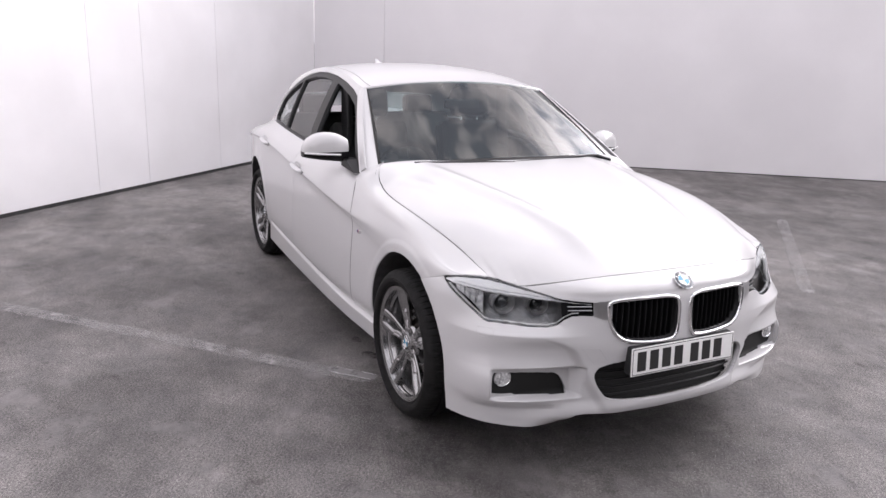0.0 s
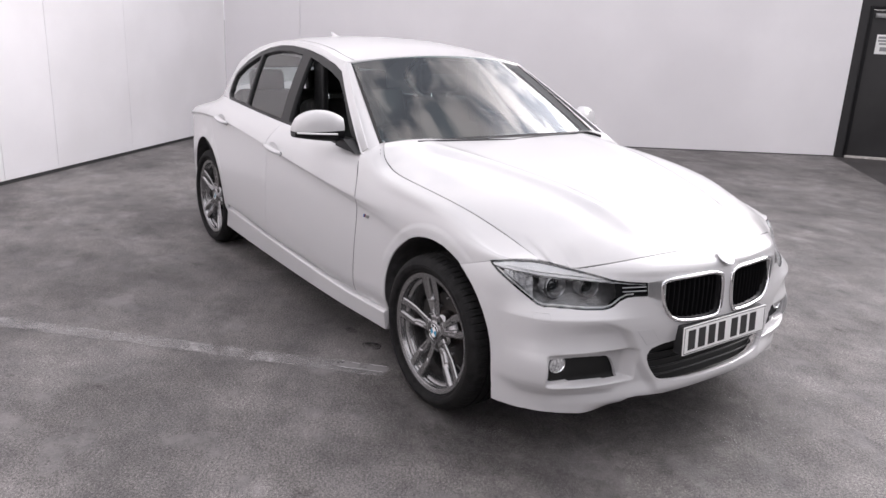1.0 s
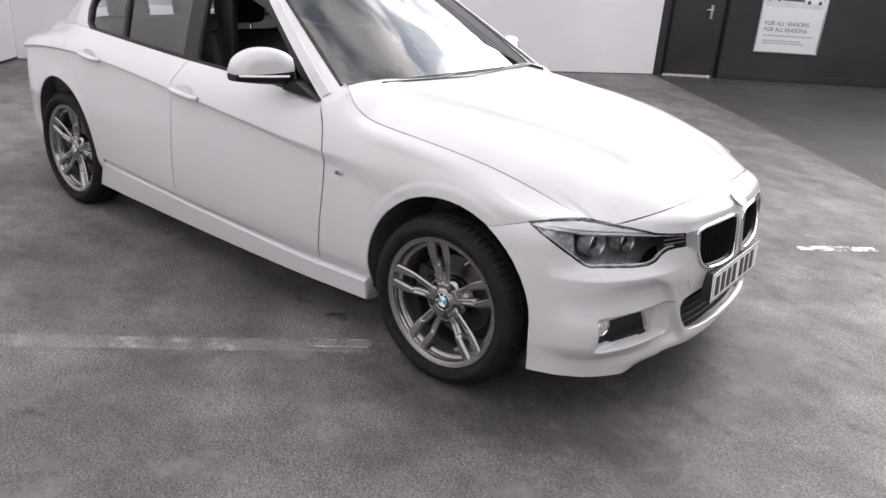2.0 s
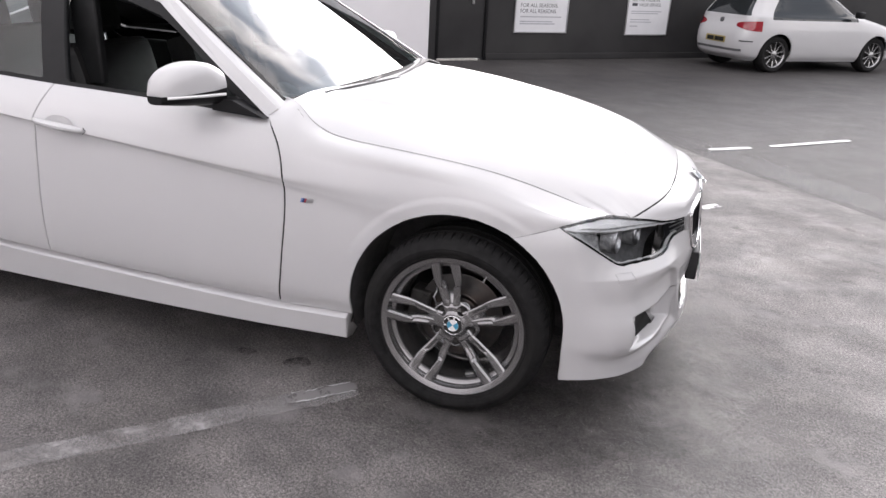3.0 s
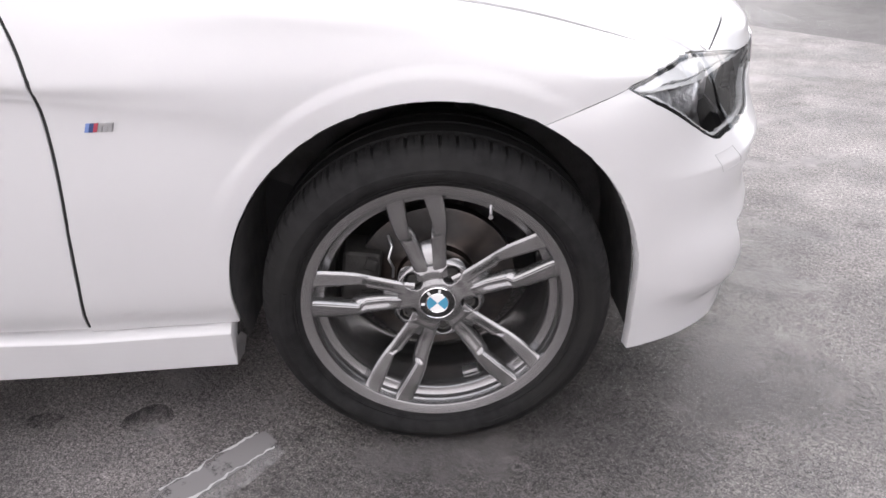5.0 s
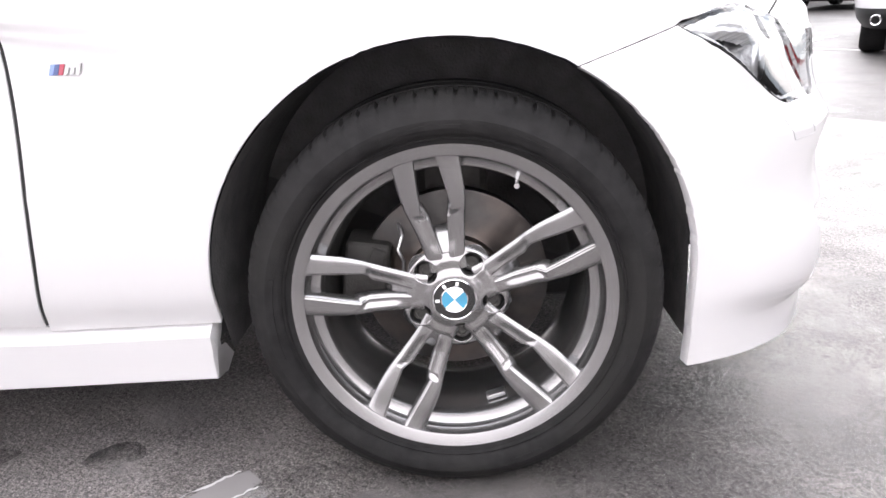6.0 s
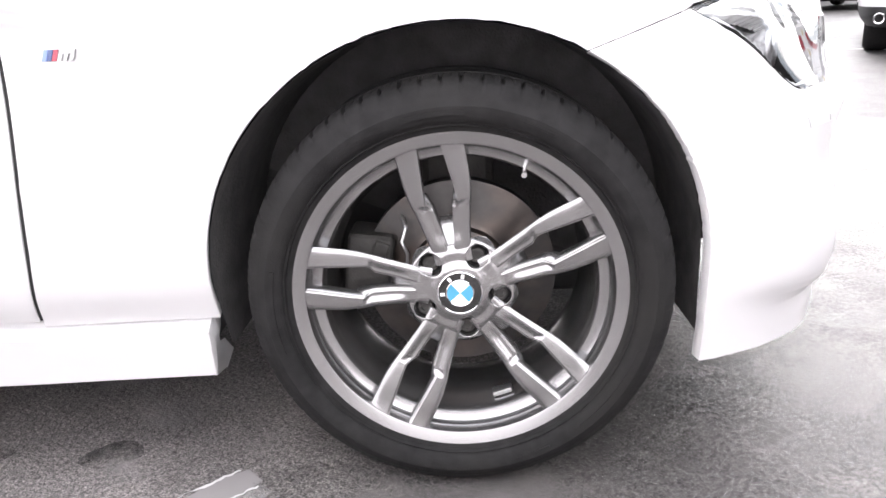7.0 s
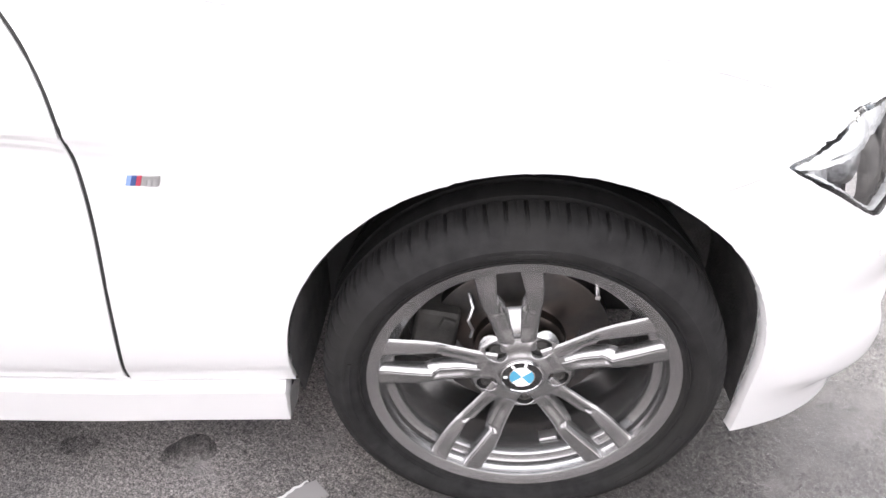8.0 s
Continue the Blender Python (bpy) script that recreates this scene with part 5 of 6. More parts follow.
seat(-1.31, -0.37)
seat(-1.31, 0.37)
bm = bmesh.new()
box(bm, (-2.55, -0.66, 0.36), (-2.05, 0.66, 0.58), 0.06)
box(bm, (-0.09, -0.66, 0), (0.06, 0.66, 0.60), 0.05, Matrix.Translation((-2.52, 0, 0.50)) @ pose(0, 0, 0, 0, -20, 0))
for y in (-0.42, 0.0, 0.42):
    box(bm, (-0.05, -0.12, 0), (0.04, 0.12, 0.15), 0.04, Matrix.Translation((-2.74, y, 1.05)) @ pose(0, 0, 0, 0, -10, 0))
part("rear_bench", bm, LEATHER, car)
rows = []
for x, z in ((-0.62, 0.93), (-0.70, 0.975), (-0.85, 0.985), (-0.98, 0.955), (-1.03, 0.87), (-1.0, 0.60)):
    rows.append([(x + 0.05 * (1 - abs(u)), 0.72 * u, z + 0.012 * math.sin(u * 6)) for u in np.linspace(-1, 1, 21)])
verts, faces = loft(rows)
mesh_object("dashboard", verts, [f[::-1] for f in faces], DASH, car, "black dashboard")
rows = [[(-1.16 + 0.185 * math.sin(a) * 0.38 + 0.014 * math.cos(b) * 0.9, -0.37 + (0.185 + 0.015 * math.cos(b)) * math.cos(a), 0.87 + (0.185 + 0.015 * math.cos(b)) * math.sin(a) * 0.92 + 0.015 * math.sin(b) * 0.4) for b in np.linspace(0, 2 * math.pi, 10, endpoint=False)] for a in np.linspace(0, 2 * math.pi, 40)]
verts, faces = loft(rows, closed=True)
mesh_object("steering_wheel", verts, faces, LEATHER, car, "black steering wheel")
bm = bmesh.new()
for a in (0, math.pi, -math.pi / 2):
    v, f = tube([(-1.14, -0.37, 0.87), (-1.16 + 0.07 * math.sin(a), -0.37 + 0.18 * math.cos(a), 0.87 + 0.17 * math.sin(a))], 0.016, 6)
    vs = [bm.verts.new(p) for p in v]
    for q in f:
        bm.faces.new([vs[i] for i in q])
part("steering_spoke", bm, LEATHER, car)
bm = bmesh.new()
box(bm, (-1.20, -0.11, 1.225), (-1.172, 0.11, 1.283), 0.012)
part("rear_view_mirror", bm, PLASTIC, car)
for sgn in (-1, 1):
    bm = bmesh.new()
    box(bm, (-1.60, 0.69 if sgn > 0 else -0.745, 0.33), (-0.80, 0.745 if sgn > 0 else -0.69, 0.955), 0.02)
    box(bm, (-2.60, 0.69 if sgn > 0 else -0.745, 0.40), (-1.66, 0.745 if sgn > 0 else -0.69, 0.975), 0.02)
    box(bm, (-1.70, 0.53 if sgn > 0 else -0.57, 0.95), (-1.58, 0.57 if sgn > 0 else -0.53, 1.32), 0.015)
    part("door_lining", bm, DASH, car)
rows = [[(x, u * (0.56 if x > -2.6 else 0.5), 1.325 + 0.05 * (1 - u * u) - 0.10 * max(0, -2.3 - x)) for u in np.linspace(-1, 1, 9)] for x in np.linspace(-2.8, -1.30, 8)]
verts, faces = loft(rows)
mesh_object("headlining", verts, faces, material("grey_headlining", (0.35, 0.34, 0.33), 0.9, vary=0.1, scale=40), car)

# ---- ground ----
def ground_material(name, dark, light, wet, grain, seed=0.0, skin=0.0):
    m = bpy.data.materials.new(name)
    m.use_nodes = True
    n, l = m.node_tree.nodes, m.node_tree.links
    b = n["Principled BSDF"]
    tc = n.new("ShaderNodeTexCoord")

    def noise_at(scale, detail=6, stretch=(1, 1, 1), shift=0.0, rough=0.55):
        mp = n.new("ShaderNodeMapping")
        mp.inputs["Scale"].default_value = stretch
        mp.inputs["Location"].default_value = (seed + shift, shift * 0.7, 0)
        mp.inputs["Rotation"].default_value = (0, 0, 0.6)
        t = n.new("ShaderNodeTexNoise")
        t.inputs["Scale"].default_value, t.inputs["Detail"].default_value, t.inputs["Roughness"].default_value = scale, detail, rough
        l.new(tc.outputs["Object"], mp.inputs["Vector"])
        l.new(mp.outputs["Vector"], t.inputs["Vector"])
        return t.outputs["Fac"]

    def ramp(src, a, b_, ca, cb):
        r = n.new("ShaderNodeValToRGB")
        r.color_ramp.elements[0].position, r.color_ramp.elements[1].position = a, b_
        r.color_ramp.elements[0].color, r.color_ramp.elements[1].color = (*ca, 1), (*cb, 1)
        l.new(src, r.inputs["Fac"])
        return r.outputs["Color"]

    def mix(fac, a, b_, mode="MIX"):
        x = n.new("ShaderNodeMix")
        x.data_type, x.blend_type = "RGBA", mode
        if isinstance(fac, float):
            x.inputs["Factor"].default_value = fac
        else:
            l.new(fac, x.inputs["Factor"])
        l.new(a, x.inputs["A"])
        l.new(b_, x.inputs["B"])
        return x.outputs["Result"]

    big = ramp(noise_at(0.75, 9, (1, 1.25, 1), 0.0, 0.66), 0.42, 0.58, dark, light)
    mid = ramp(noise_at(3.4, 10, (1, 1.15, 1), 3.1, 0.72), 0.36, 0.62, *(((0.70, 0.70, 0.71), (1.18, 1.17, 1.155)) if skin else ((0.86, 0.86, 0.86), (1.08, 1.075, 1.07))))
    fine = ramp(noise_at(grain, 3, (1, 1, 1), 1.7, 0.7), 0.32, 0.68, (0.38, 0.38, 0.38), (1.58, 1.57, 1.56))
    grit = ramp(noise_at(grain * 2.6, 2, (1, 1, 1), 4.1, 0.6), 0.36, 0.70, (0.42, 0.42, 0.42), (1.82, 1.81, 1.79))
    blots = ramp(noise_at(5.5, 6, (1, 1.4, 1), 7.7, 0.6), 0.27, 0.38, (0.5, 0.49, 0.48), (1, 1, 1))
    scuff = ramp(noise_at(1.5, 9, (1, 1, 1), 21.0, 0.75), 0.56, 0.70, (1, 1, 1), (1.18, 1.17, 1.16))
    col = mix(1.0, mix(1.0, mix(1.0, big, mid, "MULTIPLY"), mix(1.0, fine, grit, "MULTIPLY"), "MULTIPLY"), mix(1.0, blots, scuff, "MULTIPLY"), "MULTIPLY")
    if skin:
        # smooth cement skin left between patches of bare aggregate
        bare = ramp(noise_at(2.9, 10, (1, 1.1, 1), 33.0, 0.66), 0.37, 0.45, (0, 0, 0), (1, 1, 1))
        plain = mix(1.0, mix(1.0, big, mid, "MULTIPLY"), mix(1.0, blots, ramp(noise_at(30, 6, (1, 1, 1), 5.0, 0.6), 0.3, 0.7, (skin * 0.92,) * 3, (skin * 1.10,) * 3), "MULTIPLY"), "MULTIPLY")
        col = mix(bare, plain, col)
    l.new(col, b.inputs["Base Color"])
    wetness = ramp(noise_at(2.2, 10, (1, 1.2, 1), 11.0, 0.75), 0.38, 0.60, (wet,) * 3, (wet + (0.22 if skin else 0.08),) * 3)
    l.new(wetness, b.inputs["Roughness"])
    b.inputs["Specular IOR Level"].default_value = 0.42
    bp = n.new("ShaderNodeBump")
    bp.inputs["Strength"].default_value, bp.inputs["Distance"].default_value = 1.0, 0.006
    l.new(noise_at(grain * 0.8, 3, (1, 1, 1), 2.2, 0.7), bp.inputs["Height"])
    l.new(bp.outputs["Normal"], b.inputs["Normal"])
    return m


ASPHALT = ground_material("worn_asphalt", (0.045, 0.0425, 0.0425), (0.059, 0.0555, 0.0555), 0.54, 110, 4.0)
CONCRETE = ground_material("stained_concrete", (0.112, 0.106, 0.1055), (0.190, 0.180, 0.179), 0.50, 100, skin=1.22)
verts = [(-400, -400, -0.004), (400, -400, -0.004), (400, 400, -0.004), (-400, 400, -0.004)]
tagged(mesh_object("ground", verts, [(0, 1, 2, 3)], ASPHALT, smooth=False), "dark worn asphalt yard surface, damp in patches", "ground", kind="structure")
# concrete apron under the saloon, its far edge a worn joint
apron = [(-8.15, 1.18), (5.0, -13.0), (14.0, -13.0), (12.0, -8.4), (7.2, -2.98), (4.6, -0.12), (2.70, 1.77), (2.04, 2.40), (1.74, 2.76), (1.52, 2.99), (1.29, 3.24), (0.98, 3.63), (0.66, 4.02), (0.38, 4.36), (0.05, 4.74), (-1.15, 6.10), (-3.25, 8.38)]
k = len(apron)
verts = [(x, y, 0.0) for x, y in apron] + [(x, y, -0.05) for x, y in apron]
tagged(mesh_object("pavement", verts, [tuple(range(k))] + [(i, i + k, (i + 1) % k + k, (i + 1) % k) for i in range(k)], CONCRETE, smooth=False), "grey stained concrete apron, damp with tyre marks", "pavement", kind="structure")


def worn_paint(name, colour, low, high, rough=0.6):
    """Road paint with gaps where it has worn away."""
    m = bpy.data.materials.new(name)
    m.use_nodes = True
    n, l = m.node_tree.nodes, m.node_tree.links
    b, out = n["Principled BSDF"], n["Material Output"]
    b.inputs["Base Color"].default_value = (*colour, 1)
    b.inputs["Roughness"].default_value = rough
    tc, t, r = n.new("ShaderNodeTexCoord"), n.new("ShaderNodeTexNoise"), n.new("ShaderNodeValToRGB")
    t.inputs["Scale"].default_value, t.inputs["Detail"].default_value, t.inputs["Roughness"].default_value = 9, 9, 0.72
    r.color_ramp.elements[0].position, r.color_ramp.elements[1].position = low, high
    tr, mx = n.new("ShaderNodeBsdfTransparent"), n.new("ShaderNodeMixShader")
    l.new(tc.outputs["Object"], t.inputs["Vector"])
    l.new(t.outputs["Fac"], r.inputs["Fac"])
    l.new(r.outputs["Color"], mx.inputs["Fac"])
    l.new(tr.outputs["BSDF"], mx.inputs[1])
    l.new(b.outputs["BSDF"], mx.inputs[2])
    l.new(mx.outputs["Shader"], out.inputs["Surface"])
    return m


FADED = worn_paint("faded_line_paint", (0.40, 0.385, 0.385), 0.38, 0.78)
FRESH = worn_paint("white_line_paint", (0.80, 0.80, 0.80), 0.33, 0.42)
WORN = worn_paint("broken_line_paint", (0.78, 0.775, 0.77), 0.42, 0.52)
OIL = worn_paint("dark_oil_stain", (0.060, 0.058, 0.059), 0.38, 0.72, 0.4)


def stripe(a, b, width, mat, z=0.004, label="worn painted bay line on the ground", name="bay_line"):
    a, b = Vector((*a, z)), Vector((*b, z))
    d = (b - a).normalized()
    s = Vector((-d.y, d.x, 0)) * (width / 2)
    n = max(6, int((b - a).length / 0.06))
    left, right = [], []
    for i in range(n + 1):
        p = a.lerp(b, i / n)
        wob = 1 + 0.22 * noise.noise(p * 9)
        end = 0.75 if i in (0, n) else 1.0
        left.append(tuple(p + s * wob * end))
        right.append(tuple(p - s * (1 + 0.22 * noise.noise(p * 9 + Vector((5, 3, 1)))) * end))
    verts = left + right
    faces = [(i, n + 1 + i, n + 2 + i, i + 1) for i in range(n)]
    return tagged(mesh_object(name, verts, faces, mat, smooth=False), label, "road marking", "painted bay lines")


stripe((-0.345, -0.855), (-4.2, -4.55), 0.105, FADED, label="faded grey bay line leading from the front wheel")
EDGE = worn_paint("paint_edge_white", (0.55, 0.545, 0.545), 0.30, 0.52)
PALE = worn_paint("pale_line_paint", (0.215, 0.206, 0.207), 0.36, 0.46)
left = stripe((-0.356, -0.838), (-0.545, -1.020), 0.062, PALE, 0.0052, label="pale worn remnant of a bay line")
for sgn in (-1, 1):
    near, far = [], []
    for i in range(41):
        t = i / 40
        at = Vector((-0.366 - 0.160 * t, -0.846 - 0.152 * t, 0.0064))
        side_way = Vector((0.69, -0.72, 0)) * sgn
        mid_off = 0.031 + 0.007 * noise.noise(at * 28 + Vector((sgn, 0, 0))) + 0.004 * noise.noise(at * 90)
        thick = max(0.0006, 0.0024 + 0.0042 * noise.noise(at * 45 + Vector((0, sgn, 3))))
        near.append(tuple(at + side_way * (mid_off - thick)))
        far.append(tuple(at + side_way * (mid_off + thick)))
    mesh_object("paint_edge", near + far, [(i, 41 + i, 42 + i, i + 1) for i in range(40)], EDGE, left, "ragged white paint edge", smooth=False)
stripe((0.62, 1.88), (0.98, 2.25), 0.08, WORN, label="short broken white line on the concrete")
stripe((-2.35, 4.30), (-0.55, 2.45), 0.10, FADED, label="faint worn line on the concrete")
stripe((0.93, 4.05), (1.30, 4.34), 0.07, FRESH, label="short broken white bay line on asphalt")
stripe((1.48, 4.50), (2.28, 5.24), 0.07, FRESH, label="white bay line segment on asphalt")
stripe((2.86, 6.02), (4.28, 7.52), 0.085, FRESH, label="white bay line segment on asphalt")
stripe((4.42, 7.66), (4.62, 7.86), 0.06, FRESH, label="short broken white bay line on asphalt")
stripe((3.47, 6.60), (5.1, 4.75), 0.05, FRESH, 0.0045, label="thin white bay line meeting a thicker one")
stripe((3.85, 11.25), (6.0, 12.45), 0.10, FRESH, label="white bay line segment on asphalt")
stripe((2.70, 2.22), (3.75, 3.45), 0.09, FRESH, label="white bay line at the edge of the asphalt")
stripe((2.0, 8.0), (2.35, 8.2), 0.05, FADED, label="faint worn line on asphalt")


def stain(x, y, rx, ry, turn=0.0, seed=1):
    pts = []
    for i in range(40):
        a = 2 * math.pi * i / 40
        k = 1 + 0.25 * noise.noise(Vector((math.cos(a) * 1.5 + seed, math.sin(a) * 1.5, seed)))
        px, py = rx * k * math.cos(a), ry * k * math.sin(a)
        pts.append((x + px * math.cos(turn) - py * math.sin(turn), y + px * math.sin(turn) + py * math.cos(turn), 0.0022))
    return tagged(mesh_object("oil_stain", pts, [tuple(range(40))], OIL, smooth=False), "dark oil stain soaked into the concrete", "stain", "oil stains")


for args in ((-0.634, -0.765, 0.055, 0.038, 0.3, 1), (-0.86, -0.76, 0.04, 0.025, 0, 3)):
    stain(*args)

def damp_shade_material(name, tint, rough, low=0.04, high=0.46, most=0.75):
    """Wet ground with painted shade: darker, smoother, fading out unevenly towards the rim of a unit disc."""
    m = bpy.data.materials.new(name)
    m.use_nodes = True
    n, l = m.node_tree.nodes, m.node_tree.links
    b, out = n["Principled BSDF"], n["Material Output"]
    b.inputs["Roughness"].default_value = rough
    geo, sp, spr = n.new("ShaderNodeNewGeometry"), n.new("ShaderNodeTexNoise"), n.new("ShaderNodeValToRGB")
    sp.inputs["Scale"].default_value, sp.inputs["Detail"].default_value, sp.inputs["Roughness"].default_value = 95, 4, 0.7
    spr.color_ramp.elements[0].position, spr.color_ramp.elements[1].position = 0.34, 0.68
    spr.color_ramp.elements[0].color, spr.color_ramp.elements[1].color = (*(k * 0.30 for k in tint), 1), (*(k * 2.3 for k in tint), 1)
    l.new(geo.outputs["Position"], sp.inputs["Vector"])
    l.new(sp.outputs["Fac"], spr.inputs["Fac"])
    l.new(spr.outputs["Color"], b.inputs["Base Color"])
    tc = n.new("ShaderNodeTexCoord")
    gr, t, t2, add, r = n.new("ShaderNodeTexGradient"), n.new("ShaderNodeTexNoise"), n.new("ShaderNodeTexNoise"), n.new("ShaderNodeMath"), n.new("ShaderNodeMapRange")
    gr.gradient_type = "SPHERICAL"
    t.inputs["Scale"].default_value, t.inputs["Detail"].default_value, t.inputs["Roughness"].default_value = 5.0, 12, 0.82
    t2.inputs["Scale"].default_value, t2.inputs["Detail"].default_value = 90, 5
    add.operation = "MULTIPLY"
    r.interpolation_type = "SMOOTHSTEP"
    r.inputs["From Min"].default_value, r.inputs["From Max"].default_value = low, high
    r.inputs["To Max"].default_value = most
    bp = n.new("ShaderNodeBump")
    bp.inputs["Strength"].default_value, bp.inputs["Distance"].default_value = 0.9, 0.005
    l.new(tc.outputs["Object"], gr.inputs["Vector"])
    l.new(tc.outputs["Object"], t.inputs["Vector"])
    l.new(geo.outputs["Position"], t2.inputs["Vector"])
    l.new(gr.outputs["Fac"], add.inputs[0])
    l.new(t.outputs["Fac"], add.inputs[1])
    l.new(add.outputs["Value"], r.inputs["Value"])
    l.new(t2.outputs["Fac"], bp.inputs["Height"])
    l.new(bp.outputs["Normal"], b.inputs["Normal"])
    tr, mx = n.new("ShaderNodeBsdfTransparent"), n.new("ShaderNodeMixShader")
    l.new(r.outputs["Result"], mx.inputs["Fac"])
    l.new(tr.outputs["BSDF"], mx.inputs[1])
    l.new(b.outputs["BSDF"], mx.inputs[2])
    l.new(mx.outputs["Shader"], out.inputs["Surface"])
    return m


DAMP_SHADE = damp_shade_material("damp_shade_concrete", (0.068, 0.064, 0.063), 0.36, most=0.42)


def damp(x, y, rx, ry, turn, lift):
    """A patch of damp and painted shade: a unit disc set to its size."""
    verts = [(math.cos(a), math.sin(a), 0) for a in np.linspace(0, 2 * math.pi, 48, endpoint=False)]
    ob = mesh_object("damp_shade_patch", verts, [tuple(range(48))], DAMP_SHADE, smooth=False)
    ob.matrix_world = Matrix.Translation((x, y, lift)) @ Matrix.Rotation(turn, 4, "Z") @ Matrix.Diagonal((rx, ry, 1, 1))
    return tagged(ob, "dark patch of damp and painted shade fading into the concrete", "stain", "damp patches")


# first three paint the car's shade into damp ground; the last is damp only
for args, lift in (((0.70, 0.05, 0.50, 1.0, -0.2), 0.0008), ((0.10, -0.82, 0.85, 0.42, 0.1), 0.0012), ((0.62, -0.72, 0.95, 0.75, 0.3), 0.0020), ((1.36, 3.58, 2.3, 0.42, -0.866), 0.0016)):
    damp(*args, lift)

# ---- walls ----
WALL_WHITE = material("white_painted_cladding", (0.86, 0.845, 0.86), 0.62, vary=0.035, scale=1.3, stain=(0.80, 0.785, 0.795), stain_scale=0.7, bump=0.05, bump_scale=30)
WALL_GREY = material("pale_grey_render", (0.84, 0.82, 0.84), 0.75, vary=0.03, scale=1.1, stain=(0.79, 0.77, 0.79), stain_scale=0.5, bump=0.12, bump_scale=50)
WALL_BLACK = material("black_painted_wall", (0.018, 0.017, 0.018), 0.62, vary=0.25, scale=2.5, stain=(0.028, 0.027, 0.027), stain_scale=0.8, bump=0.2, bump_scale=40)
JOINT = material("dark_joint", (0.10, 0.098, 0.10), 0.8, vary=0.2)
STEEL = material("brushed_steel", (0.55, 0.55, 0.55), 0.35, metal=1.0, vary=0.08, scale=60)


def wall_frame(a, b):
    """Local x along the wall, local y through it away from the yard, local z up."""
    a, b = Vector((*a, 0)), Vector((*b, 0))
    d = b - a
    return Matrix.Translation(a) @ Matrix.Rotation(math.atan2(d.y, d.x), 4, "Z"), d.length


def clad_wall(name, a, b, height, joints, mat, label, first=0.0, skirt=0.03):
    """A wall of upright boards with dark joints between them; each board is a part."""
    m, length = wall_frame(a, b)
    root = tagged(new(name), label, "wall", kind="structure")
    root.matrix_world = m
    bm = bmesh.new()
    box(bm, (0, 0.03, 0), (length, 0.22, height))
    part("wall_core", bm, JOINT, root)
    edges = [first] + list(joints) + [length]
    for p, q in zip(edges, edges[1:]):
        bm = bmesh.new()
        box(bm, (p + 0.002, 0.0, skirt + 0.004), (q - 0.002, 0.032, height), 0.0015)
        part("wall_board", bm, mat, root)
    bm = bmesh.new()
    box(bm, (0, 0.002, 0.0), (length, 0.02, skirt))
    part("wall_skirting", bm, material(name + "_base", (0.03, 0.03, 0.03), 0.8, vary=0.2), root, "black strip at the foot of the wall")
    return root


LEFT = ((5.0, -13.0), (-8.15, 1.18))
_, left_length = wall_frame(*LEFT)
clad_wall("wall_west", *LEFT, 4.6, sorted(left_length - s for s in (2.24, 3.46, 4.16, 5.38, 6.36, 7.58, 8.8, 10.02, 11.24, 12.46, 13.68, 14.9, 16.1, 17.3, 18.5) if s < left_length), WALL_WHITE, "white boarded yard wall with upright joints")
clad_wall("wall_north", (-8.15, 1.18), (-3.25, 8.38), 4.6, (1.03,), WALL_GREY, "pale grey rendered yard wall, slightly stained", skirt=0.008)

BLACK = ((-3.25, 8.38), (13.0, 23.95))
m_black, black_length = wall_frame(*BLACK)
black = tagged(new("wall_east"), "black painted building wall with posters", "wall", kind="structure")
black.matrix_world = m_black
bm = bmesh.new()
box(bm, (0.0, 0.0, 0), (0.12, 0.25, 4.0))
box(bm, (1.02, 0.0, 0), (black_length, 0.25, 4.0))
box(bm, (0.12, 0.0, 2.08), (1.02, 0.25, 4.0))
part("wall_core", bm, WALL_BLACK, black)
bm = bmesh.new()
box(bm, (1.02, -0.03, 0), (black_length, 0.0, 0.10), 0.004)
part("wall_plinth", bm, WALL_BLACK, black)

door = tagged(new("door_1"), "black steel door with a lever handle in the black wall", "door", kind="structure")
door.matrix_world = m_black
bm = bmesh.new()
for lo, hi in (((0.12, -0.015, 0), (0.165, 0.10, 2.08)), ((0.975, -0.015, 0), (1.02, 0.10, 2.08)), ((0.165, -0.015, 2.035), (0.975, 0.10, 2.08))):
    box(bm, lo, hi, 0.004)
part("door_frame", bm, TRIM, door)
bm = bmesh.new()
box(bm, (0.17, 0.012, 0.03), (0.97, 0.06, 2.03), 0.003)
part("door_leaf", bm, WALL_BLACK, door)
bm = bmesh.new()
box(bm, (0.14, -0.05, 0.0), (0.86, 0.03, 0.028), 0.004)
part("door_sill", bm, material("worn_timber_sill", (0.48, 0.45, 0.43), 0.7, vary=0.2, scale=20), door, "pale worn door sill")
bm = bmesh.new()
box(bm, (0.735, -0.006, 0.86), (0.775, 0.012, 1.06), 0.004)
v, f = tube([(0.755, -0.006, 1.0), (0.755, -0.05, 1.0), (0.745, -0.055, 1.0), (0.65, -0.052, 0.995)], 0.010, 10)
vs = [bm.verts.new(p) for p in v]
for q in f:
    bm.faces.new([vs[i] for i in q])
part("door_handle", bm, STEEL, door, "steel lever handle")
bm = bmesh.new()
box(bm, (0.20, -0.02, 1.93), (0.46, 0.012, 1.985), 0.006)
part("door_closer", bm, STEEL, door, "silver door closer")
notice = tagged(new("door_notice"), "white printed notice fixed to the black door", "sign")
notice.matrix_world = m_black
bm = bmesh.new()
box(bm, (0.27, 0.006, 1.45), (0.57, 0.012, 1.71), 0.001)
part("notice_sheet", bm, PLATE, notice)
bm = bmesh.new()
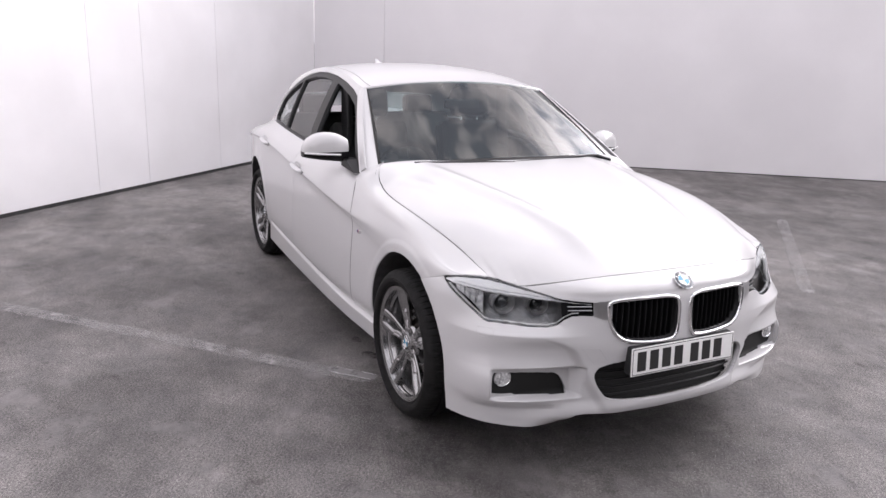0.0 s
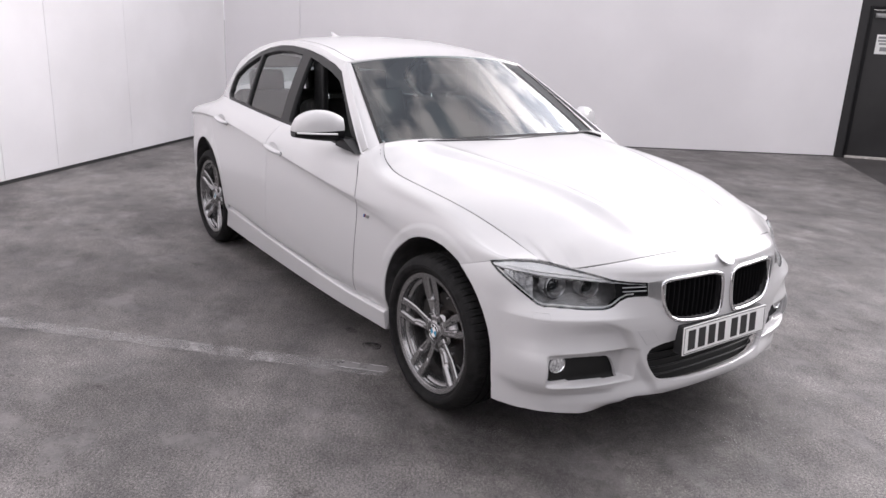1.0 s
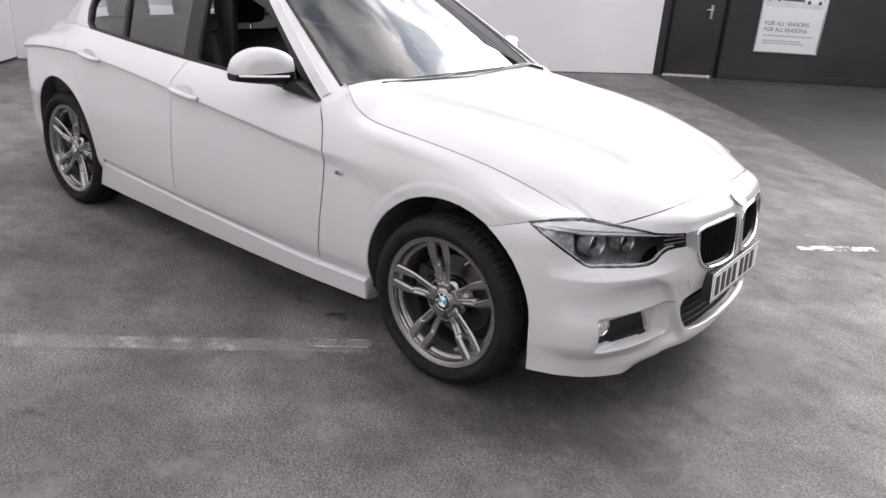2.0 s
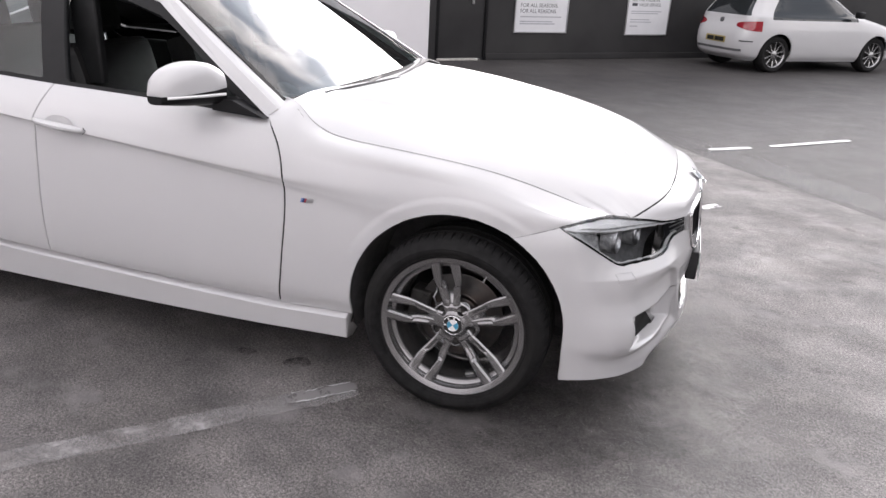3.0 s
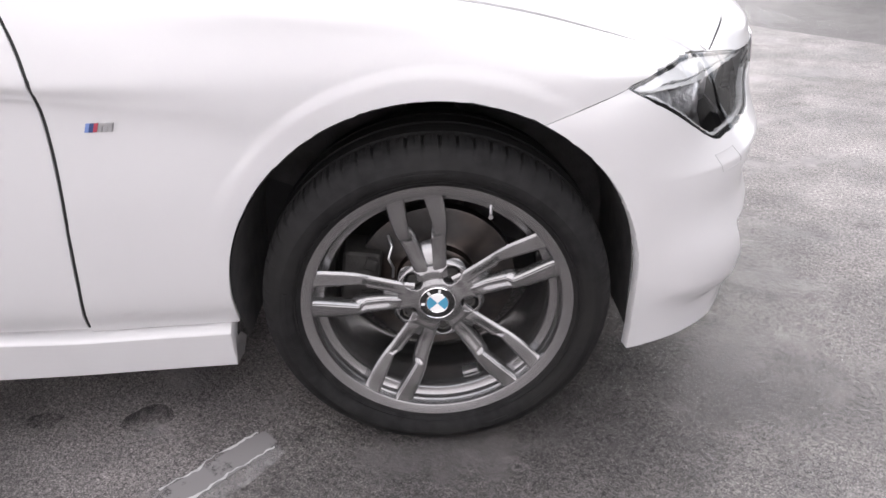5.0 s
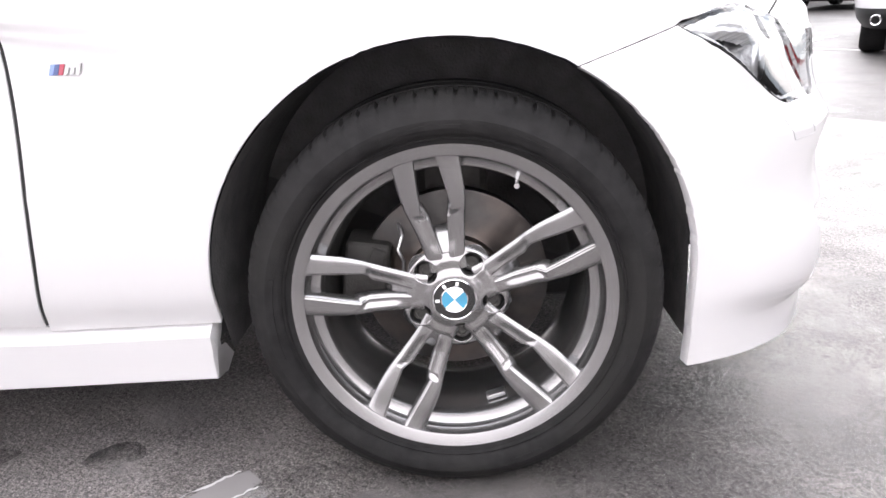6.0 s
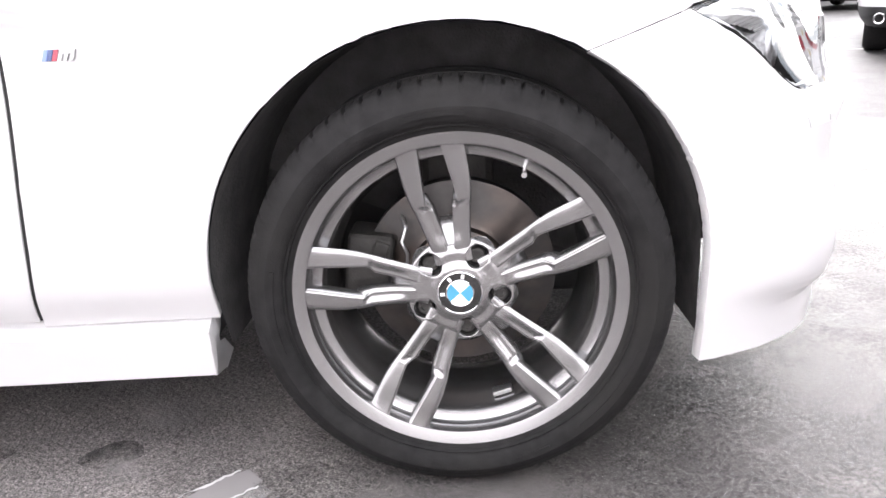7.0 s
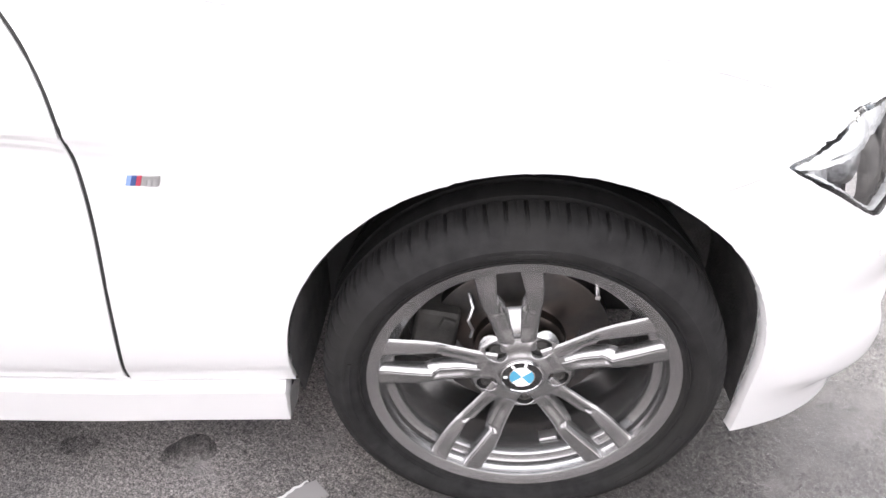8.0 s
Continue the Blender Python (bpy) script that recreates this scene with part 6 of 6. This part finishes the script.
for x0, x1, z0, z1 in ((0.29, 0.55, 1.655, 1.685), (0.29, 0.55, 1.615, 1.64), (0.31, 0.53, 1.575, 1.60), (0.33, 0.50, 1.49, 1.545)):
    box(bm, (x0, 0.0045, z0), (x1, 0.006, z1))
part("notice_bar", bm, material("grey_print", (0.25, 0.25, 0.26), 0.6, vary=0.1), notice, "lines of unreadable print")

# ---- posters ----
PAPER = material("poster_white", (0.78, 0.78, 0.80), 0.35, vary=0.03, scale=5, coat=0.2)
SKY_P = material("poster_blue_grey", (0.34, 0.40, 0.48), 0.35, vary=0.25, scale=6, coat=0.2, stain=(0.62, 0.66, 0.72), stain_scale=4)
SNOW_P = material("poster_pale_grey", (0.66, 0.67, 0.70), 0.35, vary=0.08, scale=7, coat=0.2)
CAR_P = material("poster_car_white", (0.80, 0.80, 0.82), 0.35, vary=0.05, coat=0.2)
ROCK_P = material("poster_dark_blue", (0.06, 0.08, 0.11), 0.35, vary=0.3, scale=12, coat=0.2)
TEXT_P = material("poster_print", (0.06, 0.06, 0.07), 0.5, vary=0.1)
PALE_P = material("poster_small_print", (0.42, 0.42, 0.45), 0.5, vary=0.1)


def flat(name, pts, mat, parent, y):
    return mesh_object(name, [(x, y, z) for x, z in pts], [tuple(range(len(pts)))[::-1]], mat, parent, smooth=False)


def little_car(x, z, k, parent, y, name="printed_car"):
    body = [(-1, 0.0), (-1, 0.34), (-0.62, 0.42), (-0.35, 0.72), (0.35, 0.74), (0.66, 0.44), (1.0, 0.36), (1.0, 0.0)]
    flat(name, [(x + a * k, z + b * k) for a, b in body][::-1], CAR_P, parent, y)
    flat("printed_window", [(x + a * k, z + b * k) for a, b in ((-0.5, 0.44), (-0.30, 0.66), (0.32, 0.67), (0.52, 0.44))][::-1], ROCK_P, parent, y - 0.001)
    for w in (-0.58, 0.58):
        flat("printed_wheel", [(x + (w + 0.2 * math.cos(a)) * k, z + (0.06 + 0.2 * math.sin(a)) * k) for a in np.linspace(2 * math.pi, 0, 14, endpoint=False)], ROCK_P, parent, y - 0.001)


def poster(x0, x1, z0, z1, label):
    root = tagged(new("poster"), label, "poster", "posters on the black wall")
    root.matrix_world = m_black
    bm = bmesh.new()
    box(bm, (x0, -0.012, z0), (x1, 0.0, z1), 0.002)
    part("poster_sheet", bm, PAPER, root)
    bm = bmesh.new()
    t = 0.022
    for lo, hi in (((x0 - t, z0 - t), (x1 + t, z0)), ((x0 - t, z1), (x1 + t, z1 + t)), ((x0 - t, z0), (x0, z1)), ((x1, z0), (x1 + t, z1))):
        box(bm, (lo[0], -0.022, lo[1]), (hi[0], 0.0, hi[1]), 0.003)
    part("poster_frame", bm, SATIN, root, "thin silver snap frame")
    return root


UPRIGHT = Matrix(((1, 0, 0, 0), (0, 0, -1, 0), (0, 1, 0, 0), (0, 0, 0, 1)))
p1 = poster(1.53, 2.53, 0.45, 1.95, "tall white framed poster with snowy car picture and slogan")
flat("printed_picture", [(1.56, 1.92), (2.50, 1.92), (2.50, 1.13), (1.56, 1.13)], SKY_P, p1, -0.0135)
flat("printed_ground", [(1.56, 1.24), (2.50, 1.20), (2.50, 1.10), (1.56, 1.10)], SNOW_P, p1, -0.0145)
flat("printed_rock", [(1.78, 1.20), (1.86, 1.30), (1.98, 1.33), (2.10, 1.29), (2.18, 1.19)], ROCK_P, p1, -0.0150)
little_car(1.69, 1.20, 0.13, p1, -0.0165)
little_car(2.33, 1.18, 0.15, p1, -0.0165)
letters("FOR ALL SEASONS.", 0.062, TEXT_P, Matrix.Translation((1.62, -0.0125, 0.835)) @ UPRIGHT, p1, "slogan_line", width=0.72, depth=0.0006)
letters("FOR ALL REASONS.", 0.062, TEXT_P, Matrix.Translation((1.62, -0.0125, 0.745)) @ UPRIGHT, p1, "slogan_line", width=0.70, depth=0.0006)
for z, x1 in ((0.675, 2.42), (0.60, 2.25), (0.565, 2.30)):
    flat("small_print_bar", [(1.62, z + 0.018), (x1, z + 0.018), (x1, z), (1.62, z)], PALE_P, p1, -0.0130)
p2 = poster(3.80, 4.72, 0.42, 1.85, "tall white framed poster with one white car and slogan")
flat("printed_picture", [(3.83, 1.82), (4.69, 1.82), (4.69, 1.10), (3.83, 1.10)], SNOW_P, p2, -0.0135)
little_car(4.42, 1.13, 0.20, p2, -0.0155)
letters("SEE THE VALUE IN", 0.055, TEXT_P, Matrix.Translation((3.88, -0.0125, 0.975)) @ UPRIGHT, p2, "slogan_line", width=0.60, depth=0.0006)
flat("slogan_bar", [(3.88, 0.945), (4.00, 0.945), (4.00, 0.895), (3.88, 0.895)], TEXT_P, p2, -0.0130)
letters("VALUE SERVICE.", 0.055, TEXT_P, Matrix.Translation((4.03, -0.0125, 0.893)) @ UPRIGHT, p2, "slogan_line", width=0.50, depth=0.0006)
for z, x1 in ((0.80, 4.55), (0.765, 4.48), (0.66, 4.30), (0.62, 4.35), (0.55, 4.05)):
    flat("small_print_bar", [(3.88, z + 0.014), (x1, z + 0.014), (x1, z), (3.88, z)], PALE_P, p2, -0.0130)
p3 = poster(6.05, 6.95, 1.25, 2.60, "white framed poster high on the black wall")
flat("printed_picture", [(6.08, 2.57), (6.92, 2.57), (6.92, 1.60), (6.08, 1.60)], SKY_P, p3, -0.0135)

# plain wall that closes the yard behind
m_s, len_s = wall_frame((16.0, -15.0), (4.0, -15.0))
south = tagged(new("wall_south"), "plain pale building wall closing the yard", "wall", kind="structure")
south.matrix_world = m_s
bm = bmesh.new()
box(bm, (-6, -0.25, 0), (len_s + 2, 0.0, 3.5))
part("wall_core", bm, WALL_GREY, south)

# added dark wall, never in view: cuts the light on the saloon's nose
m_e, len_e = wall_frame((9.5, 4.5), (9.5, -15.0))
light_block = tagged(new("light_block_east"), "added dark wall out of view that blocks light from the east", "wall", kind="structure")
light_block.matrix_world = m_e
bm = bmesh.new()
box(bm, (0, -0.25, 0), (len_e, 0.0, 6.0))
part("wall_core", bm, WALL_BLACK, light_block)

# ---- other parked cars ----
def plain_wheel(parent, r, width):
    hub = new("wheel")
    hub.parent = parent
    verts, faces = lathe([(r * 0.70, 0.0), (r * 0.74, 0.010), (r * 0.90, 0.012), (r * 0.98, -0.012), (r, -0.04), (r, -width + 0.04), (r * 0.95, -width), (r * 0.65, -width)], 48)
    mesh_object("tyre", verts, faces, RUBBER, hub, "black tyre")
    verts, faces = lathe([(r * 0.70, 0.0), (r * 0.71, 0.006), (r * 0.67, -0.002), (r * 0.64, -0.03), (r * 0.60, -0.12)], 40)
    mesh_object("rim", verts, faces, ALLOY, hub, "dark silver alloy rim")
    for k in range(10):
        rows = []
        for q, hw, h in ((0.10, 0.010, -0.018), (0.35, 0.011, -0.022), (0.67, 0.015, -0.010)):
            off = 0.06 * q if k % 2 else -0.06 * q
            rows.append([(q * r, r * off + s * hw, h + d) for s, d in ((-1, -0.02), (-0.8, 0), (0.8, 0), (1, -0.02))])
        verts, faces = loft(rows, closed=True, caps=True)
        sp = mesh_object("spoke", verts, faces, ALLOY, hub, smooth=False)
        sp.matrix_local = Matrix.Rotation((k // 2) * math.radians(72) + (0.22 if k % 2 else -0.22), 4, "Z")
    verts, faces = lathe([(0.0001, -0.012), (0.03, -0.012), (0.06, -0.02), (0.06, -0.06)], 24)
    mesh_object("hub", verts, faces, ALLOY, hub)
    verts, faces = lathe([(0.0001, -0.10), (r * 0.58, -0.10), (r * 0.62, -0.06)], 30)
    mesh_object("brake_disc", verts, faces, CAST, hub)
    return hub


def parked_car(name, label, at, rings, wheelbase, wheel_r, track, arch_r, paint, glass_low, glass_high, lower=None, lower_top=0.0, sharp=4.5, drop=0.0):
    """A car as stacked rounded outlines: rings of (height, tail, nose, half width), origin under the rear axle; drop lowers the side and rear glass."""
    root = thing(name, label, "car", at=at)
    tail = smooth_curve([(z, a) for z, a, b, w in rings])
    nose = smooth_curve([(z, b) for z, a, b, w in rings])
    half = smooth_curve([(z, w) for z, a, b, w in rings])

    def shell(u, z):
        u, z = np.asarray(u, float), np.asarray(z, float)
        c, s = np.cos(u), np.sin(u)
        mid, hl = (nose(z) + tail(z)) / 2, (nose(z) - tail(z)) / 2
        return mid + hl * np.sign(c) * np.abs(c) ** (2 / sharp), half(z) * np.sign(s) * np.abs(s) ** (2 / sharp), z

    z0, z1 = rings[0][0], rings[-1][0]
    u = np.linspace(0, 2 * math.pi, 220)
    zs = np.linspace(z0, z1, 70)

    def arches(x, y, z):
        a = np.minimum(np.hypot(x, np.maximum(z - wheel_r - 0.01, 0)), np.hypot(x - wheelbase, np.maximum(z - wheel_r - 0.01, 0))) - arch_r
        return np.where(np.abs(y) > track - 0.28, a, 1)

    def side_glass(x, y, z):
        front = np.minimum(nose(z), nose(glass_low)) - 0.16
        back = tail(z) + 0.42
        inset = np.minimum(np.minimum(z - glass_low + drop, glass_high - z), np.minimum((front - x) * 0.8, (x - back) * 0.8))
        post = np.abs(x - (front * 0.45 + back * 0.55)) - 0.035
        return np.where(np.abs(y) > half(z) * 0.86, np.minimum(inset, post), -1)

    def rear_glass(x, y, z):
        return np.where(x < tail(z) + 0.16, np.minimum(np.minimum(z - glass_low - 0.02 + drop * 0.7, glass_high - 0.02 - z), (half(z) * 0.80 - np.abs(y))), -1)

    def front_glass(x, y, z):
        return np.where(x > nose(z) - 0.30, np.minimum(np.minimum(z - glass_low, glass_high - z), (half(z) * 0.86 - np.abs(y))), -1)

    any_glass = lambda x, y, z: np.maximum(np.maximum(side_glass(x, y, z), rear_glass(x, y, z)), front_glass(x, y, z))
    panel("body", shell, u, zs, [arches, lambda x, y, z: -any_glass(x, y, z)] + ([lambda x, y, z: z - lower_top] if lower else []), paint, root, depth=0.03)
    if lower:
        panel("lower_cladding", shell, u, zs, [arches, lambda x, y, z: lower_top - z], lower, root, "black plastic lower cladding", depth=0.03)
    for nm, fn in (("side_window", side_glass), ("rear_window", rear_glass), ("windscreen", front_glass)):
        panel(nm, shell, u, zs, [lambda x, y, z, fn=fn: fn(x, y, z) + 0.004], CAR_GLASS, root, depth=0, sink=0.008)
    bm = bmesh.new()
    box(bm, (rings[0][1] + 0.25, -half(0.4) + 0.16, z0 - 0.02), (rings[0][2] - 0.35, half(0.4) - 0.16, 0.62), 0.03)
    part("underbody", bm, SEAL, root)
    w0 = plain_wheel(root, wheel_r, 0.21)

    def place(x, sgn):
        m = Matrix(((1, 0, 0, 0), (0, 0, -1, 0), (0, 1, 0, 0), (0, 0, 0, 1))) if sgn < 0 else Matrix(((-1, 0, 0, 0), (0, 0, 1, 0), (0, 1, 0, 0), (0, 0, 0, 1)))
        return Matrix.Translation((x, sgn * track, wheel_r)) @ m

    w0.matrix_local = place(0, -1)
    for x, sgn in ((0, 1), (wheelbase, -1), (wheelbase, 1)):
        copy_thing(w0, place(x, sgn))
    return root, shell, tail, half


INSERT = material("grey_bumper_plastic", (0.10, 0.10, 0.105), 0.5, vary=0.15, scale=30)
CAR_GLASS = material("dark_car_glass", (0.02, 0.023, 0.025), 0.06, coat=0.3, vary=0.1, spec=0.5)
HATCH = [(0.19, -0.541, 2.903, 0.678), (0.26, -0.668, 3.009, 0.732), (0.4, -0.722, 3.062, 0.772), (0.6, -0.722, 3.044, 0.795), (0.72, -0.69, 2.974, 0.798), (0.8, -0.658, 2.797, 0.793), (0.88, -0.631, 2.478, 0.783), (0.95, -0.614, 2.142, 0.761), (1.0, -0.591, 1.929, 0.723), (1.12, -0.514, 1.708, 0.665), (1.26, -0.415, 1.469, 0.602), (1.35, -0.361, 1.257, 0.553), (1.4, -0.361, 1.062, 0.491), (1.425, -0.09, 0.796, 0.313), (1.432, 0.2, 0.531, 0.054)]
a = math.radians(38)
hatch, hshell, htail, hhalf = parked_car("hatchback_car", "white five-door hatchback parked beside the black wall", Matrix.Translation((1.97 - 0.688 * math.sin(a), 10.75 + 0.688 * math.cos(a), 0)) @ Matrix.Rotation(a, 4, "Z") @ Matrix.Scale(0.93, 4), HATCH, 2.31, 0.315, 0.74, 0.345, PAINT, 1.0, 1.335, sharp=6, drop=0.10)


def on_tail(shell, parent, name, y0, y1, z0, z1, mat, label="", proud=0.004, shape=None, reach=-0.38):
    """A patch on the tail of a car between two side distances and heights."""
    us = np.linspace(math.pi - 1.55, math.pi + 1.55, 300)
    clip = [lambda x, y, z: np.minimum(np.minimum(y - y0, y1 - y), np.minimum(z - z0, z1 - z))]
    if shape is not None:
        clip = [lambda x, y, z: shape(y, z), lambda x, y, z: reach - x]
    return panel(name, shell, us, np.linspace(z0 - 0.02, z1 + 0.02, 30), clip, mat, parent, label, depth=0.012, sink=-proud)


for sgn in (-1, 1):
    lens = polygon_distance(chaikin([(sgn * y, z) for y, z in ((0.40, 0.765), (0.54, 0.735), (0.70, 0.695), (0.90, 0.69), (0.90, 0.875), (0.74, 0.87), (0.56, 0.85), (0.41, 0.825))], 2))
    on_tail(hshell, hatch, "tail_lamp", -1, 1, 0.67, 0.92, TAIL_RED, "red tail lamp", shape=lens)
    on_tail(hshell, hatch, "reflector", *sorted((sgn * 0.56, sgn * 0.71)), 0.515, 0.535, SEAL)
on_tail(hshell, hatch, "number_plate", -0.26, 0.26, 0.465, 0.575, YELLOW, "yellow rear number plate")
bm = bmesh.new()
for k in range(7):
    x0 = -0.20 + k * 0.0605 + (0.02 if k > 3 else 0)
    box(bm, (-0.752, x0 - 0.02, 0.485), (-0.735, x0 + 0.02, 0.555))
part("plate_bar", bm, INK, hatch)
on_tail(hshell, hatch, "bumper_insert", -0.60, 0.60, 0.345, 0.385, INSERT, "grey bumper insert", proud=0.003)
verts, faces = lathe([(0.0001, 0.004), (0.036, 0.004), (0.046, 0.002), (0.048, -0.03)], 30)
rb = mesh_object("rear_badge", verts, faces, INSERT, hatch, "round rear badge")
rb.matrix_local = Matrix.Translation((float(htail(0.84)) - 0.010, 0, 0.84)) @ Matrix(((0, 0, -1, 0), (-1, 0, 0, 0), (0, 1, 0, 0), (0, 0, 0, 1)))
bm = bmesh.new()
box(bm, (-0.52, -0.53, 1.385), (-0.32, 0.53, 1.41), 0.012)
part("roof_spoiler", bm, PAINT, hatch)
for sgn in (-1, 1):
    bm = bmesh.new()
    box(bm, (1.58, 0.80 if sgn > 0 else -0.95, 0.97), (1.71, 0.95 if sgn > 0 else -0.80, 1.09), 0.045)
    part("door_mirror", bm, TRIM, hatch)

SUV = [(0.26, -0.74, 3.45, 0.86), (0.36, -0.88, 3.58, 0.915), (0.55, -0.90, 3.65, 0.93), (0.75, -0.90, 3.64, 0.935), (0.92, -0.86, 3.50, 0.935), (1.02, -0.83, 3.05, 0.925), (1.10, -0.81, 2.55, 0.90), (1.16, -0.78, 2.30, 0.865), (1.30, -0.70, 2.05, 0.80), (1.46, -0.60, 1.75, 0.735), (1.58, -0.54, 1.50, 0.68), (1.64, -0.40, 1.15, 0.56), (1.67, 0.10, 0.70, 0.10)]
a = math.radians(63)
suv, sshell, stail, shalf = parked_car("sport_utility_car", "white sport utility car with black lower cladding, seen from behind", Matrix.Translation((4.70, 5.58, 0)) @ Matrix.Rotation(a, 4, "Z"), SUV, 2.86, 0.365, 0.82, 0.41, PAINT, 1.17, 1.55, PLASTIC, 0.44, sharp=7)
for sgn in (-1, 1):
    lens = polygon_distance(chaikin([(sgn * y, z) for y, z in ((0.55, 0.87), (0.70, 0.815), (0.93, 0.80), (0.95, 0.97), (0.80, 1.01), (0.58, 0.98))], 2))
    on_tail(sshell, suv, "tail_lamp", -1, 1, 0.78, 1.03, TAIL_RED, "red tail lamp", shape=lens, reach=-0.62)
    on_tail(sshell, suv, "reflector", *sorted((sgn * 0.72, sgn * 0.90)), 0.74, 0.765, SEAL)
    verts, faces = lathe([(0.034, -0.02), (0.046, -0.02), (0.048, 0.006), (0.044, 0.010), (0.038, 0.006), (0.034, -0.06)], 30)
    ex = mesh_object("exhaust_tip", verts, faces, CHROME, suv, "round chrome exhaust tip")
    ex.matrix_local = Matrix.Translation((-0.90, sgn * 0.72, 0.345)) @ Matrix(((0, 0, -1, 0), (-1, 0, 0, 0), (0, 1, 0, 0), (0, 0, 0, 1)))
on_tail(sshell, suv, "number_plate", -0.26, 0.26, 0.80, 0.91, YELLOW, "yellow rear number plate")

DARK = material("black_car_paint", (0.012, 0.012, 0.014), 0.25, coat=1.0, vary=0.1, scale=5)
a = math.radians(48)
dark, *_ = parked_car("dark_car", "black car parked at the far side of the yard", Matrix.Translation((7.6, 14.6, 0)) @ Matrix.Rotation(a, 4, "Z"), HATCH, 2.31, 0.315, 0.74, 0.345, DARK, 1.0, 1.335)
